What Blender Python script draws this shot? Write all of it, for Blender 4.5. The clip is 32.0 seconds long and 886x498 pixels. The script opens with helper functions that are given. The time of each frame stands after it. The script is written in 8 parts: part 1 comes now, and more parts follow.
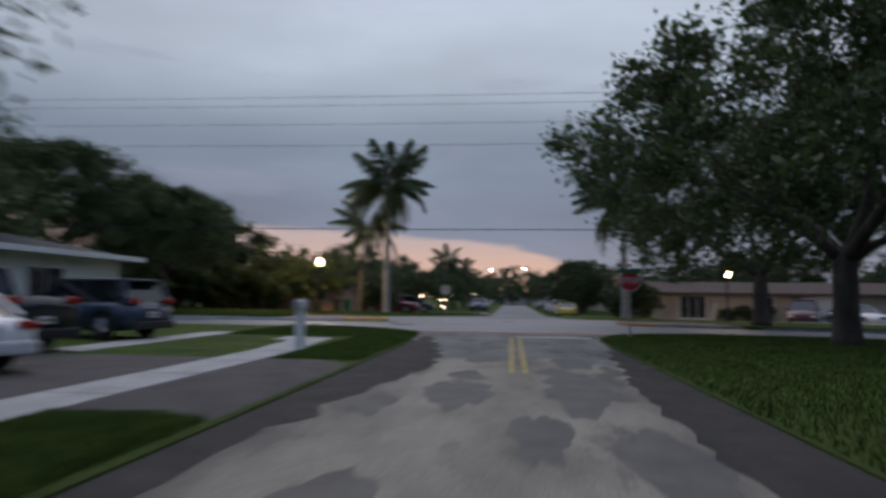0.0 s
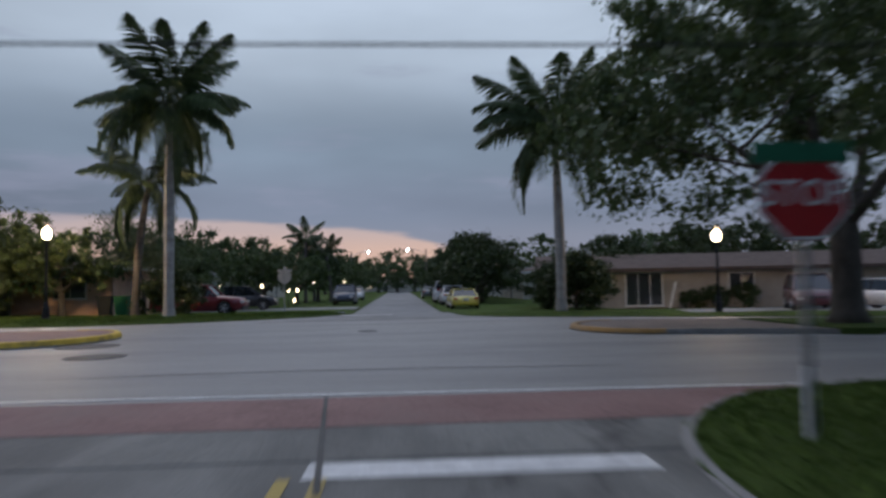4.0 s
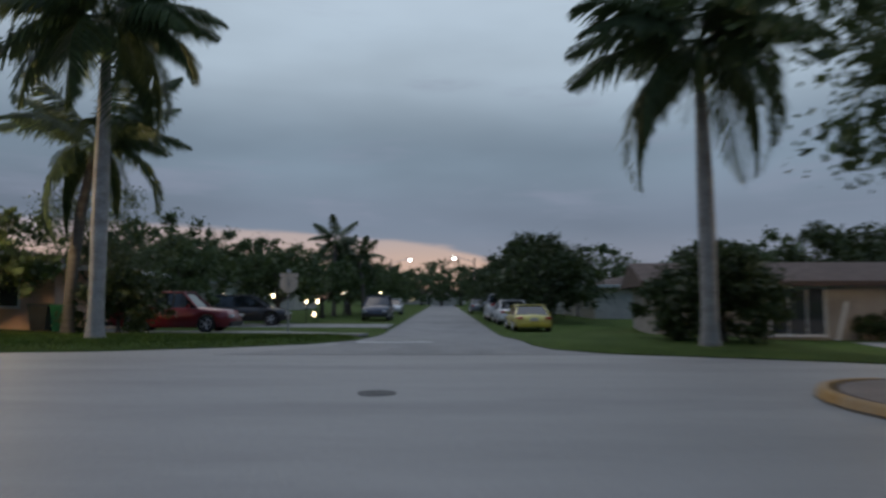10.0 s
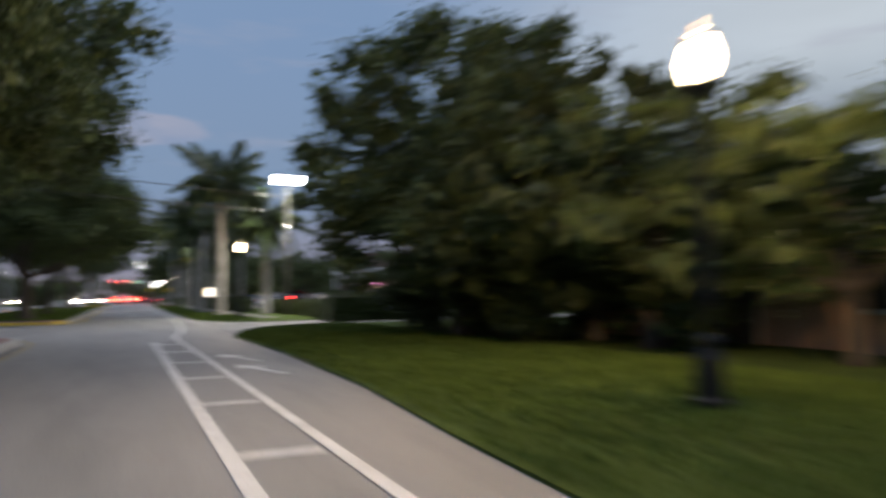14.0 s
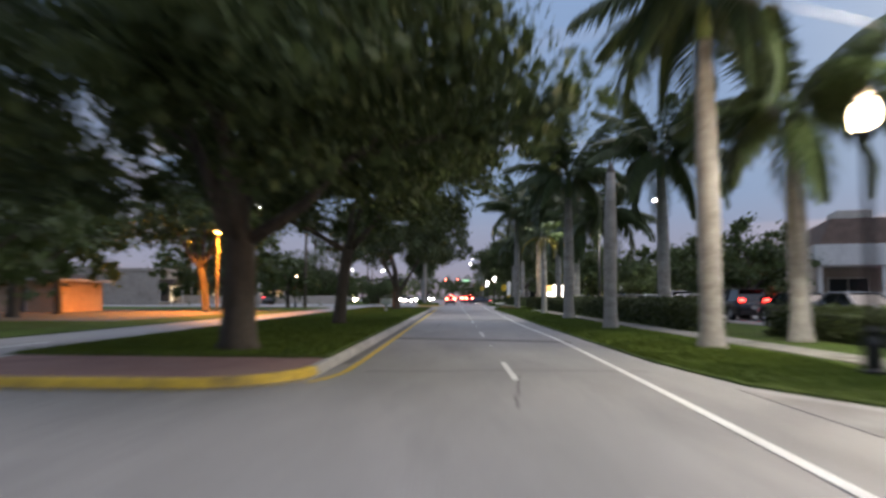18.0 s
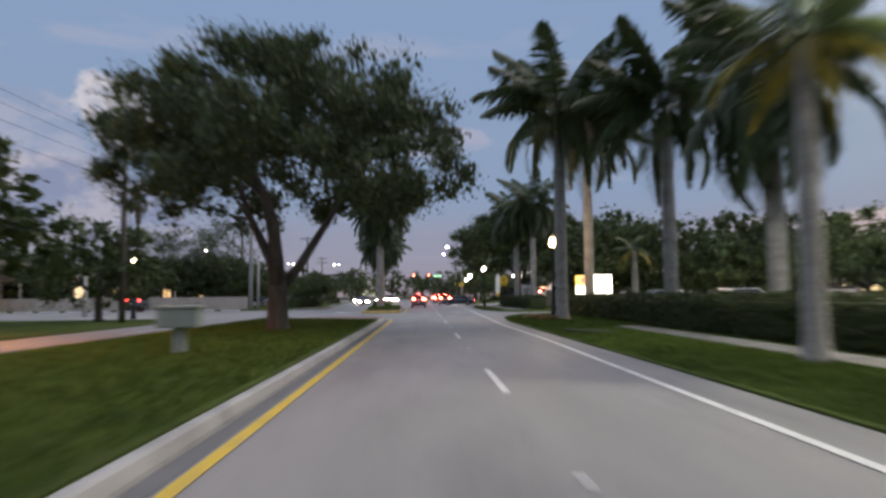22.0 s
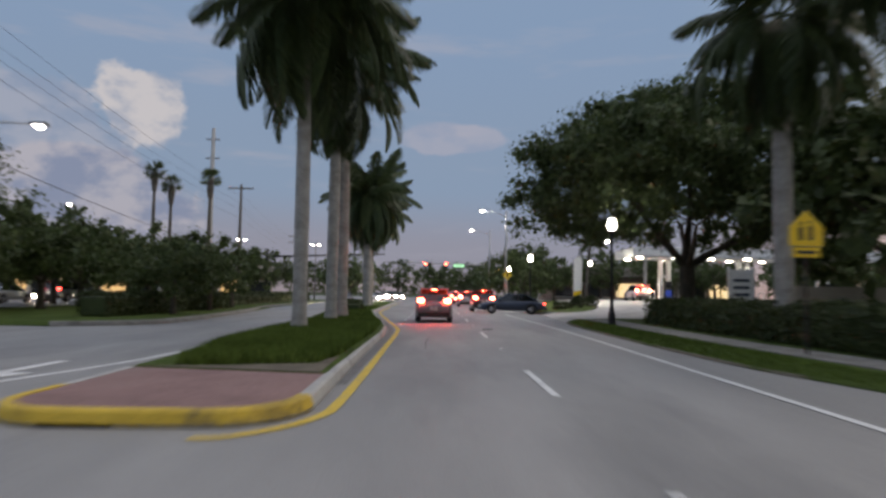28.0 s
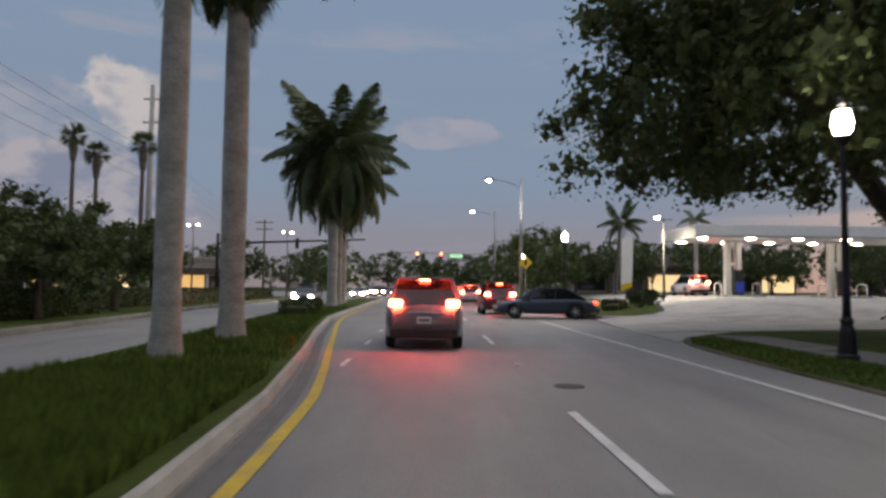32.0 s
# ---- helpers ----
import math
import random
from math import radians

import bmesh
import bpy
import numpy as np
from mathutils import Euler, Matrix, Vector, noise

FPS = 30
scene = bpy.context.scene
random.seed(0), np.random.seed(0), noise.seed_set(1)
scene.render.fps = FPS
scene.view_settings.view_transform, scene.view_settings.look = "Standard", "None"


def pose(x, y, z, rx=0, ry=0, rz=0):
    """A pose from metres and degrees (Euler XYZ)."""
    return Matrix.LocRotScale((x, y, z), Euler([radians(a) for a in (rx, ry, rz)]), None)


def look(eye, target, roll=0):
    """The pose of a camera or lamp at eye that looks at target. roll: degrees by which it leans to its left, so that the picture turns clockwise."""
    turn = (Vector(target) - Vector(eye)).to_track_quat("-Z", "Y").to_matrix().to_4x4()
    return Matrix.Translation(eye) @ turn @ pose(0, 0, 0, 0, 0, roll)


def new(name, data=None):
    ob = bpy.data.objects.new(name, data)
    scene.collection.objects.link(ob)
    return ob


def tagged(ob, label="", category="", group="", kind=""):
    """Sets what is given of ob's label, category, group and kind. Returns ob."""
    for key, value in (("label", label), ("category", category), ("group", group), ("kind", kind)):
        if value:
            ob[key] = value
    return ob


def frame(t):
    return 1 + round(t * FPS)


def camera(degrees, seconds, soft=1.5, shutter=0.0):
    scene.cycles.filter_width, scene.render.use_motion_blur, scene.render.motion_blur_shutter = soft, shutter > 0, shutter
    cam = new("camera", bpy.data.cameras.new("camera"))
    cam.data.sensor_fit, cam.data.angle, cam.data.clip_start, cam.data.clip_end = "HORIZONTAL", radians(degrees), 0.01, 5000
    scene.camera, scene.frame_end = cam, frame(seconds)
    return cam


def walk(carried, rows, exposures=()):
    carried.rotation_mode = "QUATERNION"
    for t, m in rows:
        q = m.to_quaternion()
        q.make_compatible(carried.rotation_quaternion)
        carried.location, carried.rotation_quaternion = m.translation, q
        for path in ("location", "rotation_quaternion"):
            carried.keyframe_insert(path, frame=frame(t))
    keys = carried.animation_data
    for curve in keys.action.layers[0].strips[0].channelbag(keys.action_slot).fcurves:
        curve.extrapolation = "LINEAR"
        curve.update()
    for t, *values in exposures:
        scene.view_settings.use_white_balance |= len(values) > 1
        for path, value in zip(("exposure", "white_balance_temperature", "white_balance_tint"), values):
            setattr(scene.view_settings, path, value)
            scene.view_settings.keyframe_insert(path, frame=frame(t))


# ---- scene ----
# camera: seconds, x, y, yaw, pitch, roll; it rides at one height above the road
EYE = 1.365
PATH = [
    (0, -42.46, -33.61, -84.22, 4.10, 0.82),
    (0.5, -40.36, -33.57, -89.10, 3.95, 0.80),
    (1, -38.04, -33.65, -93.48, 3.86, 0.10),
    (1.5, -35.54, -33.83, -95.92, 3.55, -0.52),
    (2, -32.98, -34.04, -96.31, 3.53, -0.68),
    (2.5, -30.41, -34.25, -96.17, 3.32, -1.08),
    (3, -27.81, -34.41, -95.37, 3.16, -1.51),
    (3.5, -25.67, -34.43, -94.57, 3.09, -1.39),
    (4, -23.40, -34.46, -93.72, 3.00, -1.09),
    (4.5, -21.42, -34.55, -92.87, 2.86, -0.88),
    (6.5, -16.85, -34.58, -91.45, 3.14, 0.02),
    (7, -16.29, -34.60, -91.51, 3.17, -0.19),
    (7.5, -15.98, -34.58, -91.56, 3.44, 0.14),
    (8, -15.74, -34.60, -91.60, 3.72, -0.04),
    (8.5, -15.47, -34.57, -91.71, 3.78, -0.07),
    (9, -14.86, -34.61, -91.70, 3.89, -0.20),
    (9.5, -13.92, -34.56, -91.49, 4.05, -0.21),
    (10, -12.68, -34.45, -89.96, 4.15, 0.15),
    (10.5, -10.93, -34.19, -87.33, 4.32, 0.07),
    (11, -9.06, -33.84, -83.51, 4.80, -0.10),
    (11.5, -7.49, -33.32, -76.86, 4.95, -0.84),
    (12, -5.60, -32.57, -68.69, 5.01, -1.00),
    (12.5, -3.62, -31.27, -58.63, 3.96, -1.77),
    (13, -1.92, -29.65, -47.40, 3.55, -1.85),
    (13.5, -0.32, -27.45, -36.35, 3.75, -0.75),
    (14, 0.93, -24.68, -25.30, 3.88, -0.60),
    (14.5, 1.65, -21.66, -15.24, 3.78, -0.95),
    (15, 1.91, -18.28, -6.05, 4.03, -0.80),
    (15.5, 1.82, -14.97, -0.50, 4.10, -0.04),
    (17.5, 0.78, 0.76, 1.89, 4.12, 0.44),
    (18, 0.58, 5.63, 0.94, 4.06, 0.18),
    (18.5, 0.45, 10.53, 0.20, 4.07, 0.03),
    (19, 0.41, 15.14, -0.24, 4.07, 0.08),
    (19.5, 0.51, 20.01, -0.60, 4.03, -0.32),
    (20, 0.43, 24.54, -1.06, 3.99, -0.60),
    (20.5, 0.39, 29.70, -1.48, 3.96, -0.69),
    (21, 0.46, 34.48, -1.57, 3.95, -0.73),
    (21.5, 0.40, 39.01, -1.65, 3.93, -0.54),
    (22, 0.44, 43.87, -1.68, 3.99, -0.56),
    (22.5, 0.44, 48.36, -1.66, 4.01, -0.19),
    (23, 0.47, 52.35, -1.49, 4.05, -0.39),
    (23.5, 0.40, 56.80, -1.18, 4.11, -0.37),
    (24, 0.33, 60.70, -0.80, 4.09, -0.21),
    (24.5, 0.19, 65.17, -0.47, 4.16, -0.04),
    (25, 0.11, 69.33, -0.33, 4.14, -0.29),
    (25.5, -0.02, 72.79, -0.37, 4.06, -0.73),
    (27.5, 0.02, 89.54, -0.61, 3.89, 0.69),
    (28, -0.07, 92.96, -0.69, 3.79, 0.98),
    (28.5, -0.18, 95.79, -0.80, 3.75, 1.62),
    (29, -0.19, 98.73, -0.89, 3.65, 1.44),
    (29.5, -0.14, 101.41, -0.89, 3.59, 1.20),
    (30, -0.08, 103.58, -0.88, 3.65, 1.02),
    (30.5, -0.06, 105.60, -0.97, 3.59, 0.74),
    (31, -0.07, 107.20, -1.07, 3.43, 0.88),
    (31.5, -0.05, 108.75, -1.15, 3.39, 0.66),
    (32, -0.00, 109.80, -1.18, 3.35, 0.60),
]
EXPOSURES = [(0.0, 0.13, 6900, 19), (4.0, 0.14, 6600, 16), (6.5, 0.0, 6500, 11), (9.0, 0.0, 6700, 11), (12.0, 0.05, 6400, 12), (14.0, 0.48, 7400, 16), (15.5, 0.44, 7600, 18), (19.0, 0.86, 7500, 20), (22.0, 0.66, 7800, 20), (23.2, 0.86, 8300, 19), (24.2, 0.8, 7900, 18), (25.5, 0.61, 8000, 18), (28.5, 0.53, 8300, 17), (32.0, 0.42, 8700, 18)]
cam = camera(66.6, 32.0, soft=2.8, shutter=1.4)
walk(cam, [(t, pose(x, y, EYE, 90 + pitch, -roll, yaw)) for t, x, y, yaw, pitch, roll in PATH], EXPOSURES)

# ---- light: a dusk sky, and the lamps of the place further down ----
def build_sky():
    world = bpy.data.worlds.new("dusk_sky")
    scene.world = world
    world.use_nodes = True
    nt = world.node_tree
    nt.nodes.clear()
    N, L = nt.nodes.new, nt.links.new
    out, bg = N("ShaderNodeOutputWorld"), N("ShaderNodeBackground")
    co, sep = N("ShaderNodeTexCoord"), N("ShaderNodeSeparateXYZ")
    L(co.outputs["Generated"], sep.inputs[0])

    def ramp(src, stops, mode="EASE"):
        r = N("ShaderNodeValToRGB")
        r.color_ramp.interpolation = mode
        e = r.color_ramp.elements
        e[0].position, e[0].color = stops[0][0], (*stops[0][1], 1)
        e[1].position, e[1].color = stops[-1][0], (*stops[-1][1], 1)
        for p, c in stops[1:-1]:
            e.new(p).color = (*c, 1)
        L(src, r.inputs[0])
        return r.outputs[0]

    def mix(fac, a, b):
        m = N("ShaderNodeMix")
        m.data_type = "RGBA"
        for sock, val in ((m.inputs[0], fac), (m.inputs[6], a), (m.inputs[7], b)):
            if isinstance(val, (int, float)):
                sock.default_value = val
            elif isinstance(val, tuple):
                sock.default_value = (*val, 1)
            else:
                L(val, sock)
        return m.outputs[2]

    def grey(v):
        return (v, v, v)

    def times(a, b):
        m = N("ShaderNodeMath")
        m.operation = "MULTIPLY"
        for s, v in zip(m.inputs, (a, b)):
            if isinstance(v, (int, float)):
                s.default_value = v
            else:
                L(v, s)
        return m.outputs[0]

    def noise_tex(scale, detail, stretch, rough=0.55):
        mp, nz = N("ShaderNodeMapping"), N("ShaderNodeTexNoise")
        mp.inputs["Scale"].default_value = stretch
        L(co.outputs["Generated"], mp.inputs[0])
        L(mp.outputs[0], nz.inputs["Vector"])
        nz.inputs["Scale"].default_value, nz.inputs["Detail"].default_value, nz.inputs["Roughness"].default_value = scale, detail, rough
        return nz.outputs["Fac"]

    z = sep.outputs["Z"]
    clear = ramp(z, [(0.0, (0.182, 0.178, 0.228)), (0.06, (0.168, 0.202, 0.29)), (0.16, (0.138, 0.224, 0.362)), (0.40, (0.130, 0.226, 0.388)), (1.0, (0.46, 0.58, 0.82))])
    sheet = ramp(z, [(0.0, (0.215, 0.222, 0.27)), (0.05, (0.20, 0.228, 0.288)), (0.11, (0.17, 0.215, 0.285)),
                     (0.2, (0.205, 0.277, 0.358)), (0.34, (0.39, 0.49, 0.59)), (1.0, (0.95, 1.05, 1.18))])
    billow = ramp(noise_tex(1.8, 4, (1, 1, 3.6), 0.45), [(0.32, grey(0.86)), (0.68, grey(1.14))])
    m = N("ShaderNodeMix")
    m.data_type, m.blend_type = "RGBA", "MULTIPLY"
    m.inputs[0].default_value = 1.0
    L(sheet, m.inputs[6]), L(billow, m.inputs[7])
    east = ramp(sep.outputs["X"], [(0.30, grey(0)), (0.80, grey(1))])
    # a clear strip glowing under the cloud's edge, which dips towards the south
    shift = N("ShaderNodeMath")
    shift.inputs[1].default_value = 0.5
    L(sep.outputs["Y"], shift.inputs[0])
    edge = ramp(shift.outputs[0], [(0.2, grey(0.0)), (0.3, grey(0.016)), (0.4, grey(0.05)), (0.5, grey(0.075)), (0.65, grey(0.088)), (0.95, grey(0.104))], "LINEAR")
    gap, ragged_edge, sharp = N("ShaderNodeMath"), N("ShaderNodeMath"), N("ShaderNodeMath")
    gap.operation, ragged_edge.operation, sharp.operation = "SUBTRACT", "MULTIPLY_ADD", "MULTIPLY_ADD"
    L(edge, gap.inputs[0]), L(z, gap.inputs[1])
    L(noise_tex(5.0, 5, (1, 1, 7)), ragged_edge.inputs[0])
    ragged_edge.inputs[1].default_value = 0.03
    L(gap.outputs[0], ragged_edge.inputs[2])
    L(ragged_edge.outputs[0], sharp.inputs[0])
    sharp.inputs[1].default_value, sharp.inputs[2].default_value = 20.0, 0.2
    strip = ramp(sharp.outputs[0], [(0.38, grey(0)), (0.62, grey(1))])
    warm = ramp(z, [(0.0, (0.62, 0.39, 0.28)), (0.04, (0.60, 0.43, 0.35)), (0.09, (0.46, 0.39, 0.385))])
    base = mix(east, clear, mix(strip, m.outputs[2], warm))
    # thin veils and small lit clouds low in the clear part
    veil = times(ramp(noise_tex(4.0, 6, (1, 1, 6)), [(0.54, grey(0)), (0.74, grey(0.5))]), ramp(z, [(0.02, grey(0)), (0.1, grey(1)), (0.3, grey(1)), (0.45, grey(0))]))
    base = mix(veil, base, (0.25, 0.288, 0.385))

    def cloud(way, size, colour, base, dark, most=0.9, soft=0.97):
        d = N("ShaderNodeVectorMath")
        d.operation = "DISTANCE"
        mp, mq = N("ShaderNodeMapping"), N("ShaderNodeMapping")
        L(co.outputs["Generated"], mp.inputs[0])
        mp.inputs["Scale"].default_value = size
        L(mp.outputs[0], d.inputs[0])
        d.inputs[1].default_value = tuple(a * b for a, b in zip(way, size))
        blob = ramp(d.outputs["Value"], [(0.0, grey(1.0)), (1.0, grey(0.0))], "LINEAR")
        nz = noise_tex(11.0, 8, (1, 1, 1.2), 0.62)
        a = N("ShaderNodeMath")
        a.operation = "ADD"
        L(blob, a.inputs[0]), L(nz, a.inputs[1])
        mask = ramp(a.outputs[0], [(0.86, grey(0)), (soft, grey(most))])
        shade = ramp(noise_tex(16.0, 6, (1, 1, 1.6)), [(0.38, dark), (0.6, colour)])
        return mix(mask, base, shade)

    base = cloud((-0.53, 0.83, 0.20), (4.2, 3.0, 8.5), (0.245, 0.288, 0.39), base, (0.155, 0.215, 0.34), 0.55, 1.12)
    base = cloud((-0.395, 0.88, 0.24), (10.5, 4.0, 11.0), (0.36, 0.395, 0.465), base, (0.185, 0.25, 0.37), 0.85, 1.04)
    base = cloud((-0.47, 0.86, 0.12), (4.0, 3.0, 9.0), (0.262, 0.295, 0.385), base, (0.13, 0.18, 0.30), 0.8, 1.08)
    base = cloud((0.03, 0.97, 0.225), (7.5, 4.0, 26.0), (0.262, 0.292, 0.395), base, (0.19, 0.245, 0.375), 0.5, 1.15)
    L(base, bg.inputs["Color"])
    bg.inputs["Strength"].default_value = 1.0
    L(bg.outputs[0], out.inputs[0])


build_sky()


def sun_glow():
    # the last glow of the set sun behind the cloud sheet
    lamp = bpy.data.lights.new("afterglow_sun", "SUN")
    lamp.energy, lamp.angle, lamp.color = 0.35, radians(40), (1.0, 0.90, 0.80)
    ob = new("afterglow_sun", lamp)
    ob.matrix_world = look((0, 0, 60), (-40, -25, 0))


sun_glow()


# ---- materials ----
def material(name, colours, rough=0.8, metal=0.0, scale=6.0, fine=60.0, bump=0.25, spec=0.4, vary=0.0, island=0.0, emit=None, power=0.0,
             translucent=0.0, alpha=None, coat=0.0, stains=None, stretch=(1, 1, 1), stain_scale=0.35, stain_at=(0.5, 0.72), span=(0.3, 0.7)):
    m = bpy.data.materials.new(name)
    m.use_nodes = True
    nt = m.node_tree
    N, L = nt.nodes.new, nt.links.new
    b = nt.nodes["Principled BSDF"]
    co = N("ShaderNodeTexCoord")
    mp = N("ShaderNodeMapping")
    mp.inputs["Scale"].default_value = stretch
    L(co.outputs["Object"], mp.inputs[0])

    def nz(s, d=5, r=0.6):
        n = N("ShaderNodeTexNoise")
        n.inputs["Scale"].default_value, n.inputs["Detail"].default_value, n.inputs["Roughness"].default_value = s, d, r
        L(mp.outputs[0], n.inputs["Vector"])
        return n.outputs["Fac"]

    def ramp(src, lo, hi, a=0.3, c=0.7):
        r = N("ShaderNodeValToRGB")
        r.color_ramp.elements[0].position, r.color_ramp.elements[0].color = a, (*lo, 1)
        r.color_ramp.elements[1].position, r.color_ramp.elements[1].color = c, (*hi, 1)
        L(src, r.inputs[0])
        return r.outputs[0]

    def blend(mode, fac, a, c):
        x = N("ShaderNodeMix")
        x.data_type, x.blend_type = "RGBA", mode
        if isinstance(fac, (int, float)):
            x.inputs[0].default_value = fac
        else:
            L(fac, x.inputs[0])
        for s, v in ((x.inputs[6], a), (x.inputs[7], c)):
            if isinstance(v, tuple):
                s.default_value = (*v, 1)
            else:
                L(v, s)
        return x.outputs[2]

    big = nz(scale)
    small = nz(fine, 3)
    col = ramp(big, colours[0], colours[1], *span)
    col = blend("MULTIPLY", 0.55, col, ramp(small, (0.62,) * 3, (1.3,) * 3))
    if stains:
        col = blend("MIX", ramp(nz(stain_scale, 6, 0.65), (0.0,) * 3, (0.85,) * 3, *stain_at), col, stains)
    if vary:
        oi = N("ShaderNodeObjectInfo")
        col = blend("MULTIPLY", 1.0, col, ramp(oi.outputs["Random"], (1 - vary,) * 3, (1 + vary,) * 3, 0, 1))
    if island:
        ge = N("ShaderNodeNewGeometry")
        col = blend("MULTIPLY", 1.0, col, ramp(ge.outputs["Random Per Island"], (1 - island, 1 - island, 1 - island * 1.3), (1 + island, 1 + island * 0.9, 1 + island * 0.4), 0, 1))
    L(col, b.inputs["Base Color"])
    b.inputs["Roughness"].default_value, b.inputs["Metallic"].default_value = rough, metal
    b.inputs["Specular IOR Level"].default_value = spec
    if coat:
        b.inputs["Coat Weight"].default_value, b.inputs["Coat Roughness"].default_value = coat, 0.06
    if bump:
        bp = N("ShaderNodeBump")
        bp.inputs["Strength"].default_value, bp.inputs["Distance"].default_value = bump, 0.03
        L(small, bp.inputs["Height"])
        L(bp.outputs[0], b.inputs["Normal"])
    if emit:
        b.inputs["Emission Color"].default_value, b.inputs["Emission Strength"].default_value = (*emit, 1), power
    if translucent:
        tr, mx = N("ShaderNodeBsdfTranslucent"), N("ShaderNodeMixShader")
        L(col, tr.inputs[0])
        mx.inputs[0].default_value = translucent
        L(b.outputs[0], mx.inputs[1]), L(tr.outputs[0], mx.inputs[2])
        L(mx.outputs[0], nt.nodes["Material Output"].inputs[0])
    return m


def glass(name, tint, rough=0.04):
    m = bpy.data.materials.new(name)
    m.use_nodes = True
    b = m.node_tree.nodes["Principled BSDF"]
    b.inputs["Base Color"].default_value = (*tint, 1)
    b.inputs["Roughness"].default_value, b.inputs["IOR"].default_value = rough, 1.5
    b.inputs["Specular IOR Level"].default_value = 0.7
    return m


def glow(name, colour, power):
    m = bpy.data.materials.new(name)
    m.use_nodes = True
    b = m.node_tree.nodes["Principled BSDF"]
    b.inputs["Base Color"].default_value = (0.8, 0.8, 0.8, 1)
    b.inputs["Emission Color"].default_value, b.inputs["Emission Strength"].default_value = (*colour, 1), power
    return m


ASPHALT = material("worn_asphalt", ((0.18, 0.179, 0.175), (0.245, 0.242, 0.234)), 0.72, scale=0.9, fine=70, bump=0.35, spec=0.5, stains=(0.11, 0.11, 0.112), stain_scale=0.22)
LANE_ASPHALT = material("driven_asphalt", ((0.22, 0.217, 0.207), (0.295, 0.289, 0.275)), 0.62, scale=0.7, fine=80, bump=0.3, spec=0.5, stains=(0.13, 0.13, 0.13), stain_scale=0.3, stretch=(1, 0.2, 1))
STREET_A = material("dusty_old_asphalt", ((0.17, 0.153, 0.122), (0.33, 0.295, 0.228)), 0.88, scale=0.8, fine=45, bump=0.4, stains=(0.10, 0.094, 0.082), stain_scale=0.7, stretch=(0.35, 0.9, 1), stain_at=(0.56, 0.64), span=(0.36, 0.62))
DAMP = material("damp_dark_asphalt", ((0.082, 0.078, 0.066), (0.145, 0.136, 0.113)), 0.7, scale=1.6, fine=50, bump=0.35, spec=0.5)
DAMP_SOIL = material("damp_dark_soil", ((0.030, 0.027, 0.023), (0.066, 0.058, 0.048)), 0.9, scale=1.4, fine=40, bump=0.7, stains=(0.10, 0.088, 0.068), stain_scale=0.8, stain_at=(0.6, 0.75))
STREET_B = material("old_grey_asphalt", ((0.12, 0.121, 0.112), (0.215, 0.213, 0.195)), 0.8, scale=0.9, fine=55, bump=0.4, stains=(0.06, 0.058, 0.056), stain_scale=0.55, stretch=(0.35, 1, 1), stain_at=(0.54, 0.62), span=(0.36, 0.62))
APRON = material("grey_drive_concrete", ((0.22, 0.215, 0.205), (0.31, 0.305, 0.29)), 0.85, scale=1.1, fine=45, bump=0.3, stains=(0.15, 0.145, 0.135), stain_scale=0.5)
CRACK = material("sealed_crack", ((0.135, 0.134, 0.13), (0.19, 0.187, 0.182)), 0.75, scale=2, fine=60, bump=0.3)
DRIVE = material("old_drive_asphalt", ((0.04, 0.036, 0.033), (0.075, 0.068, 0.062)), 0.8, scale=1.2, fine=50, bump=0.3)
PATCH = material("tar_patch", ((0.05, 0.05, 0.05), (0.09, 0.09, 0.088)), 0.7, scale=2, fine=60, bump=0.3)
CONCRETE = material("weathered_concrete", ((0.36, 0.35, 0.33), (0.50, 0.49, 0.46)), 0.85, scale=1.3, fine=40, bump=0.25, stains=(0.24, 0.23, 0.215), stain_scale=0.6)
KERB = material("kerb_concrete", ((0.35, 0.345, 0.325), (0.48, 0.475, 0.45)), 0.85, scale=2, fine=40, bump=0.25, stains=(0.22, 0.21, 0.2), stain_scale=0.9)
APRON_TAN = material("tan_median_paving", ((0.17, 0.135, 0.115), (0.26, 0.21, 0.18)), 0.9, scale=1.2, fine=30, bump=0.4, stains=(0.12, 0.10, 0.085), stain_scale=0.6)
KERB_DIRTY = material("dirty_kerb_concrete", ((0.17, 0.165, 0.15), (0.27, 0.26, 0.24)), 0.9, scale=2, fine=40, bump=0.3, stains=(0.09, 0.085, 0.07), stain_scale=0.9)
KERB_YELLOW = material("worn_yellow_kerb_paint", ((0.50, 0.33, 0.04), (0.70, 0.47, 0.06)), 0.7, scale=3, fine=40, bump=0.25, stains=(0.09, 0.075, 0.05), stain_scale=1.3, stain_at=(0.5, 0.66))
KERB_ORANGE = material("faded_orange_kerb_paint", ((0.30, 0.16, 0.045), (0.40, 0.23, 0.07)), 0.7, scale=3, fine=40, bump=0.25, stains=(0.3, 0.25, 0.18), stain_scale=1.2)
GRASS = material("lawn_turf", ((0.047, 0.077, 0.018), (0.092, 0.137, 0.034)), 0.95, scale=0.7, fine=90, bump=0.9, spec=0.1, stains=(0.095, 0.085, 0.04), stain_scale=0.25, stain_at=(0.56, 0.78))
BLADES = material("grass_blades", ((0.064, 0.103, 0.020), (0.112, 0.169, 0.039)), 0.8, scale=1.0, fine=20, bump=0, spec=0.15, island=0.35)
FAR_GROUND = material("distant_ground", ((0.04, 0.055, 0.025), (0.075, 0.085, 0.045)), 0.95, scale=0.05, fine=1.5, bump=0.2, spec=0.1)
SOIL = material("bare_sandy_soil", ((0.10, 0.085, 0.062), (0.17, 0.145, 0.105)), 0.95, scale=1.8, fine=50, bump=0.6)
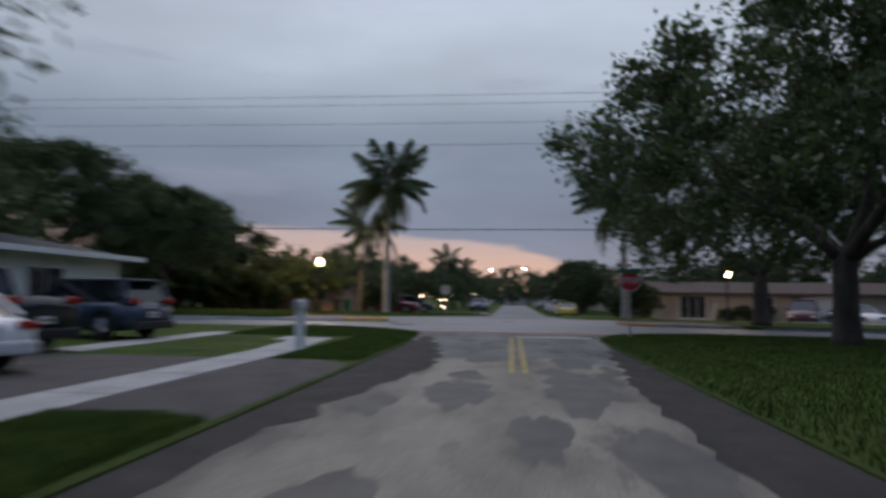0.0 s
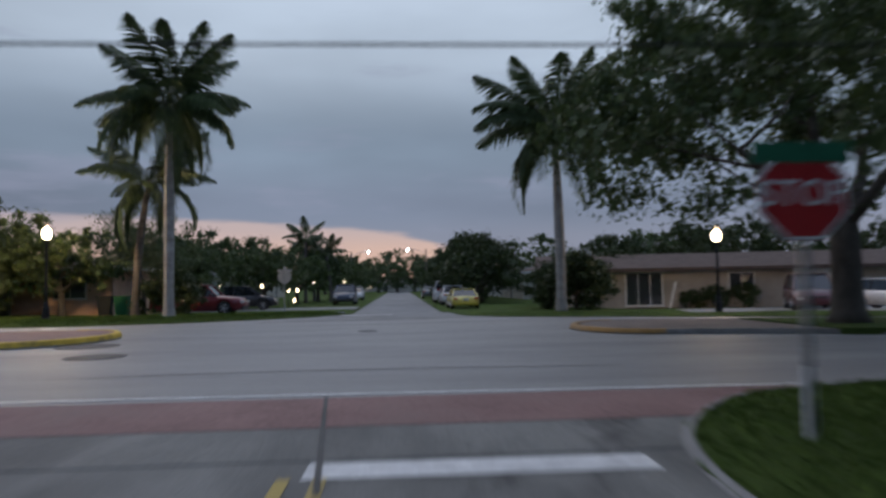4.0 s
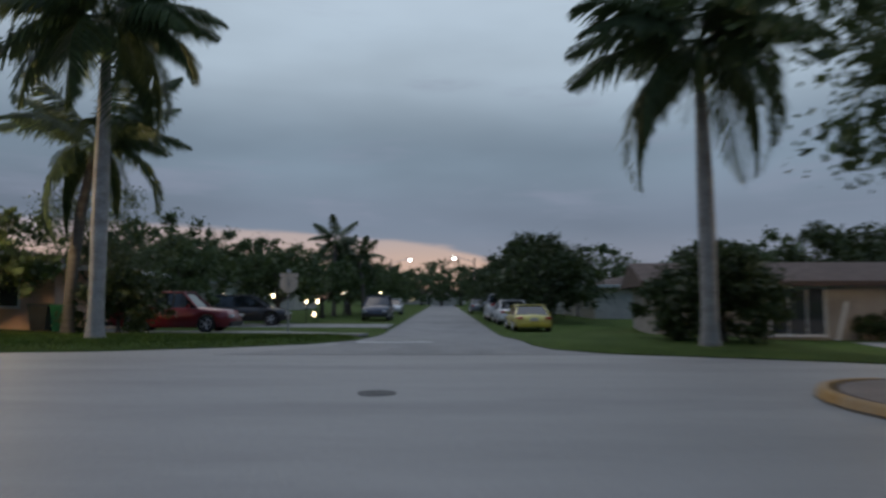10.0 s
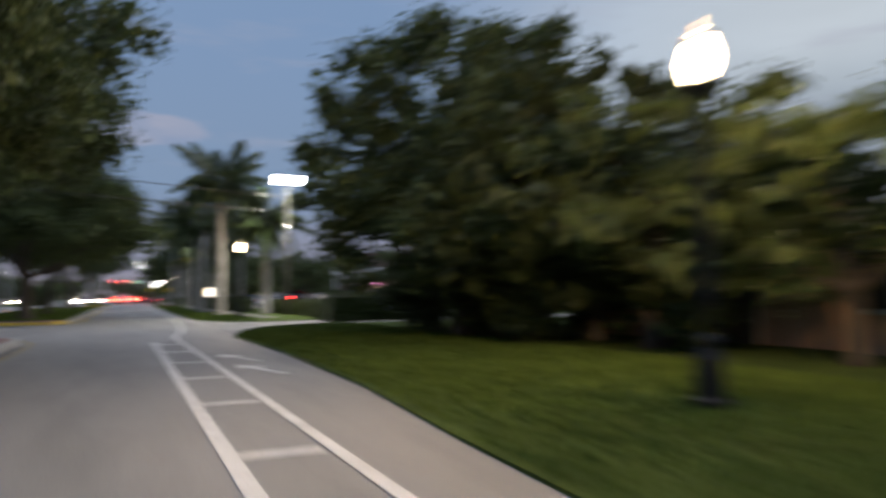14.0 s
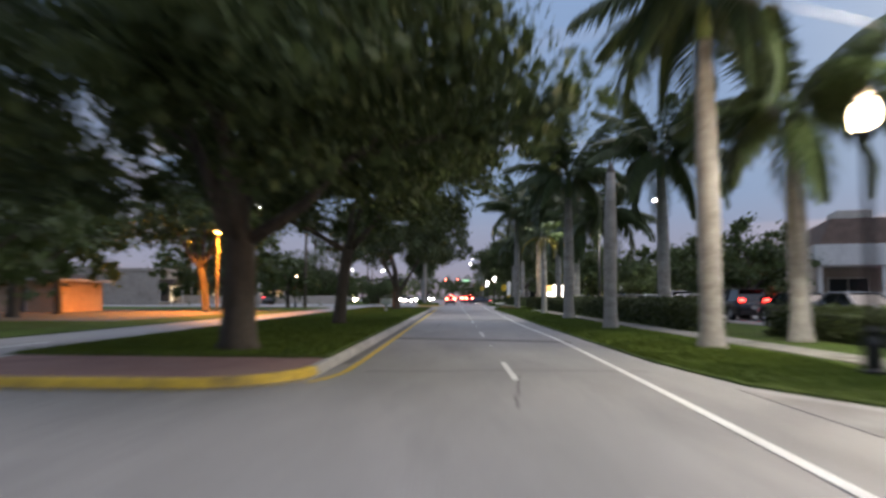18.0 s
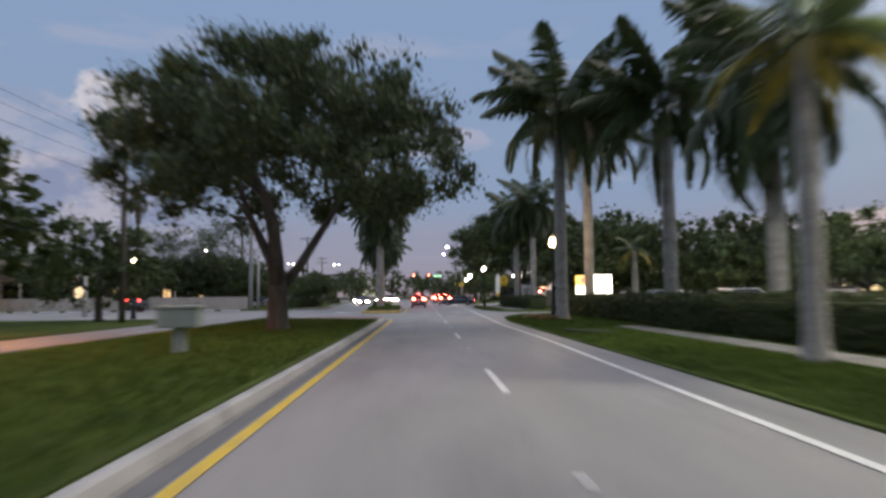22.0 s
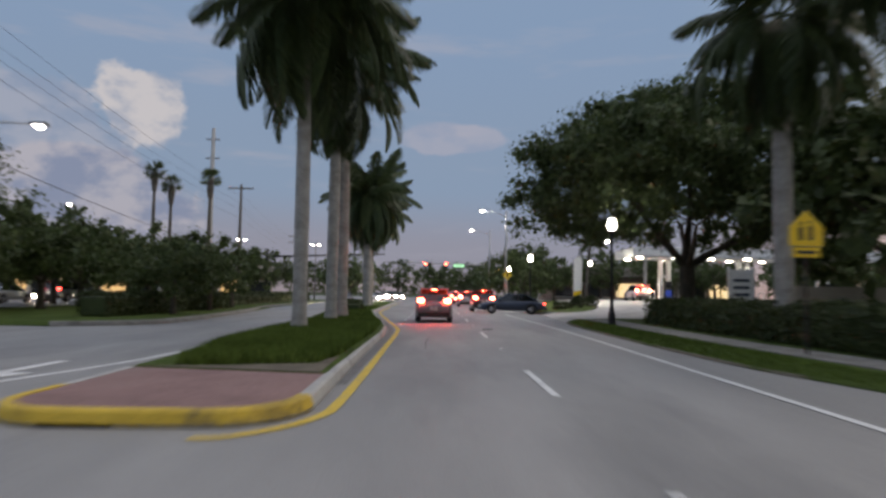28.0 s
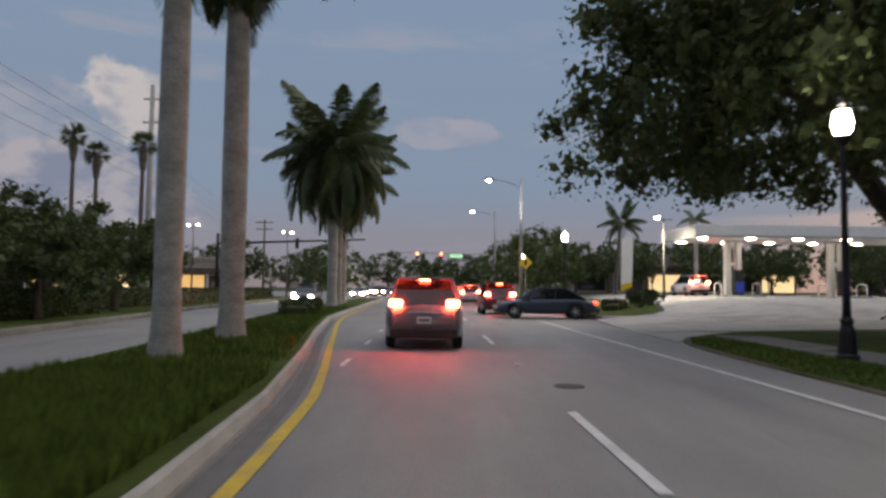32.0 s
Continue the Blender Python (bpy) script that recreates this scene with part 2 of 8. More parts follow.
PAVERS = material("red_clay_pavers", ((0.20, 0.115, 0.105), (0.30, 0.18, 0.16)), 0.85, scale=1.0, fine=16, bump=0.5, stains=(0.2, 0.14, 0.125), stain_scale=0.5)
WHITE_LINE = material("road_paint_white", ((0.62, 0.62, 0.60), (0.80, 0.80, 0.78)), 0.6, scale=5, fine=50, bump=0.3, stains=(0.4, 0.4, 0.39), stain_scale=1.5)
YELLOW_FADED = material("faded_yellow_paint", ((0.30, 0.23, 0.10), (0.42, 0.33, 0.15)), 0.7, scale=5, fine=50, bump=0.3, stains=(0.22, 0.21, 0.18), stain_scale=1.2)
YELLOW_WORN = material("worn_yellow_paint", ((0.38, 0.28, 0.08), (0.52, 0.39, 0.11)), 0.7, scale=5, fine=50, bump=0.3, stains=(0.2, 0.185, 0.15), stain_scale=1.4)
YELLOW_LINE = material("road_paint_yellow", ((0.60, 0.40, 0.05), (0.76, 0.52, 0.07)), 0.6, scale=5, fine=50, bump=0.3, stains=(0.42, 0.33, 0.14), stain_scale=1.5)
BARK = material("oak_bark", ((0.055, 0.044, 0.036), (0.125, 0.107, 0.089)), 0.95, scale=3, fine=22, bump=1.0, stretch=(1, 1, 0.35))
OAK_LEAF = material("oak_leaves", ((0.047, 0.073, 0.028), (0.091, 0.130, 0.051)), 0.6, scale=0.8, fine=5, bump=0, spec=0.35, island=0.26, translucent=0.25)
GREY_LEAF = material("tamarind_leaves", ((0.053, 0.076, 0.037), (0.097, 0.129, 0.061)), 0.6, scale=0.8, fine=5, bump=0, spec=0.35, island=0.26, translucent=0.25)
HEDGE_LEAF = material("hedge_leaves", ((0.032, 0.049, 0.018), (0.064, 0.089, 0.032)), 0.55, scale=1.5, fine=9, bump=0, spec=0.35, island=0.26, translucent=0.2)
PALM_BARK = material("royal_palm_bark", ((0.27, 0.255, 0.235), (0.40, 0.385, 0.36)), 0.9, scale=1.6, fine=14, bump=0.5, stains=(0.17, 0.155, 0.135), stain_scale=1.4, stretch=(1, 1, 1.8))
COCO_BARK = material("coconut_palm_bark", ((0.09, 0.078, 0.066), (0.16, 0.14, 0.12)), 0.95, scale=2, fine=10, bump=0.8, stretch=(0.6, 0.6, 3))
CROWNSHAFT = material("palm_crownshaft", ((0.10, 0.15, 0.055), (0.17, 0.22, 0.085)), 0.45, scale=2, fine=15, bump=0.1)
FROND = material("palm_frond", ((0.041, 0.068, 0.030), (0.083, 0.120, 0.051)), 0.5, scale=1.2, fine=8, bump=0, spec=0.4, island=0.2, vary=0.12, translucent=0.2)
# dry fronds; the yellow of nearby lamplight is mixed into this colour
FROND_DRY_LIT = material("dry_lamplit_palm_frond", ((0.17, 0.15, 0.03), (0.30, 0.26, 0.05)), 0.6, scale=1.2, fine=8, bump=0, island=0.3, vary=0.2, translucent=0.2)
BLACK_METAL = material("black_painted_metal", ((0.012, 0.012, 0.013), (0.022, 0.022, 0.024)), 0.45, metal=0.3, scale=4, fine=60, bump=0.1)
GALV = material("galvanised_steel", ((0.30, 0.31, 0.32), (0.42, 0.43, 0.44)), 0.45, metal=0.8, scale=5, fine=40, bump=0.1)
POLE_CONCRETE = material("spun_concrete_pole", ((0.36, 0.355, 0.34), (0.46, 0.455, 0.44)), 0.85, scale=1.5, fine=30, bump=0.2, stains=(0.28, 0.27, 0.25))
POLE_GREY = material("weathered_grey_pole", ((0.10, 0.10, 0.098), (0.16, 0.158, 0.15)), 0.85, scale=1.5, fine=30, bump=0.2)
POLE_WOOD = material("tarred_wood_pole", ((0.09, 0.075, 0.06), (0.16, 0.135, 0.11)), 0.9, scale=4, fine=30, bump=0.6, stretch=(1, 1, 0.15))
CABLE = material("black_cable", ((0.02, 0.02, 0.02), (0.03, 0.03, 0.03)), 0.6, bump=0)
STUCCO_CREAM = material("cream_stucco", ((0.52, 0.48, 0.42), (0.62, 0.58, 0.51)), 0.9, scale=1.5, fine=60, bump=0.3, stains=(0.38, 0.35, 0.3), stain_scale=0.5)
STUCCO_TAN = material("tan_stucco", ((0.33, 0.29, 0.25), (0.42, 0.37, 0.32)), 0.9, scale=1.5, fine=60, bump=0.3, stains=(0.24, 0.21, 0.18), stain_scale=0.5)
STUCCO_PEACH = material("peach_stucco", ((0.56, 0.36, 0.25), (0.66, 0.44, 0.31)), 0.9, scale=1.5, fine=60, bump=0.3, stains=(0.42, 0.28, 0.2), stain_scale=0.5)
STUCCO_WHITE = material("white_stucco", ((0.66, 0.66, 0.64), (0.78, 0.78, 0.76)), 0.9, scale=1.5, fine=60, bump=0.3, stains=(0.5, 0.5, 0.48), stain_scale=0.5)
WALL_BEIGE = material("beige_precast_wall", ((0.44, 0.38, 0.32), (0.56, 0.49, 0.42)), 0.9, scale=1.0, fine=40, bump=0.3, stains=(0.3, 0.26, 0.22), stain_scale=0.6)
ROOF_BROWN = material("brown_roof_tiles", ((0.07, 0.046, 0.036), (0.12, 0.082, 0.064)), 0.9, scale=2, fine=18, bump=0.7)
ROOF_DARK = material("dark_roof_shingles", ((0.055, 0.055, 0.058), (0.10, 0.10, 0.10)), 0.9, scale=2, fine=18, bump=0.7)
TRIM = material("white_trim_paint", ((0.66, 0.66, 0.65), (0.76, 0.76, 0.75)), 0.5, scale=3, fine=60, bump=0.05)
DARK_DOOR = material("dark_screen_door", ((0.05, 0.05, 0.05), (0.09, 0.09, 0.088)), 0.6, scale=4, fine=60, bump=0.1)
PANE = glass("window_pane", (0.03, 0.035, 0.04))
CAR_GLASS = glass("car_glass", (0.012, 0.014, 0.016))
RUBBER = material("tyre_rubber", ((0.018, 0.018, 0.018), (0.03, 0.03, 0.03)), 0.85, scale=8, fine=80, bump=0.2)
RIM = material("alloy_rim", ((0.42, 0.42, 0.43), (0.56, 0.56, 0.57)), 0.3, metal=0.9, scale=8, fine=60, bump=0.05)
CHROME = material("chrome", ((0.62, 0.62, 0.63), (0.72, 0.72, 0.73)), 0.15, metal=1.0, scale=8, fine=60, bump=0)
BLACK_PLASTIC = material("black_plastic", ((0.015, 0.015, 0.015), (0.03, 0.03, 0.03)), 0.55, scale=8, fine=80, bump=0.1)
PLATE = material("number_plate", ((0.6, 0.6, 0.58), (0.7, 0.7, 0.68)), 0.5, bump=0)
PLATE_INK = material("plate_marks", ((0.10, 0.14, 0.10), (0.14, 0.18, 0.14)), 0.5, bump=0)
LENS_CLEAR = material("clear_lamp_lens", ((0.5, 0.5, 0.5), (0.65, 0.65, 0.65)), 0.1, bump=0, coat=0.5)
LENS_RED = material("red_lamp_lens", ((0.35, 0.012, 0.01), (0.45, 0.02, 0.015)), 0.15, bump=0, coat=0.5)
SIGN_RED = material("stop_sign_red", ((0.42, 0.018, 0.02), (0.52, 0.028, 0.03)), 0.4, scale=3, bump=0.03)
SIGN_BACK = material("sign_back_aluminium", ((0.34, 0.35, 0.36), (0.44, 0.45, 0.46)), 0.5, metal=0.6, scale=3, bump=0.05)
SIGN_YELLOW = material("fluorescent_sign_yellow", ((0.72, 0.46, 0.02), (0.82, 0.54, 0.03)), 0.4, scale=3, bump=0.03)
SIGN_BLACK = material("sign_black", ((0.012, 0.012, 0.012), (0.02, 0.02, 0.02)), 0.5, bump=0)
SIGN_WHITE = material("sign_white", ((0.72, 0.72, 0.71), (0.8, 0.8, 0.79)), 0.4, bump=0)
SIGN_GREEN = material("street_name_green", ((0.012, 0.13, 0.07), (0.02, 0.17, 0.09)), 0.4, bump=0)
PUMP_BLUE = material("blue_pump_panel", ((0.02, 0.06, 0.42), (0.03, 0.09, 0.52)), 0.4, scale=3, bump=0.02)
BIN_GREEN = material("green_bin_plastic", ((0.01, 0.12, 0.05), (0.02, 0.17, 0.075)), 0.5, scale=3, bump=0.1)
BIN_BLACK = material("dark_bin_plastic", ((0.015, 0.017, 0.02), (0.03, 0.033, 0.038)), 0.5, scale=3, bump=0.1)
UTIL_GREEN = material("pale_green_cabinet", ((0.28, 0.33, 0.29), (0.36, 0.41, 0.37)), 0.6, scale=2, bump=0.1)
SHEATH = material("dry_palm_sheath", ((0.30, 0.22, 0.13), (0.48, 0.38, 0.25)), 0.8, scale=3, fine=30, bump=0.3, stains=(0.16, 0.085, 0.05), stain_scale=2.0, stretch=(0.4, 1, 1))

GLOW_WARM = glow("warm_globe", (1.0, 0.80, 0.52), 14.0)
GLOW_COOL = glow("cool_globe", (0.90, 0.97, 1.0), 14.0)
GLOW_SODIUM = glow("sodium_lamp", (1.0, 0.42, 0.08), 40.0)
GLOW_FLOOD = glow("flood_lamp", (0.94, 1.0, 0.96), 60.0)
GLOW_HEAD = glow("headlamp_on", (1.0, 0.93, 0.82), 260.0)
GLOW_TAIL = glow("tail_lamp_on", (1.0, 0.03, 0.02), 9.0)
GLOW_BRAKE = glow("brake_lamp_on", (1.0, 0.07, 0.04), 110.0)
GLOW_SIGNAL = glow("red_signal_lamp", (1.0, 0.06, 0.03), 45.0)
GLOW_GREEN = glow("lit_green_panel", (0.25, 1.0, 0.45), 0.9)
GLOW_LANTERN = glow("garden_lantern", (1.0, 0.80, 0.5), 9.0)
GLOW_PANEL = glow("lit_sign_panel", (1.0, 0.98, 0.90), 3.0)
GLOW_YELLOW = glow("lit_yellow_panel", (1.0, 0.62, 0.04), 1.3)
GLOW_ORANGE = glow("lit_orange_emblem", (0.9, 0.16, 0.01), 0.8)
GLOW_RED_SIGN = glow("red_neon", (1.0, 0.04, 0.03), 6.0)
GLOW_PINK = glow("pink_neon", (1.0, 0.35, 0.75), 3.0)
GLOW_SHOP = glow("lit_shop_window", (1.0, 0.82, 0.48), 0.7)
GLOW_SHOP_AMBER = glow("lit_amber_window", (1.0, 0.62, 0.16), 0.5)
GLOW_CANOPY = glow("canopy_light", (0.95, 1.0, 0.95), 18.0)


# ---- mesh helpers ----
def mesh_of(name, verts, faces, mat, smooth=False):
    me = bpy.data.meshes.new(name)
    me.from_pydata([tuple(v) for v in verts], [], [tuple(f) for f in faces])
    me.materials.append(mat)
    if smooth:
        me.polygons.foreach_set("use_smooth", [True] * len(me.polygons))
    me.update()
    return me


def part(name, bm, mat, parent=None, label="", smooth=False):
    me = bpy.data.meshes.new(name)
    bmesh.ops.recalc_face_normals(bm, faces=bm.faces)
    bm.to_mesh(me)
    bm.free()
    me.materials.append(mat)
    if smooth:
        me.polygons.foreach_set("use_smooth", [True] * len(me.polygons))
    ob = new(name, me)
    ob.parent = parent
    return tagged(ob, label)


def piece(name, me, parent, m=None, label=""):
    ob = new(name, me)
    ob.parent = parent
    if m is not None:
        ob.matrix_basis = m
    return tagged(ob, label)


def ease(t):
    t = min(1.0, max(0.0, t))
    return t * t * (3 - 2 * t)


def fall(x, y):
    """The land dips a little along the street east of the avenue and by the low house."""
    return 0.35 * max(ease((x - 7) / 13) * ease((-15 - y) / 6), ease((x - 0.5) / 5.5) * ease((-43 - y) / 4))


def thing(name, m, label, category, group="", kind=""):
    ob = new(name)
    ob.matrix_basis = Matrix.Translation((0, 0, -fall(m.translation.x, m.translation.y))) @ m
    return tagged(ob, label, category, group, kind)


def BM():
    return bmesh.new()


def box(bm, x0, y0, z0, x1, y1, z1, bevel=0.0):
    vs = [bm.verts.new(p) for p in ((x0, y0, z0), (x1, y0, z0), (x1, y1, z0), (x0, y1, z0), (x0, y0, z1), (x1, y0, z1), (x1, y1, z1), (x0, y1, z1))]
    fs = [bm.faces.new([vs[i] for i in f]) for f in ((3, 2, 1, 0), (4, 5, 6, 7), (0, 1, 5, 4), (1, 2, 6, 5), (2, 3, 7, 6), (3, 0, 4, 7))]
    if bevel:
        es = {e for f in fs for e in f.edges}
        bmesh.ops.bevel(bm, geom=list(es), offset=bevel, segments=2, affect="EDGES", profile=0.6)
    return bm


def tube(bm, pts, radii, n=10, cap=True):
    """A round tube along points with a radius at each."""
    rings = []
    for i, p in enumerate(pts):
        p = Vector(p)
        d = (Vector(pts[min(i + 1, len(pts) - 1)]) - Vector(pts[max(i - 1, 0)])).normalized()
        a = d.orthogonal().normalized() if not rings else (last - d * last.dot(d)).normalized()
        last = a
        b = d.cross(a)
        rings.append([bm.verts.new(p + (a * math.cos(k * 2 * math.pi / n) + b * math.sin(k * 2 * math.pi / n)) * radii[i]) for k in range(n)])
    for r, s in zip(rings, rings[1:]):
        for k in range(n):
            bm.faces.new((r[k], r[(k + 1) % n], s[(k + 1) % n], s[k]))
    if cap:
        bm.faces.new(rings[0][::-1]), bm.faces.new(rings[-1])
    return bm


def lathe(bm, profile, n=16, at=(0, 0, 0)):
    """Turned shape from (radius, height) pairs."""
    rings = [[bm.verts.new((at[0] + r * math.cos(k * 2 * math.pi / n), at[1] + r * math.sin(k * 2 * math.pi / n), at[2] + z)) for k in range(n)] for r, z in profile]
    for r, s in zip(rings, rings[1:]):
        for k in range(n):
            bm.faces.new((r[k], r[(k + 1) % n], s[(k + 1) % n], s[k]))
    bm.faces.new(rings[0][::-1]), bm.faces.new(rings[-1])
    return bm


def prism(bm, poly, z0, z1):
    a = [bm.verts.new((x, y, z0)) for x, y in poly]
    b = [bm.verts.new((x, y, z1)) for x, y in poly]
    bm.faces.new(b), bm.faces.new(a[::-1])
    for i in range(len(poly)):
        j = (i + 1) % len(poly)
        bm.faces.new((a[i], a[j], b[j], b[i]))
    return bm


def offset_line(pts, d, closed=False):
    """Points moved d to the left of the line's way."""
    out, n = [], len(pts)
    for i in range(n):
        p, q = (pts[(i - 1) % n], pts[(i + 1) % n]) if closed else (pts[max(i - 1, 0)], pts[min(i + 1, n - 1)])
        v = Vector((q[0] - p[0], q[1] - p[1])).normalized()
        out.append((pts[i][0] - v.y * d, pts[i][1] + v.x * d))
    return out


def ribbon(bm, pts, w, z, closed=False, thick=0.004):
    """A flat painted stripe of width w along a line."""
    a, b = offset_line(pts, w / 2, closed), offset_line(pts, -w / 2, closed)
    n = len(pts)
    top = [(bm.verts.new((*p, z)), bm.verts.new((*q, z))) for p, q in zip(a, b)]
    for i in range(n if closed else n - 1):
        j = (i + 1) % n
        bm.faces.new((top[i][0], top[i][1], top[j][1], top[j][0]))
    return bm


def kerb_strip(bm, pts, top=0.15, wide=0.28, closed=False):
    """A kerb along a line, its face on the line and its body to the left, with a sloped, rounded nose."""
    prof = [(0.0, -0.05), (0.0, top * 0.25), (0.035, top * 0.85), (0.07, top), (wide, top), (wide, -0.05)]
    lines = [[(*p, z) for p in offset_line(pts, d, closed)] for d, z in prof]
    rows = [[bm.verts.new(v) for v in line] for line in lines]
    n = len(pts)
    for i in range(n if closed else n - 1):
        j = (i + 1) % n
        for r, s in zip(rows, rows[1:]):
            bm.faces.new((r[i], r[j], s[j], s[i]))
    if not closed:
        bm.faces.new([r[0] for r in rows][::-1]), bm.faces.new([r[-1] for r in rows])
    return bm


def smooth_line(pts, n=4, closed=False):
    """Catmull-Rom points through a line."""
    out, m = [], len(pts)
    for i in range(m if closed else m - 1):
        get = (lambda k: pts[k % m]) if closed else (lambda k: pts[min(max(k, 0), m - 1)])
        p0, p1, p2, p3 = (Vector(get(i + k)) for k in (-1, 0, 1, 2))
        for s in range(n):
            t = s / n
            out.append(tuple(0.5 * ((2 * p1) + (p2 - p0) * t + (2 * p0 - 5 * p1 + 4 * p2 - p3) * t * t + (3 * p1 - p0 - 3 * p2 + p3) * t ** 3)))
    if not closed:
        out.append(tuple(pts[-1]))
    return out


def setting(name, bm, mat, label, category):
    xs, ys = [v.co.x for v in bm.verts], [v.co.y for v in bm.verts]
    if max(xs) > 0.5 and min(ys) < -15:
        # cut fine where the land dips, then lowered with it
        bmesh.ops.triangulate(bm, faces=bm.faces[:])
        for axis, cuts in ((0, (0.5, 2, 3, 4, 6, 7, 9, 11, 13, 15, 17, 20)), (1, (-47, -46, -45, -44, -43, -21, -20, -19, -18, -17, -16, -15))):
            for c in cuts:
                at, way = [0, 0, 0], [0, 0, 0]
                at[axis], way[axis] = c, 1
                bmesh.ops.bisect_plane(bm, geom=bm.verts[:] + bm.edges[:] + bm.faces[:], plane_co=at, plane_no=way)
        for v in bm.verts:
            v.co.z -= fall(v.co.x, v.co.y)
    return tagged(part(name, bm, mat), label, category, kind="structure")


def inside(x, y, poly):
    c, n = False, len(poly)
    for i in range(n):
        (x1, y1), (x2, y2) = poly[i], poly[i - 1]
        if (y1 > y) != (y2 > y) and x < (x2 - x1) * (y - y1) / (y2 - y1) + x1:
            c = not c
    return c


# ---- ground, roads, lawns ----
TURF = 0.16


def rise(x, y):
    """The filling station stands a little above the avenue."""
    return 0.95 * ease((x - 6.0) / 15) * ease((y - 127) / 16)


def ragged(line, amp=0.1, step=0.35, seed=0):
    """A line cut fine and frayed, for worn edges."""
    out = []
    for a, b in zip(line, line[1:]):
        a, b = Vector(a), Vector(b)
        n = max(1, min(220, int((b - a).length / step)))
        side = Vector((a.y - b.y, b.x - a.x)).normalized()
        for k in range(n):
            p = a.lerp(b, k / n)
            out.append(tuple(p + side * amp * (noise.noise(Vector((p.x * 1.3, p.y * 1.3, seed))) + 0.5 * noise.noise(Vector((p.x * 4, p.y * 4, seed))))))
    return out + [tuple(line[-1])]


bm = BM()
prism(bm, [(-2500, -2500), (2500, -2500), (2500, 2500), (-2500, 2500)], -1.0, -0.08)
setting("ground", bm, FAR_GROUND, "dark flat ground reaching to the horizon", "ground")
bm = BM()
prism(bm, [(-110, -120), (160, -120), (160, 330), (-110, 330)], -0.3, 0.0)
setting("road", bm, LANE_ASPHALT, "grey worn asphalt of the divided avenue", "road")
bm = BM()
prism(bm, [(-110, -30.4), (-110, -36.6), (-27.6, -36.6), (-28.4, -35.8), (-27.2, -35.0), (-26.4, -34.2), (-27.5, -33.3), (-27.0, -32.4), (-28.3, -31.6), (-29.0, -30.4)], -0.05, 0.006)
setting("side_street", bm, STREET_A, "dusty worn side street with dark patches", "road")
bm = BM()
prism(bm, [(-29.5, -30.2), (-29.5, -36.7), (-17.3, -36.8), (-15.6, -38.4), (-15.6, -28.6), (-17.3, -30.0)], -0.05, 0.003)
setting("side_street_mouth", bm, STREET_B, "older grey asphalt at the street's mouth", "road")
bm = BM()
prism(bm, [(6.2, -31.3), (120, -31.8), (120, -36.8), (5.6, -37.2), (3.8, -38.6), (3.5, -29)], -0.05, 0.007)
setting("far_side_street", bm, ASPHALT, "grey asphalt street between houses", "road")

for key, poly in (("shoulder_north", [*ragged([(-19, -30.9), (-22, -31.35), (-26, -31.95), (-30, -32.0), (-33, -31.4), (-36, -31.2), (-70, -31.3)], 0.3, seed=3), (-70, -30.3), (-19, -30.45)]),
                  ("shoulder_south", [*ragged([(-70, -35.4), (-36, -35.45), (-32, -35.5), (-29, -35.75), (-25, -36.1), (-22, -36.4)], 0.25, seed=8), (-22, -36.65), (-70, -36.75)])):
    bm = BM()
    prism(bm, poly, -0.05, 0.0088)
    setting(key, bm, DAMP_SOIL, "dark damp soil beside the worn street", "soil")
for i, (x, y, lx, ly) in enumerate(((-32.6, -32.9, 1.5, 0.42), (-31.9, -34.7, 2.1, 0.62), (-27.8, -34.9, 1.1, 0.5), (-27.2, -33.0, 1.0, 0.36), (-29.6, -34.4, 0.7, 0.3), (-35.6, -33.9, 1.3, 0.3), (-36.8, -35.0, 1.5, 0.35), (-30.4, -32.8, 0.6, 0.3),
                                    (-24.2, -35.2, 0.9, 0.55), (-23.6, -33.2, 0.8, 0.3), (-38.6, -32.3, 1.4, 0.4), (-21.6, -34.6, 0.5, 0.22), (-20.6, -32.2, 0.7, 0.28), (-33.9, -31.9, 0.9, 0.25))):
    bm = BM()
    ring = []
    for k in range(40):
        a = k * math.pi / 20
        w = 1 + 0.55 * noise.noise(Vector((math.cos(a) * 1.3 + i * 7, math.sin(a) * 1.3, 0))) + 0.25 * noise.noise(Vector((math.cos(a) * 4 + i, math.sin(a) * 4, 5)))
        ring.append((x + lx * w * math.cos(a), y + ly * w * math.sin(a)))
    prism(bm, ring, -0.02, 0.0068 + 0.0001 * i)
    setting("damp_patch", bm, DAMP, "dark damp patch on the dusty street", "patch")

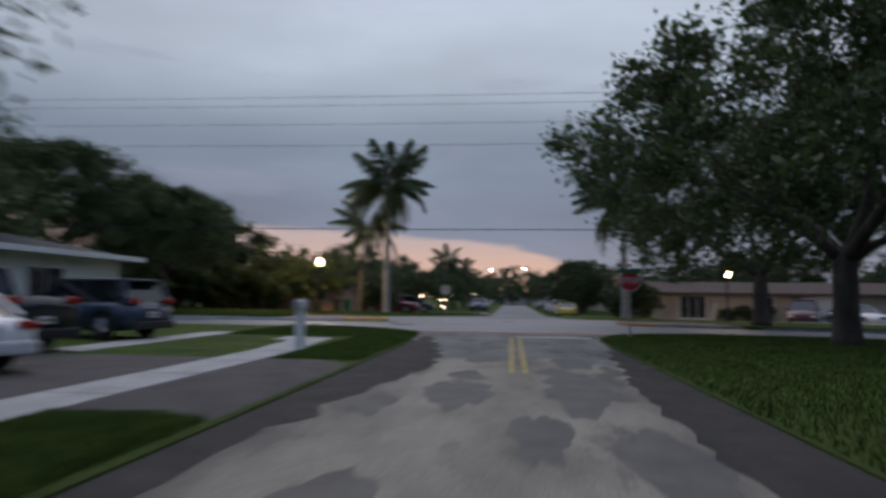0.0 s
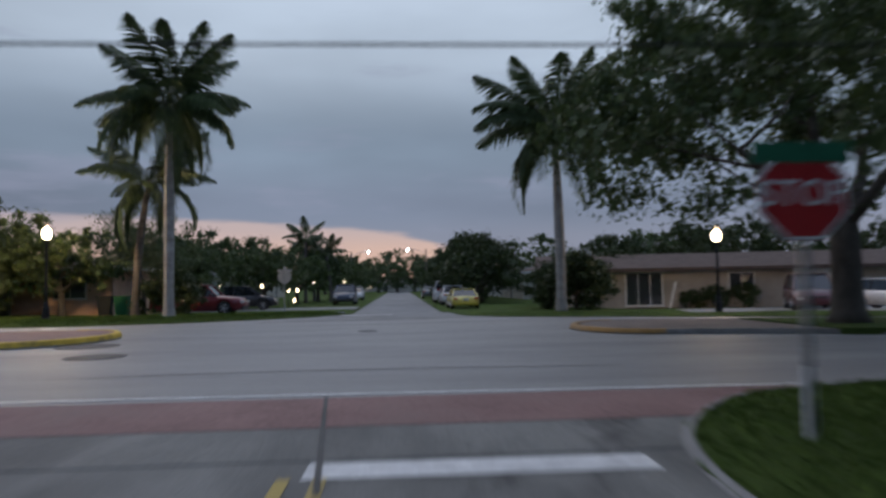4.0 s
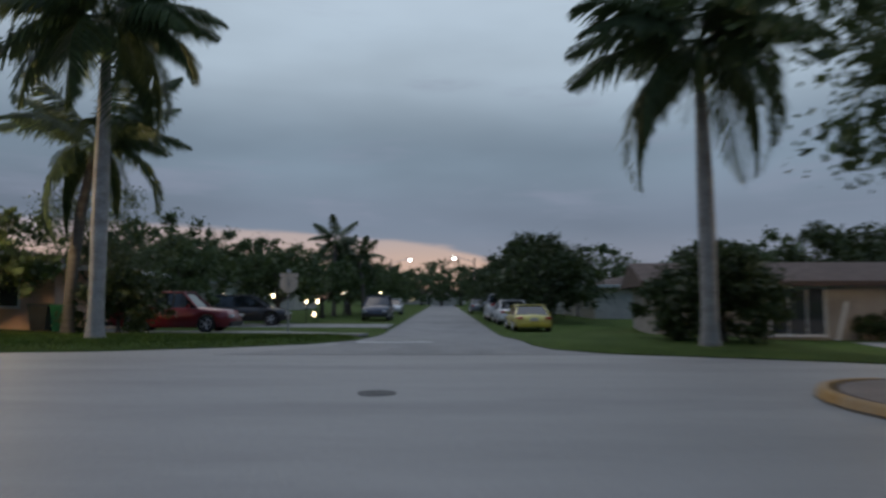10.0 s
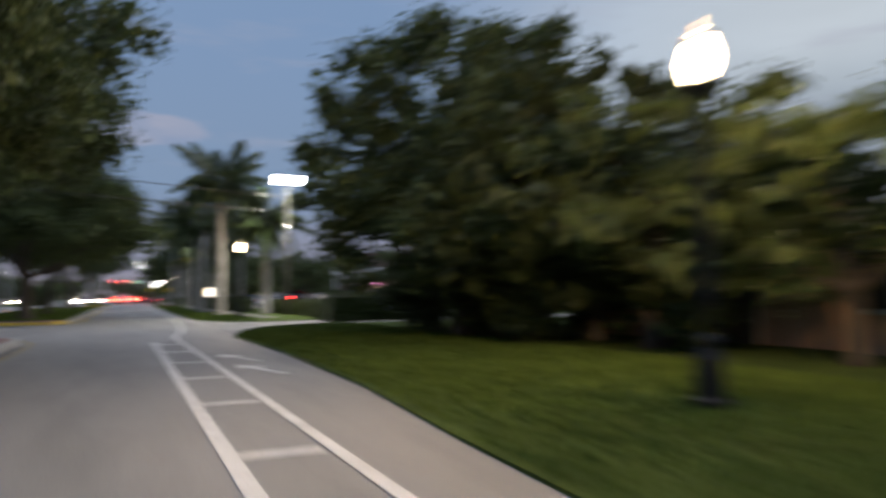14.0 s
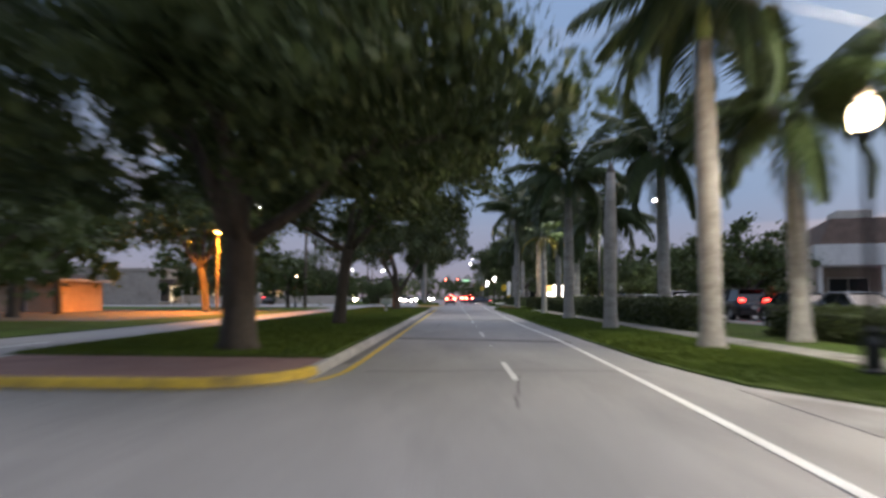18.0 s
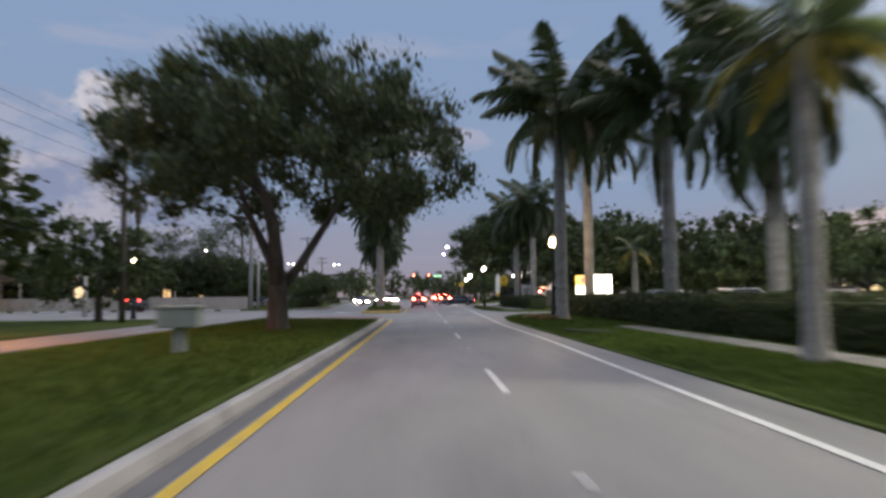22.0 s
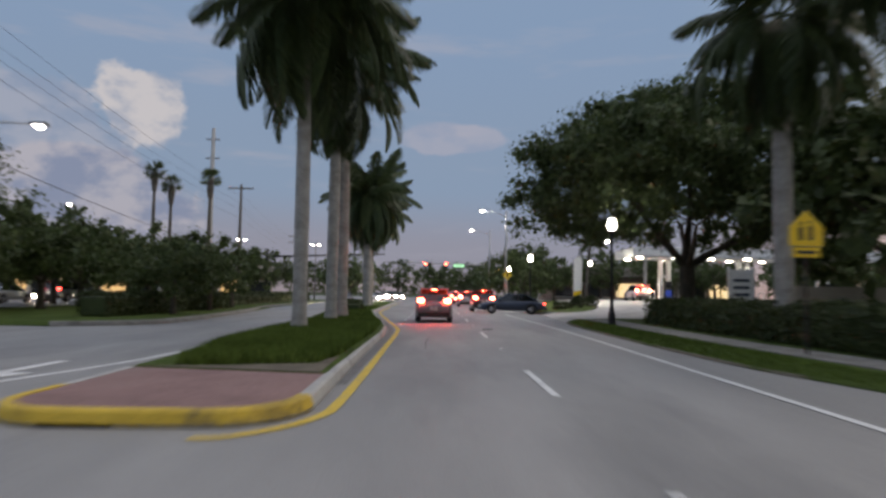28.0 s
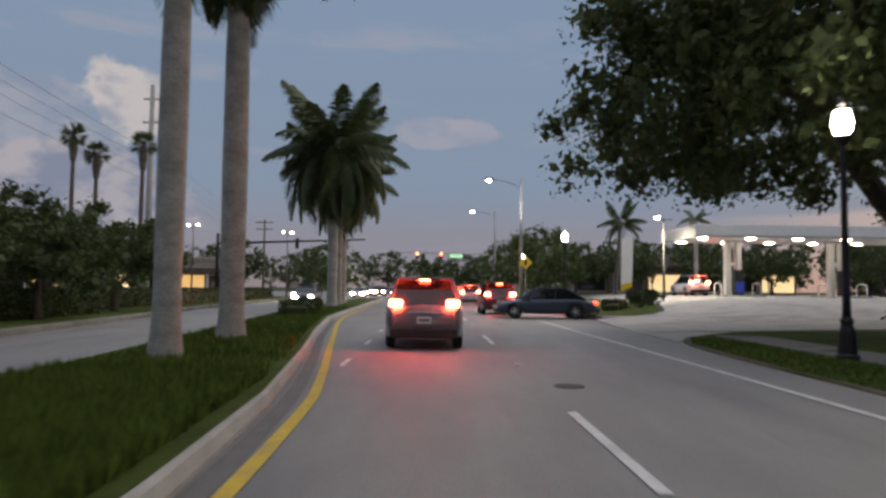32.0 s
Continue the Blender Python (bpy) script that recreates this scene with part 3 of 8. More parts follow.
LAWNS = {
    "lawn_southeast": [(300, -37.0), (300, -110), (-26, -110), (-14, -76), (-5, -58), (0.6, -46), (2.6, -41.8), (3.9, -38.8), (5.2, -37.4), (7, -37.0)],
    "lawn_east": [(300, -31.7), (9.5, -31.6), (7.4, -30.6), (5.8, -28.6), (4.4, -25.7), (3.6, -21.8), (3.8, -19), (4.2, -15), (4.45, -8), (4.35, -1), (4.6, 0.6), (5.6, 2.6), (7.6, 4.4), (10.4, 5.4), (300, 5.6)],
    "lawn_northeast": [(300, 13.4), (10, 13.2), (7.8, 13.0), (6.2, 13.7), (5.1, 16.2), (4.75, 20), (4.75, 40), (4.95, 56), (4.9, 79), (5.3, 84.5), (6.8, 87), (11, 88.2), (300, 88.4)],
    "lawn_by_hedge": [(300, 99.4), (13, 99.2), (8.6, 99.6), (6.9, 101.5), (6.1, 106), (5.95, 112), (6.1, 121), (6.5, 126.5), (7.4, 129), (9.4, 130.8), (13, 131.6), (300, 131.6)],
    "lawn_far_east": [(7.6, 141.4), (6.6, 145), (6.4, 160), (6.4, 197), (30, 197), (30, 176), (14.5, 176), (13.6, 150), (11.4, 143), (9.4, 141)],
    "lawn_southwest": [(-300, -36.5), (-20, -36.45), (-18.6, -36.6), (-17.2, -37.1), (-15.7, -38.4), (-15.1, -40.4), (-15.6, -45), (-20, -56), (-28, -76), (-40, -110), (-300, -110)],
    "lawn_west": [(-300, -30.5), (-20.2, -30.6), (-17.2, -30.2), (-15.5, -29.0), (-14.0, -26.8), (-13.5, -23), (-13.7, -10), (-13.8, 84), (-14.6, 87), (-17, 88.4), (-300, 88.6)],
    "lawn_northwest": [(-300, 117.3), (-18.2, 116.9), (-13.4, 116.6), (-11.3, 118.2), (-10.6, 122), (-12, 138), (-13.6, 150), (-15.5, 196), (-300, 196)],
}
LAWN_LABEL = {"lawn_southeast": "mown grass in front of a low house", "lawn_east": "green grass verge rounding the corner", "lawn_northeast": "green grass verge under royal palms",
              "lawn_by_hedge": "grass strip beside a clipped hedge", "lawn_far_east": "grass island at the filling station", "lawn_southwest": "dark green corner lawn beside the street",
              "lawn_west": "grass verge west of the avenue", "lawn_northwest": "grass verge before the shops"}
LOW = 0.06
for key, poly in LAWNS.items():
    # the turf rises from the road's edge in a short slope
    area = sum(poly[i - 1][0] * poly[i][1] - poly[i][0] * poly[i - 1][1] for i in range(len(poly)))
    line = poly if area > 0 else poly[::-1]
    top = LOW if key in ("lawn_southwest", "lawn_west") else TURF
    inner = offset_line(line, 0.55, True)
    bm = BM()
    rows = [[bm.verts.new((x, y, z if z < 0 else z + rise(x, y) * (key == "lawn_far_east"))) for x, y in ln] for ln, z in ((line, -0.06), (line, 0.035), (inner, top))]
    n = len(line)
    for lo, hi in zip(rows, rows[1:]):
        for i in range(n):
            bm.faces.new((lo[i], lo[(i + 1) % n], hi[(i + 1) % n], hi[i]))
    bm.faces.new(rows[-1])
    setting(key, bm, GRASS, LAWN_LABEL[key], "lawn")

# kerbs along the carriageways
for key, line in (("edging_west", smooth_line([(-21.5, -30.62), (-20.2, -30.6), (-17.2, -30.2), (-15.5, -29.0), (-14.0, -26.8), (-13.5, -23)])),
                  ("edging_southwest", smooth_line([(-15.1, -40.4), (-15.7, -38.4), (-17.2, -37.1), (-18.6, -36.6), (-20, -36.45)]))):
    bm = BM()
    kerb_strip(bm, line, 0.05, 0.09)
    setting(key, bm, APRON, "thin concrete edging round the corner lawn", "kerb")
for key, line, m, lab in (
    ("edging_east", smooth_line([(6.8, 103), (6.1, 106), (5.95, 112), (6.1, 121), (6.5, 126.5), (7.4, 129), (9.4, 130.8)][::-1]), SOIL, "worn earth edge along the grass strip"),
    ("kerb_station", smooth_line([(9.4, 141), (7.6, 141.4), (6.6, 145), (6.4, 160), (6.4, 196)][::-1]), KERB, "concrete kerb by the filling station"),
    ("kerb_west", smooth_line([(-13.4, 116.6), (-11.3, 118.2), (-10.6, 122), (-12, 138), (-13.6, 150), (-15.5, 195)]), KERB_DIRTY, "dull concrete kerb of the southbound lanes"),
):
    bm = BM()
    kerb_strip(bm, line, 0.05 if m == SOIL else TURF + 0.02)
    setting(key, bm, m, lab, "kerb")


def median(name, outline, label, nose_parts, brick, grass, kerb_mat=KERB, top=0.17, grass_z=0.2, paving=PAVERS):
    """A kerbed island: concrete kerb all round, painted at its noses, filled with turf and brick paving."""
    ob = tagged(new(name), label, "median", kind="structure")
    bm = BM()
    kerb_strip(bm, outline, top, 0.18, closed=True)
    part("kerb", bm, kerb_mat, ob)
    for line, m in nose_parts:
        bm = BM()
        kerb_strip(bm, line, top + 0.006, 0.182)
        k = part("painted_kerb", bm, m, ob, "kerb end painted yellow")
        k.location = (0, 0, 0.002)
    bm = BM()
    prism(bm, offset_line(grass, -0.11, True), -0.05, grass_z)
    part("turf", bm, GRASS, ob)
    for poly in brick:
        bm = BM()
        prism(bm, offset_line(poly, -0.1, True), -0.04, top - 0.005)
        part("brick_paving", bm, paving, ob, "pinkish red paver apron" if paving == PAVERS else "tan brown paving")
    return ob


def arc(cx, cy, rx, ry, a0, a1, n=12):
    return [(cx + rx * math.cos(radians(a0 + (a1 - a0) * i / n)), cy + ry * math.sin(radians(a0 + (a1 - a0) * i / n))) for i in range(n + 1)]


# outlines run counter-clockwise, so that the kerb's body lies inside
M1_N, M1_S = arc(-4.4, -0.9, 2.55, 2.0, 0, 180), arc(-4.2, -24.6, 2.5, 2.0, 180, 360)
median("median_one", [(-1.9, -8), *M1_N, (-6.95, -8), *M1_S, (-1.75, -16)], "kerbed grass median with brick ends beside the turn",
       [(M1_S, KERB_YELLOW)], [[(-2.1, -4.5), *arc(-4.4, -0.9, 2.3, 1.75, 0, 180), (-6.7, -4.5)], [(-6.6, -21), *arc(-4.2, -24.6, 2.25, 1.75, 180, 360), (-2.0, -21)]],
       [(-2.1, -21), (-2.1, -4.5), (-6.7, -4.5), (-6.6, -21)])
M2_N = [(-1.72, 79), *arc(-3.2, 82.4, 1.45, 1.9, 0, 90, 8), (-4.4, 86.0), (-7.6, 84.6), (-8.7, 83)]
M2_S = [(-8.7, 20.5), (-8.2, 17.6), *arc(-6.4, 16.9, 1.8, 1.5, 180, 270, 5), *arc(-3.5, 17.3, 1.75, 1.95, 270, 360, 8)]
median("median_two", [(-1.7, 30), (-1.7, 60), *M2_N, (-9.0, 62), (-8.8, 40), *M2_S], "long kerbed grass median with brick ends under big oaks",
       [(M2_S[1:], KERB_YELLOW), (M2_N[1:9], KERB_YELLOW)],
       [[(-2.0, 78.4), (-2.0, 82.4), *arc(-3.2, 82.4, 1.2, 1.6, 10, 90, 6), (-4.4, 85.6), (-7.4, 84.3), (-8.4, 82.8), (-8.5, 82.0)],
        [(-8.4, 19.4), (-8.0, 17.8), *arc(-6.4, 17.0, 1.55, 1.3, 190, 270, 5), *arc(-3.5, 17.4, 1.5, 1.7, 270, 360, 6), (-2.0, 18.9)]],
       [(-1.98, 18.9), (-1.95, 78.4), (-8.5, 82.0), (-8.7, 62), (-8.5, 40), (-8.42, 19.4)])
M3_S = [(-4.85, 104), (-4.75, 101.4), *arc(-3.95, 100.6, 0.8, 0.95, 180, 270, 5), (-3.2, 99.65), *arc(-2.35, 100.9, 0.9, 1.2, 270, 360, 6)]
median("median_three", [(-1.6, 108), (-1.63, 114), (-1.8, 117.6), (-2.4, 123.2), (-3.1, 129), (-4.05, 138), (-4.4, 150), (-4.8, 165), (-5.2, 186), (-6.6, 188), (-8.0, 186), (-8.2, 165), (-7.6, 150), (-6.4, 130), (-5.4, 115), *M3_S],
       "narrow kerbed median with ground cover and royal palms", [(M3_S[1:], KERB_YELLOW)],
       [[(-1.7, 103.0), (-4.6, 103.5), (-4.5, 101.5), *arc(-3.95, 100.8, 0.6, 0.8, 185, 270, 4), (-3.2, 99.95), *arc(-2.35, 101.1, 0.65, 1.1, 270, 360, 5)]],
       [(-1.76, 103.0), (-1.84, 114), (-2.0, 117.6), (-2.6, 123.2), (-3.35, 129), (-4.3, 138), (-4.65, 150), (-5.1, 165), (-5.5, 186), (-7.7, 186), (-7.9, 165), (-7.3, 150), (-6.1, 130), (-5.1, 115), (-4.6, 103.5)], grass_z=0.18)
setting("bare_soil", prism(BM(), [(-1.74, 103.02), (-1.8, 105.4), (-2.15, 104.4), (-3.2, 103.75), (-4.5, 103.5)], 0.1, 0.188), SOIL, "bare sandy soil at the end of the planted median", "soil")
M0_N = arc(-4.3, -41.2, 2.35, 1.8, 0, 180)
median("median_south", [(-2.1, -43), *M0_N, (-7.0, -43), (-8.4, -46), (-12, -56), (-19, -76), (-15.5, -78), (-8, -60), (-4.2, -49)], "kerbed median with a faded orange end and a tree",
       [(M0_N, KERB_ORANGE)], [[(-2.3, -43), *arc(-4.3, -41.4, 2.1, 1.6, 0, 180), (-6.8, -43), (-7.9, -45), (-3.1, -45)]],
       [(-3.1, -45), (-7.9, -45), (-11.8, -56), (-18.6, -75.8), (-15.6, -77.4), (-8.3, -60), (-4.5, -49)], KERB_DIRTY, 0.13, 0.16, APRON_TAN)

# pavements and aprons
def slab(name, poly, z, label, mat=CONCRETE, z0=None):
    bm = BM()
    prism(bm, poly, (z - 0.08) if z0 is None else z0, z)
    return setting(name, bm, mat, label, "pavement")


def walk_slabs(name, line, wide, z, label, every=1.5, mat=CONCRETE):
    """A pavement of poured slabs with open joints, one slab a part."""
    ob = tagged(new(name), label, "pavement", kind="structure")
    for i in range(len(line) - 1):
        a, b = Vector(line[i]), Vector(line[i + 1])
        d = b - a
        n = max(1, round(d.length / every))
        side = Vector((-d.y, d.x)).normalized() * wide / 2
        u = d / n
        for k in range(n):
            p, q = a + u * (k + 0.012), a + u * (k + 0.988)
            bm = BM()
            prism(bm, [tuple(p - side), tuple(q - side), tuple(q + side), tuple(p + side)], z - 0.08, z)
            part("slab", bm, mat, ob)
    return ob


walk_slabs("pavement_northeast", [(8.6, 14.5), (8.4, 24), (8.15, 40), (8.1, 60), (8.1, 69.5)], 1.1, TURF + 0.02, "weathered concrete pavement along the grass verge", 2.4, KERB_DIRTY)
bm = BM()
ring = []
for k in range(36):
    a = k * math.pi / 18
    w = 1 + 0.5 * noise.noise(Vector((math.cos(a) * 1.4 + 3, math.sin(a) * 1.4, 2)))
    ring.append((5.95 + 0.62 * w * math.cos(a), 65.8 + 1.5 * w * math.sin(a)))
prism(bm, ring, 0.1, TURF + 0.05)
setting("mulch_patch", bm, DAMP_SOIL, "dark patch of mulch and dead leaves on the verge", "soil")
walk_slabs("pavement_by_hedge", [(8.6, 101), (8.0, 112), (8.4, 128)], 1.3, TURF + 0.02, "dull concrete pavement beside the clipped hedge", 2.4, KERB_DIRTY)
walk_slabs("pavement_side_street", [(-60, -28.1), (-27.2, -28.1), (-22, -27.6)], 1.0, LOW + 0.02, "concrete pavement in front of a drive", 2.4)
slab("drive_apron_one", [(4.7, 0.9), (5.7, 2.9), (7.8, 4.7), (10.4, 5.7), (30, 6), (30, 13), (10, 12.9), (7.6, 12.7), (5.9, 13.4), (4.8, 15.8)], 0.008, "grey concrete drive apron", APRON)
slab("drive_apron_two", [(5.4, 85), (6.9, 87.3), (11, 88.5), (24, 88.7), (24, 99.1), (13, 98.9), (8.5, 99.3), (6.8, 101)], 0.008, "grey concrete drive beside a lit sign", APRON)
slab("forecourt_mouth", [(6.6, 127.5), (7.5, 129.4), (9.4, 131.1), (13, 132), (6.7, 132)], 0.022, "pale concrete apron at the filling station's entry")
bm = BM()
grid_rows = []
for y in np.arange(132, 197, 2.0):
    x0 = float(np.interp(y, [132, 140.6, 141, 142.7, 150, 176, 196], [6.7, 7.5, 9.4, 11.6, 13.9, 14.8, 14.8]))
    grid_rows.append([bm.verts.new((x, y, 0.022 + rise(x, y))) for x in (x0 + (70 - x0) * (k / 24) ** 1.6 for k in range(25))])
for r, q in zip(grid_rows, grid_rows[1:]):
    for k in range(24):
        bm.faces.new((r[k], r[k + 1], q[k + 1], q[k]))
for e in [e for e in bm.edges if e.is_boundary]:
    a, b = e.verts
    bm.faces.new((a, b, bm.verts.new((b.co.x, b.co.y, -0.05)), bm.verts.new((a.co.x, a.co.y, -0.05))))
setting("station_forecourt", bm, CONCRETE, "pale concrete forecourt rising to the fuel pumps", "pavement")
bm = BM()
vs = [bm.verts.new((x, y, LOW + 0.012 if y > -29.9 else 0.044)) for x, y in ((-38, -19), (-35.2, -29.8), (-35.6, -30.5), (-29.6, -30.5), (-29.0, -29.8), (-29.0, -19))]
bm.faces.new((vs[0], vs[1], vs[4], vs[5])), bm.faces.new((vs[1], vs[2], vs[3], vs[4]))
setting("dark_driveway", bm, DRIVE, "dark asphalt driveway by a white house", "pavement")
slab("driveway_two", [(-28.4, -24.2), (-28.4, -23.2), (-20, -23.2), (-19.5, -24.2)], LOW + 0.014, "narrow concrete strip across the lawn")
slab("grass_path", [(-24, -28.0), (-23, -26.6), (-21.5, -26.6), (-22.5, -28.3)], LOW + 0.016, "short concrete path across the lawn")
slab("drive_red_truck", [(11.2, -31.5), (13.8, -31.5), (18.3, -27), (18.3, -16), (14.5, -16), (14.5, -27)], TURF + 0.012, "grey concrete house drive", APRON)
slab("drive_black_car", [(22.8, -31.5), (27.4, -31.5), (27.4, -17), (22.8, -17)], TURF + 0.012, "grey concrete house drive across the verge", APRON)
slab("drive_house", [(4.2, -47.6), (11.5, -49), (11, -60), (-4, -58), (0.9, -48.2)], TURF + 0.012, "grey concrete parking area before the low house", APRON)
slab("parking_east", [(14, 21), (60, 21), (60, 80), (14, 80)], TURF + 0.013, "asphalt car park behind the hedge", ASPHALT)
slab("parking_west", [(-70, 119), (-24, 119), (-26, 190), (-70, 190)], TURF + 0.013, "asphalt car park before the shops", ASPHALT)
slab("orange_yard", [(-40, 40), (-17, 40), (-15.5, 70), (-40, 70)], LOW + 0.013, "bare sandy yard under a sodium lamp", SOIL)
# brick crosswalk and joints in the side street
slab("brick_crosswalk", [(-16.75, -28.8), (-15.0, -27.0), (-15.1, -39.5), (-16.75, -38.0)], 0.014, "band of red clay pavers across the street mouth", PAVERS, -0.05)
slab("concrete_threshold", [(-18.0, -29.6), (-16.78, -28.8), (-16.78, -38.0), (-18.0, -36.9)], 0.012, "worn strip of street before the crosswalk", STREET_B, -0.05)
bm = BM()
ribbon(bm, [(-18.9, -33.9), (-15.0, -33.55)], 0.05, 0.02)
setting("pavement_joint", bm, PATCH, "dark open joint across the crosswalk", "joint")

# ---- road paint ----
def paint(name, bm, mat, label):
    return setting(name, bm, mat, label, "road marking")


Z = 0.011
# a narrow darker ribbon along the foot of each median kerb
for line in (smooth_line([(-1.58, 19.4), (-1.57, 26), (-1.57, 60), (-1.59, 79), (-1.62, 82.3)], 6), smooth_line([(-1.45, 103), (-1.48, 110), (-1.53, 115), (-1.72, 118.6), (-2.25, 123.2), (-3.0, 129), (-3.95, 138)], 5), smooth_line([(-1.72, -20), (-1.72, -8), (-1.72, -2)], 5)):
    bm = BM()
    ribbon(bm, line, 0.2, 0.0065)
    setting("gutter_dirt", bm, CRACK, "darker strip along the kerb's foot", "gutter")
bm = BM()
ribbon(bm, smooth_line([(-1.75, 16.4), (-1.45, 17.4), (-1.36, 19.2), (-1.35, 26), (-1.35, 60), (-1.36, 79), (-1.38, 82.4), (-2.0, 84.6), (-3.6, 86.2)], 5), 0.14, Z)
paint("yellow_edge_line", bm, YELLOW_LINE, "solid yellow line along the median kerb")
bm = BM()
ribbon(bm, smooth_line([(-2.3, 99.25), (-1.9, 99.4), (-1.35, 100.3), (-1.22, 102.0), (-1.28, 110), (-1.36, 116.8), (-1.6, 120), (-2.5, 127.5), (-3.75, 139), (-4.1, 150), (-4.5, 165), (-4.8, 185)], 4), 0.14, Z)
paint("yellow_edge_line", bm, YELLOW_LINE, "solid yellow line bending into the turn lane")
bm = BM()
ribbon(bm, smooth_line([(-1.62, -20), (-1.55, -8), (-1.5, -2), (-2.0, 0.9), (-3.2, 2.0)], 5), 0.12, Z)
paint("yellow_edge_line", bm, YELLOW_FADED, "faded yellow line along the median kerb")
bm = BM()
ribbon(bm, smooth_line([(2.68, -22.1), (2.62, -9), (2.52, -1.0), (2.55, 0.2), (3.0, 4), (3.3, 8), (3.65, 17), (3.9, 28), (3.85, 40), (4.05, 55), (4.2, 65), (4.15, 76), (4.5, 92), (4.75, 104), (4.95, 118), (4.85, 131), (4.85, 140)], 5), 0.13, Z)
paint("white_edge_line", bm, WHITE_LINE, "solid white line along the right lane")
bm = BM()
ribbon(bm, [(1.77, -22.0), (1.79, -2.3)], 0.15, Z)
paint("white_divider_line", bm, WHITE_LINE, "white line beside the hatched strip")
for y in (-21.7, -18.7, -15.6, -12.6, -9.6, -6.5, -3.5):
    bm = BM()
    ribbon(bm, [(1.85, y + 0.05), (2.55, y)], 0.2, Z)
    paint("hatch_bar", bm, WHITE_LINE, "white bar of the hatched strip")
dash = BM()
ribbon(dash, [(0, -1.5), (0, 1.5)], 0.11, 0)
dash_me = bpy.data.meshes.new("lane_dash")
dash.to_mesh(dash_me)
dash_me.materials.append(WHITE_LINE)
stud = BM()
box(stud, -0.05, -0.06, 0, 0.05, 0.06, 0.018, 0.006)
stud_me = bpy.data.meshes.new("road_stud")
stud.to_mesh(stud_me)
stud_me.materials.append(SIGN_WHITE)
for k in range(-4, 14):
    y = 67.1 + 12.19 * k
    for nm, me, yy in (("lane_dash", dash_me, y), ("road_stud", stud_me, y - 6.1)):
        if yy > 14:
            ob = new(nm, me)
            ob.location = (1.6, yy, Z)
            tagged(ob, "white dash between the lanes" if nm == "lane_dash" else "raised white road stud", "road marking", "lane marks of the avenue", "structure")
for y in (122.2, 126.8, 131.4, 136, 141, 150, 159):
    ob = new("turn_dash", dash_me)
    ob.location, ob.scale = (-1.5, y, Z), (0.9, 0.4, 1)
    tagged(ob, "short white dash beside the turn lane", "road marking", "turn lane marks", "structure")
for y in range(24, 84, 12):
    ob = new("lane_dash", dash_me)
    ob.location = (-11.3, y, 0.006)
    tagged(ob, "white dash in the southbound lanes", "road marking", "lane marks southbound", "structure")
bm = BM()
ribbon(bm, smooth_line([(-5.6, 113), (-5.7, 106), (-6.9, 100), (-8.4, 92)], 4), 0.13, 0.007)
paint("white_edge_line", bm, WHITE_LINE, "white line bending round the median end")
bm = BM()
ribbon(bm, [(-18.3, -33.75), (-18.35, -36.35)], 0.42, Z)
paint("stop_line", bm, WHITE_LINE, "broad white stop line across one lane")
for y in (-33.62, -33.88):
    bm = BM()
    ribbon(bm, [(-30, y), (-18.5, y)], 0.1, Z)
    paint("centre_line", bm, YELLOW_WORN, "double yellow centre line of the side street")
bm = BM()
ribbon(bm, [(-14.55, -26.5), (-14.75, -34), (-15.0, -40)], 0.1, 0.008)
paint("white_edge_line", bm, WHITE_LINE, "thin white line at the avenue's edge")
bm = BM()
ribbon(bm, [(8.2, -31.8), (8.4, -34.1)], 0.4, 0.012)
paint("stop_line", bm, WHITE_LINE, "worn white stop line of the far street")


def arrow(bm, x0, y0, x1, y1):
    """A straight arrow painted on the road from its tail to its tip."""
    d = Vector((x1 - x0, y1 - y0)).normalized()
    s, m = Vector((-d.y, d.x)), Vector((x1, y1)) - d * 0.75
    for poly in ([Vector((x0, y0)) - s * 0.07, m - s * 0.07, m + s * 0.07, Vector((x0, y0)) + s * 0.07], [m - s * 0.3, Vector((x1, y1)), m + s * 0.3]):
        prism(bm, [tuple(p) for p in poly], Z - 0.006, Z)


for tail in ((3.55, -9.9), (3.55, -12.6)):
    bm = BM()
    arrow(bm, *tail, tail[0] - 0.55, tail[1] + 2.0)
    paint("merge_arrow", bm, WHITE_LINE, "white arrow leading left out of the ending lane")
bm = BM()
prism(bm, [(-7.0, 105.6), (-6.8, 105.6), (-6.8, 103.8), (-6.4, 103.8), (-6.9, 102.4), (-7.4, 103.8), (-7.0, 103.8)], 0.002, 0.009)
paint("lane_arrow", bm, WHITE_LINE, "white arrow in the southbound lane")
# tar snakes, dark bands and covers
rnd = random.Random(5)


def crack(pts, w=0.035, z=0.0095):
    bm = BM()
    pts = smooth_line(pts, 5)
    ribbon(bm, [(x + rnd.uniform(-0.03, 0.03), y + rnd.uniform(-0.03, 0.03)) for x, y in pts], w, z)
    setting("tar_crack", bm, CRACK, "dark sealed crack in the asphalt", "crack")


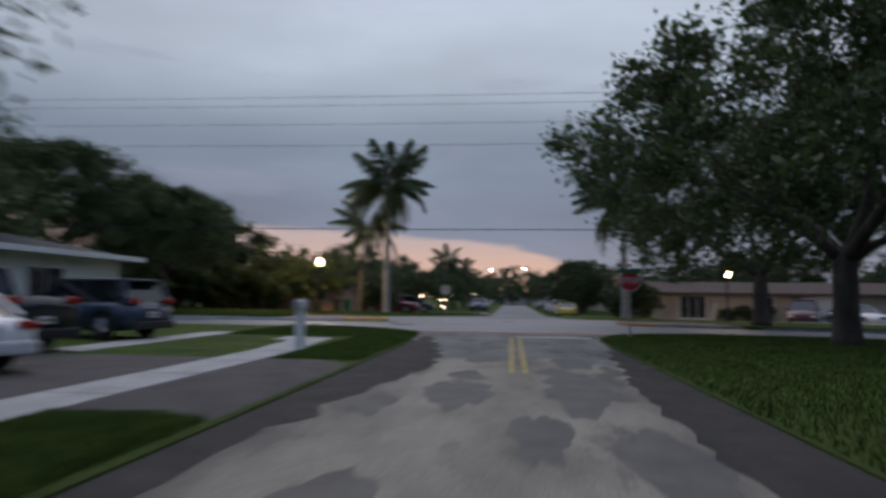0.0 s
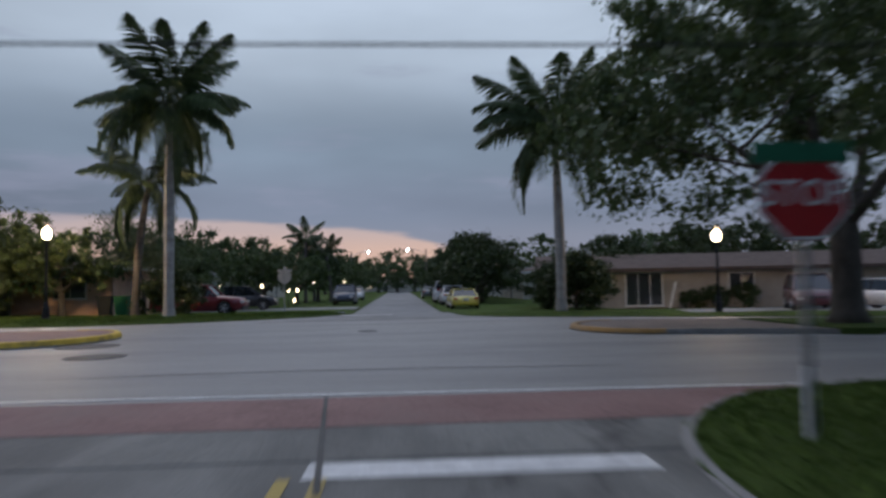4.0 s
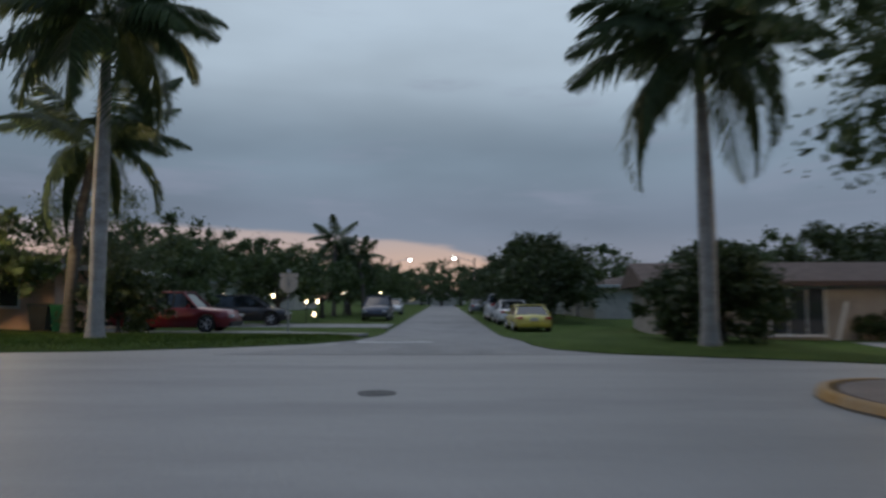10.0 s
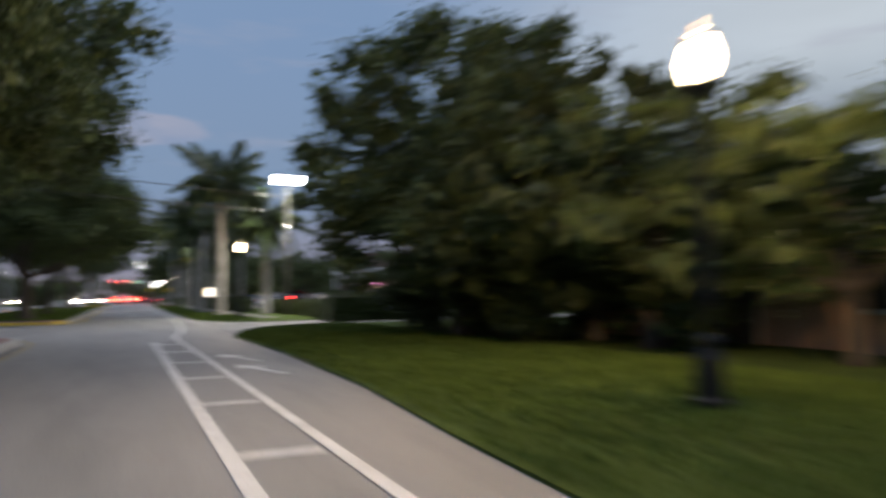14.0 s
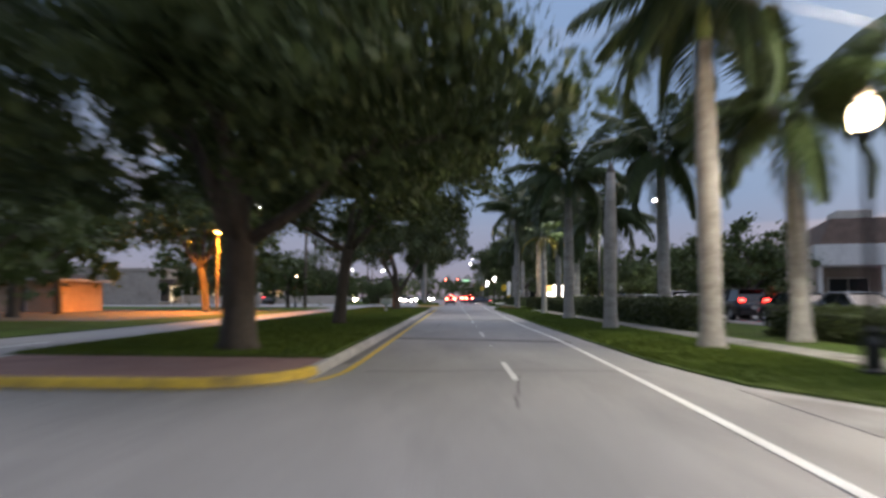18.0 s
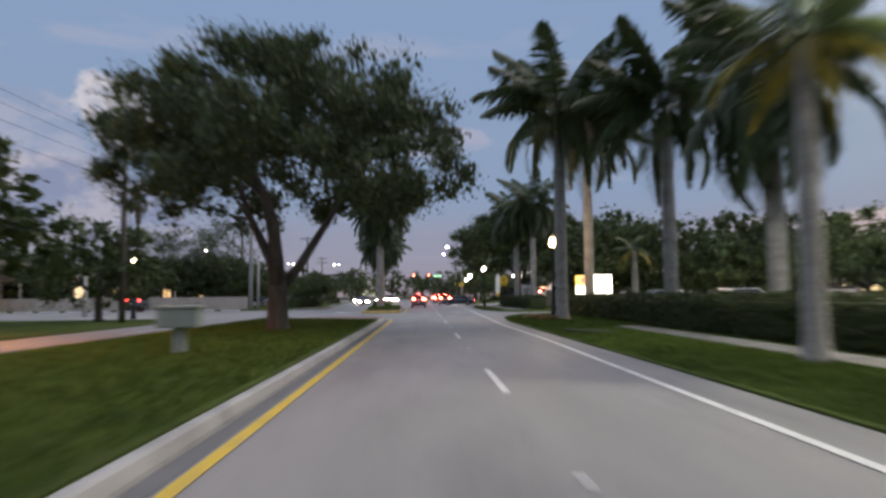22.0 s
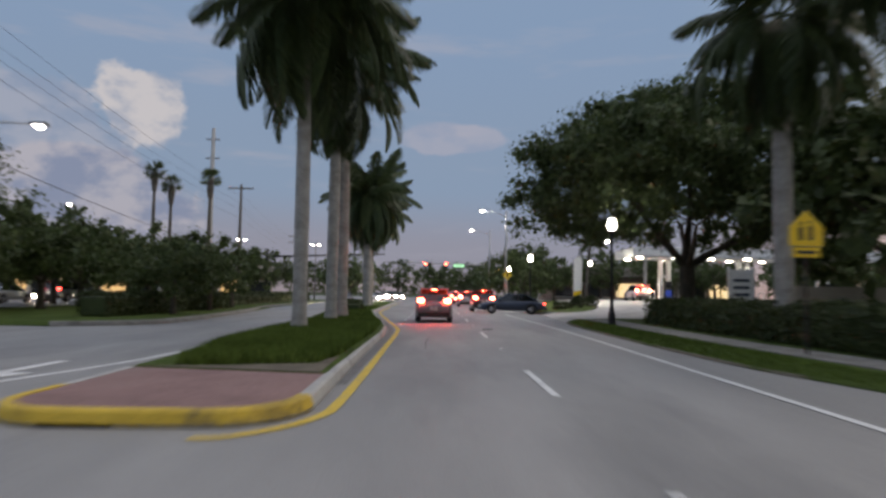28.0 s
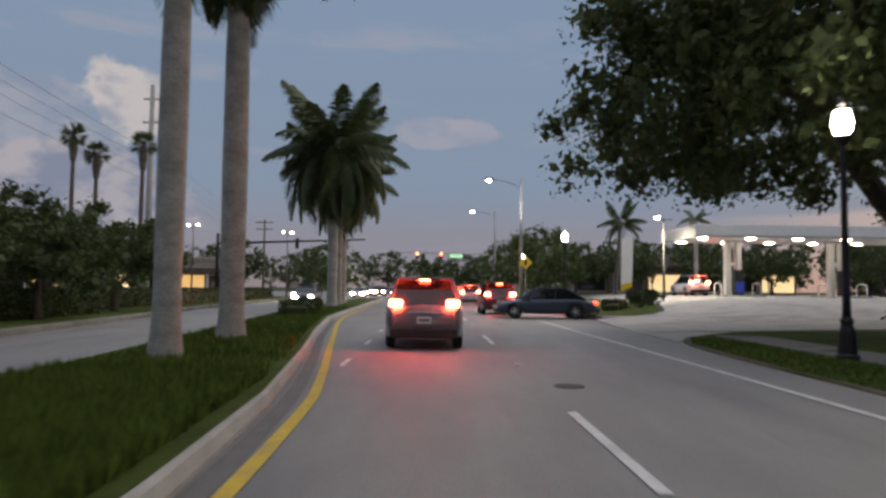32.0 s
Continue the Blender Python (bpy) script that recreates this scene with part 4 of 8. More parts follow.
crack([(1.35, 14), (1.5, 15.6), (1.75, 17.6)], 0.05)
crack([(-0.2, 36), (-0.15, 39), (-0.1, 42)], 0.05)
crack([(0.1, 66), (0.15, 75), (0.1, 84)], 0.02)
crack([(-0.25, 109.5), (-0.3, 111.5), (-0.2, 114)], 0.03)
crack([(-1.0, 18), (2, 18.3), (4.2, 18.2)], 0.12)
crack([(-12.5, -29), (-12.2, -33), (-12.6, -38)], 0.05)
crack([(-22.4, -34.9), (-24.6, -35.1), (-26, -35.5), (-28, -35.3)], 0.1, 0.01)
# two darker bands laid across the lanes
for poly in ([(-1.3, 45.2), (3.9, 45.4), (3.9, 46.6), (-1.3, 46.3)], [(-1.3, 27.6), (4.1, 26.2), (4.1, 27.0), (-1.3, 28.4)]):
    bm = BM()
    prism(bm, poly, -0.02, 0.0085)
    setting("asphalt_patch", bm, CRACK, "dark band across the lanes", "patch")
for x, y, r in ((-2.9, -33.5, 0.28), (-6.2, -26.8, 0.75), (-9.0, -28.2, 0.6), (2.0, 119.4, 0.22)):
    bm = BM()
    lathe(bm, [(r, -0.02), (r, 0.010), (r * 0.86, 0.012), (r * 0.85, 0.009), (0.02, 0.010)], 20, (x, y, 0))
    setting("manhole_cover", bm, PATCH, "round dark manhole cover in the asphalt", "manhole cover")


# ---- plants ----
def leaf_mesh(name, centres, radii, per, size, mat, seed, flat=0.75, droop=0.0, inner=0, inner_size=0.3):
    """Many small leaves scattered in clumps, with broader sprays of leaves deep inside each clump."""
    rs = np.random.RandomState(seed)
    quads = []
    for count, s0, lo, hi, wide in ((per, size, 0.2, 0.97, 0.45), (inner, inner_size, 0.0, 0.55, 0.7)):
        if not count:
            continue
        c = np.repeat(np.asarray(centres, float), count, 0)
        r = np.repeat(np.asarray(radii, float), count)
        n = len(c)
        d = rs.normal(size=(n, 3))
        d /= np.linalg.norm(d, axis=1, keepdims=True)
        p = c + d * (r * rs.uniform(lo, hi, n) ** 0.7)[:, None] * (1, 1, flat)
        u = rs.normal(size=(n, 3))
        u[:, 2] -= droop
        u /= np.linalg.norm(u, axis=1, keepdims=True)
        w = np.cross(u, rs.normal(size=(n, 3)))
        w /= np.linalg.norm(w, axis=1, keepdims=True)
        s = (s0 * rs.uniform(0.6, 1.3, n))[:, None]
        quads.append(np.stack([p - u * s, p + w * s * wide, p + u * s, p - w * s * wide], 1).reshape(-1, 3))
    v = np.concatenate(quads)
    n = len(v) // 4
    me = bpy.data.meshes.new(name)
    me.vertices.add(4 * n), me.loops.add(4 * n), me.polygons.add(n)
    me.vertices.foreach_set("co", v.ravel())
    me.loops.foreach_set("vertex_index", np.arange(4 * n))
    me.polygons.foreach_set("loop_start", np.arange(0, 4 * n, 4))
    me.update(calc_edges=True)
    me.materials.append(mat)
    return me


def tree_meshes(seed, height, spread, trunk_r, fork, leaf, per=55, leaf_size=0.17, clump=0.95, lean=0.0, drooping=0.0, levels=3, low=0.0, fill=260, base=0.30, inner=18, inner_size=0.3, gaps=-0.22, limbs=None, shift=0.0):
    """Trunk and limbs as one mesh, leaves as another."""
    rs = random.Random(seed)
    bm = BM()
    tips = []

    def limb(p, d, length, r, level):
        pts, radii, q = [p], [r], Vector(p)
        v = Vector(d).normalized()
        for i in range(4):
            v = (v + Vector((rs.uniform(-0.22, 0.22), rs.uniform(-0.22, 0.22), rs.uniform(-0.08, 0.14)))).normalized()
            q = q + v * length / 4
            pts.append(q.copy()), radii.append(r * (1 - 0.13 * (i + 1)))
        tube(bm, pts, radii, 8 if level < 2 else 5)
        if level >= levels:
            tips.extend(pts[2:])
            return
        if level >= levels - 1:
            tips.extend(pts[3:])
        for k in range(rs.choice((2, 3, 3)) if level else fork):
            a = 2 * math.pi * (k + rs.uniform(-0.3, 0.3)) / (fork if not level else 3)
            out = Vector((math.cos(a), math.sin(a), 0))
            tilt = rs.uniform(0.25, 0.75) if not level else rs.uniform(0.0, 0.6)
            nd = (v * (0.55 if level else 0.25) + out * (0.95 if level else 0.9) + Vector((0, 0, tilt))).normalized()
            limb(pts[-1] if k < 2 else pts[-2], nd, length * rs.uniform(0.62, 0.86) if level else spread * rs.uniform(0.42, 0.58), radii[-1] * rs.uniform(0.55, 0.75), level + 1)

    h0 = height * (0.22 + low)
    flare = [(0, 0, -0.1), (lean * 0.05, 0, 0.25), (lean * 0.25, 0, h0 * 0.35), (lean * 0.6, 0, h0 * 0.7), (lean, 0, h0), (lean, 0, h0 + trunk_r * 1.1)]
    tube(bm, flare, [trunk_r * 1.55, trunk_r * 1.15, trunk_r, trunk_r * 0.95, trunk_r * 0.9, trunk_r * 0.5], 12)
    for k in range(0 if limbs else fork):
        a = 2 * math.pi * (k + rs.uniform(-0.25, 0.25)) / fork
        limb((lean, 0, h0 - 0.1), (math.cos(a), math.sin(a), rs.uniform(0.55, 1.15)), spread * rs.uniform(0.42, 0.55), trunk_r * rs.uniform(0.45, 0.62), 1)
    for way, r in limbs or ():
        limb((lean, 0, h0 - 0.35), way, spread * 0.66, trunk_r * r, 1)
    limb((lean, 0, h0 - 0.1), (rs.uniform(-0.2, 0.2), rs.uniform(-0.2, 0.2), 1), height * 0.34, trunk_r * 0.55, 1)
    wood = bpy.data.meshes.new("trunk")
    bmesh.ops.recalc_face_normals(bm, faces=bm.faces)
    bm.to_mesh(wood)
    bm.free()
    wood.materials.append(BARK)
    wood.polygons.foreach_set("use_smooth", [True] * len(wood.polygons))
    top = max(t.z for t in tips)
    k = (height - clump) / top if top > 0 else 1
    centres = [(t.x, t.y, t.z * min(1.0, k) + rs.uniform(-0.3, 0.3)) for t in tips]
    # more clumps through an uneven dome, with gaps where the sky shows
    z0, rad = height * base, spread * 0.98
    tries = 0
    while fill > 0 and tries < 20000:
        tries += 1
        a, u, t = rs.uniform(0, 6.283), rs.uniform(0.2, 1.0) ** 0.5, rs.uniform(0, 1) ** 0.85
        dome = math.sqrt(max(0.02, 1 - (max(0.0, t - 0.25) / 0.78) ** 2)) * (0.72 + 0.28 * min(1.0, t / 0.25))
        wob = 1 + 0.22 * noise.noise(Vector((math.cos(a) * 1.6 + seed, math.sin(a) * 1.6, t * 2.4)))
        p = Vector((lean + shift + rad * u * dome * wob * math.cos(a), rad * u * dome * wob * math.sin(a), z0 + (height - clump - z0) * t * (0.9 + 0.1 * wob)))
        if noise.noise(p * 0.42 + Vector((seed, 0, 0))) > gaps:
            centres.append(tuple(p))
            fill -= 1
    radii = [clump * rs.uniform(0.55, 1.15) for _ in centres]
    crown = leaf_mesh("crown", centres, radii, per, leaf_size, leaf, seed, 0.8, drooping, inner, inner_size)
    return wood, crown


def make_tree(kind, meshes, m, label, group="", category="tree"):
    ob = thing(kind, m, label, category, group)
    piece("trunk", meshes[0], ob)
    piece("crown", meshes[1], ob, None, "")
    return ob


OAK_A = tree_meshes(3, 11.5, 8.2, 0.36, 4, OAK_LEAF, 118, 0.086, 1.25, fill=420, base=0.31, inner=46, inner_size=0.17, gaps=-0.34)
OAK_L = tree_meshes(3, 11.5, 8.2, 0.36, 4, OAK_LEAF, 100, 0.085, 1.25, fill=205, base=0.25, inner=30, inner_size=0.15, gaps=0.02)
OAK_K = tree_meshes(3, 11.5, 8.2, 0.36, 4, OAK_LEAF, 108, 0.085, 1.25, fill=255, base=0.235, inner=34, inner_size=0.15, gaps=-0.04)
OAK_B = tree_meshes(11, 12.0, 7.8, 0.32, 4, OAK_LEAF, 60, 0.11, 1.2, lean=0.9, low=0.1, fill=270, base=0.5, inner=20, inner_size=0.2)
OAK_D = tree_meshes(13, 11.6, 7.3, 0.25, 4, OAK_LEAF, 118, 0.08, 1.2, lean=0.35, shift=-0.5, low=0.06, fill=390, base=0.375, inner=44, inner_size=0.15, gaps=-0.3)
OAK_M = tree_meshes(7, 11.0, 7.1, 0.36, 4, OAK_LEAF, 125, 0.078, 1.2, fill=410, base=0.31, inner=44, inner_size=0.16, gaps=-0.35, shift=-0.5)
OAK_C = tree_meshes(23, 12.4, 7.9, 0.41, 3, GREY_LEAF, 120, 0.082, 1.2, lean=0.0, drooping=1.3, fill=340, base=0.385, inner=40, inner_size=0.16, low=-0.06, limbs=(((0.62, 0.1, 0.9), 0.56), ((-0.1, -0.1, 1.0), 0.82), ((-0.6, 0.6, 1.0), 0.4)))
OAK_FAR = tree_meshes(5, 11.5, 8.0, 0.36, 4, OAK_LEAF, 24, 0.2, 1.6, levels=2, fill=105, base=0.16, inner=7, inner_size=0.45)
OAK_HORIZON = tree_meshes(5, 11.5, 8.0, 0.36, 4, OAK_LEAF, 16, 0.28, 1.6, levels=1, fill=110, base=0.12, inner=5, inner_size=0.5)
MID = tree_meshes(31, 7.0, 3.9, 0.20, 4, OAK_LEAF, 34, 0.122, 0.85, levels=2, fill=90, base=0.2, inner=10, inner_size=0.22)
MID_C = tree_meshes(61, 9.9, 5.2, 0.24, 4, OAK_LEAF, 95, 0.085, 1.0, fill=230, base=0.13, inner=34, inner_size=0.15, gaps=-0.3)
MID_FAR = tree_meshes(31, 7.0, 3.9, 0.20, 4, OAK_LEAF, 24, 0.15, 0.85, levels=2, fill=80, base=0.2, inner=6, inner_size=0.26)
MID_B = tree_meshes(37, 6.4, 4.2, 0.17, 3, HEDGE_LEAF, 36, 0.12, 0.9, levels=2, fill=105, base=0.1, inner=10, inner_size=0.22)
SPARSE = tree_meshes(43, 9.5, 4.6, 0.18, 4, GREY_LEAF, 34, 0.11, 0.85, fill=90, base=0.3, inner=0)
LOW_BUSH = tree_meshes(47, 3.4, 2.3, 0.09, 4, HEDGE_LEAF, 36, 0.105, 0.6, levels=2, fill=80, base=0.06, inner=10, inner_size=0.16)


def frond_mesh(name, length, leaflets, width, sag, mat, seed, hang=0.55):
    """One feather leaf: an arching midrib with leaflets that hang from both sides."""
    rs = random.Random(seed)
    verts, faces = [], []

    def mid(t):
        return Vector((length * (t - 0.16 * t * t * sag), 0, length * (0.42 * t - 0.62 * sag * t * t)))

    for i in range(9):
        p, r = mid(i / 8), 0.035 * (1 - i / 9)
        verts += [p + Vector((0, -r, 0)), p + Vector((0, r, 0)), p + Vector((0, 0, r * 1.4))]
        if i:
            a, b = 3 * (i - 1), 3 * i
            faces += [(a, a + 1, b + 1, b), (a + 1, a + 2, b + 2, b + 1), (a + 2, a, b, b + 2)]
    for i in range(leaflets):
        t = 0.14 + 0.86 * (i + 0.5) / leaflets
        p = mid(t)
        w = width * (math.sin(math.pi * min(1, 0.16 + t * 0.86)) ** 0.6) * rs.uniform(0.85, 1.1)
        for side in (-1, 1):
            fwd = Vector((0.55 + 0.5 * t, side * 1.0, -hang * rs.uniform(0.5, 1.3))).normalized() * w
            tip = p + fwd + Vector((0, 0, -0.22 * w))
            mdl = p + fwd * 0.5
            n = len(verts)
            e = Vector((0.042, 0, 0))
            verts += [p - e * 0.6, mdl - e, tip, mdl + e, p + e * 0.6]
            faces.append((n, n + 1, n + 2, n + 3, n + 4))
    return mesh_of(name, verts, faces, mat)


FRONDS = [frond_mesh("frond", 3.5, 54, 0.92, s, FROND, 60 + i, 0.8) for i, s in enumerate((0.55, 0.9, 1.25, 1.65))]
FRONDS_DRY = [frond_mesh("dry_frond", 2.9, 26, 0.6, 1.7, FROND_DRY_LIT, 70, 0.9)]
FRONDS_LIGHT = [frond_mesh("frond", 2.2, 22, 0.5, s, m, 80 + i, 0.5) for i, (s, m) in enumerate(((0.8, FROND), (1.1, FROND), (1.3, FROND_DRY_LIT)))]


def palm(m, height, label, group="", kind="royal", seed=0, scale=1.0, count=20, girth=1.0):
    """A palm: tapered trunk, crownshaft, spear leaf and single fronds."""
    rs = random.Random(seed)
    ob = thing({"royal": "royal_palm", "coco": "coconut_palm", "small": "young_palm", "fan": "fan_palm", "stub": "dead_palm_trunk"}[kind], m, label, "palm", group)
    r = {"royal": 0.26, "coco": 0.17, "small": 0.19, "fan": 0.2, "stub": 0.24}[kind] * (0.8 + 0.2 * scale) * girth
    bend = rs.uniform(-0.1, 0.1) if kind != "coco" else rs.uniform(0.4, 0.9)
    bm = BM()
    hs = [-0.1, 0.12, 0.5, 1.2, height * 0.4, height * 0.65, height * 0.85, height]
    rr = [1.55, 1.3, 1.08, 1.0, 1.06, 1.0, 0.82, 0.66]
    pts = [(bend * (z / max(height, 1)) ** 2, 0, z) for z in hs]
    tube(bm, pts, [r * k for k in rr], 14)
    part("trunk", bm, COCO_BARK if kind in ("coco", "fan") else PALM_BARK, ob, smooth=True)
    top = Vector((bend, 0, height))
    if kind == "stub":
        bm = BM()
        tube(bm, [top + Vector((0, 0, z)) for z in (-0.04, 0.12, 0.3, 0.42)], [r * 0.69, r * 0.6, r * 0.34, r * 0.08], 12)
        part("broken_top", bm, COCO_BARK, ob, "pointed broken top of the trunk")
        return ob
    if kind == "royal":
        bm = BM()
        tube(bm, [top + Vector((0, 0, z)) for z in (-0.05, 0.2, 0.8, 1.35)], [r * 0.72, r * 0.74, r * 0.6, r * 0.25], 12)
        part("crownshaft", bm, CROWNSHAFT, ob, "smooth green crownshaft", smooth=True)
        top = top + Vector((0, 0, 1.25))
    if kind == "fan":
        bm = BM()
        vs = []
        for i in range(70):
            a, e = rs.uniform(0, 6.283), rs.uniform(-0.9, 1.3)
            d = Vector((math.cos(a) * math.cos(e), math.sin(a) * math.cos(e), math.sin(e)))
            q = d.orthogonal().normalized()
            c = top + d * 0.7
            for k in range(7):
                f = (d + (q * math.cos(k) + d.cross(q) * math.sin(k)) * 0.35).normalized()
                s = f.orthogonal().normalized() * 0.05
                vs = [bm.verts.new(c - s), bm.verts.new(c + s), bm.verts.new(c + f * rs.uniform(0.6, 0.95))]
                bm.faces.new(vs)
            tube(bm, [top, c], [0.02, 0.015], 4, False)
        part("fan_crown", bm, FROND, ob)
        bm = BM()
        tube(bm, [top + Vector((0, 0, z)) for z in (-2.4, -1.2, -0.1)], [0.26, 0.42, 0.3], 10)
        part("dead_skirt", bm, COCO_BARK, ob, "hanging skirt of dead leaves")
        return ob
    pool = FRONDS_LIGHT if kind == "small" else FRONDS
    for i in range(count):
        t = i / count
        a = i * 137.5 + rs.uniform(-14, 14)
        full = count >= 30
        if t < (0.2 if full else 0.3):
            me, pitch = pool[0], rs.uniform(-50, -22)
        elif t < (0.42 if full else 0.72):
            me, pitch = pool[1], rs.uniform(-14, 10)
        else:
            me, pitch = pool[2 if len(pool) < 4 else rs.choice((2, 3))], rs.uniform(12, 38) if not full else rs.uniform(18, 82) - 14
        s = scale * rs.uniform(0.9, 1.1)
        piece("frond", me, ob, Matrix.Translation(top) @ Euler((radians(rs.uniform(-12, 12)), radians(pitch), radians(a)), "XYZ").to_matrix().to_4x4() @ Matrix.Scale(s, 4))
    if kind == "coco":
        for k in range(7):
            a = k * 0.9
            part("coconut", lathe(BM(), [(0.02, -0.14), (0.09, -0.08), (0.12, 0), (0.09, 0.09), (0.02, 0.15)], 8, top + Vector((0.22 * math.cos(a), 0.22 * math.sin(a), -0.22))), CROWNSHAFT, ob)
    return ob


def hedge(m, length, wide, high, label, seed=1, mat=HEDGE_LEAF, density=150):
    """A clipped hedge: a dark woody core wrapped in small leaves."""
    ob = thing("hedge", m, label, "hedge")
    bm = BM()
    box(bm, -wide / 2 + 0.12, 0.1, 0, wide / 2 - 0.12, length - 0.1, high - 0.12, 0.1)
    part("core", bm, mat, ob)
    rs = np.random.RandomState(seed)
    n = int(length * (wide + 2 * high) * density)
    y = rs.uniform(0, length, n)
    k = rs.uniform(0, wide + 2 * high, n)
    x = np.where(k < high, -wide / 2, np.where(k > high + wide, wide / 2, k - high - wide / 2))
    z = np.where(k < high, k, np.where(k > high + wide, wide + 2 * high - k, high))
    c = np.stack([x, y, z], 1) + rs.normal(size=(n, 3)) * 0.05
    c[:, 2] += 0.05 * np.sin(y * 1.7) + 0.04 * np.sin(y * 4.1)
    me = leaf_mesh("foliage", c, np.full(n, 0.06), 1, 0.085, mat, seed)
    piece("foliage", me, ob)
    return ob


def turf_blades(name, polys, top, label, seed, tall=0.085, rim=None):
    """Loose grass blades over lawns, down the slope at their rim."""
    rs = np.random.RandomState(seed)
    pts = []
    for poly, (x0, y0, x1, y1), n in polys:
        x, y = rs.uniform(x0, x1, n), rs.uniform(y0, y1, n)
        pts += [(a, b) for a, b in zip(x, y) if inside(a, b, poly)]
    p = np.array(pts)
    n = len(p)
    z = np.full(n, float(top))
    if rim:
        far = np.full(n, 9.0)
        for line in rim:
            for k in range(len(line)):
                s, e = np.array(line[k - 1]), np.array(line[k])
                t = np.clip(((p - s) @ (e - s)) / max(1e-6, (e - s) @ (e - s)), 0, 1)
                far = np.minimum(far, np.linalg.norm(p - s - t[:, None] * (e - s), axis=1))
        z = 0.035 + (top - 0.035) * np.clip(far / 0.55, 0, 1)
    a = rs.uniform(0, 6.283, n)
    h = tall * rs.uniform(0.4, 1.25, n)
    w = 0.018
    z = z - np.array([fall(a_, b_) for a_, b_ in p])
    q = np.c_[p, z - 0.004]
    d = np.stack([np.cos(a) * w, np.sin(a) * w, np.zeros(n)], 1)
    tip = np.stack([rs.normal(size=n) * 0.035, rs.normal(size=n) * 0.035, h], 1)
    v = np.stack([q - d, q + d, q + tip], 1).reshape(-1, 3)
    me = bpy.data.meshes.new(name)
    me.vertices.add(3 * n), me.loops.add(3 * n), me.polygons.add(n)
    me.vertices.foreach_set("co", v.ravel())
    me.loops.foreach_set("vertex_index", np.arange(3 * n))
    me.polygons.foreach_set("loop_start", np.arange(0, 3 * n, 3))
    me.update(calc_edges=True)
    me.materials.append(BLADES)
    return tagged(new(name, me), label, "grass", kind="stuff")


# ---- street furniture ----
def point_light(name, at, watts, colour, size=0.15):
    lamp = bpy.data.lights.new(name, "POINT")
    lamp.energy, lamp.color, lamp.shadow_soft_size = watts, colour, size
    new(name, lamp).location = (at[0], at[1], at[2] - fall(at[0], at[1]))


def globe_lamp(x, y, z0, high, label, mat, colour, watts, group="globe street lamps"):
    """A black post with a fluted base and one acorn globe."""
    ob = thing("street_lamp", pose(x, y, z0), label, "street lamp", group)
    h = high - 0.75
    bm = BM()
    lathe(bm, [(0.2, -0.05), (0.2, 0.08), (0.16, 0.12), (0.14, 0.5), (0.1, 0.62), (0.11, 0.7), (0.075, 0.78)], 14)
    part("base", bm, BLACK_METAL, ob, smooth=False)
    bm = BM()
    lathe(bm, [(0.075, 0.75), (0.065, 1.2), (0.048, h - 0.25), (0.045, h)], 12)
    part("post", bm, BLACK_METAL, ob, smooth=True)
    bm = BM()
    lathe(bm, [(0.05, h - 0.08), (0.12, h), (0.15, h + 0.05), (0.15, h + 0.1)], 12)
    part("collar", bm, BLACK_METAL, ob)
    bm = BM()
    lathe(bm, [(0.10, h + 0.1), (0.16, h + 0.2), (0.185, h + 0.35), (0.16, h + 0.49), (0.12, h + 0.58)], 16)
    part("globe", bm, mat, ob, "lit acorn globe", smooth=True)
    bm = BM()
    lathe(bm, [(0.15, h + 0.58), (0.13, h + 0.64), (0.03, h + 0.7), (0.02, h + 0.8)], 12)
    part("finial", bm, BLACK_METAL, ob)
    if watts:
        point_light("globe_light", (x, y, z0 + h + 0.95), watts, colour, 0.22)
    return ob


def cobra_lamp(x, y, high, reach, turn, label, mat, watts=0, colour=(1, 1, 1), pole_mat=POLE_CONCRETE, above=0.0, r=0.13):
    """A tall pole with a curved arm and a flat lamp head."""
    ob = thing("street_light", pose(x, y, 0.1, 0, 0, turn), label, "street lamp", "tall street lights")
    bm = BM()
    tube(bm, [(0, 0, -0.2), (0, 0, (high + above) * 0.5), (0, 0, high + above)], [r * 1.3, r, r * 0.7], 12)
    part("pole", bm, pole_mat, ob, smooth=True)
    bm = BM()
    tube(bm, smooth_line([(0, 0, high - 0.7), (reach * 0.4, 0, high - 0.25), (reach, 0, high)], 5), [0.035] * 11, 8)
    part("arm", bm, GALV, ob, smooth=True)
    bm = BM()
    box(bm, reach - 0.12, -0.2, high - 0.02, reach + 0.6, 0.2, high + 0.13, 0.04)
    part("lamp_head", bm, GALV, ob)
    bm = BM()
    lathe(bm, [(0.06, high - 0.16), (0.15, high - 0.1), (0.19, high - 0.021)], 14, (reach + 0.28, 0, 0))
    part("lens", bm, mat, ob, "lit lamp lens")
    if watts:
        a = radians(turn)
        point_light("street_light_glow", (x + math.cos(a) * (reach + 0.28), y + math.sin(a) * (reach + 0.28), high - 0.2), watts, colour, 0.15)
    return ob


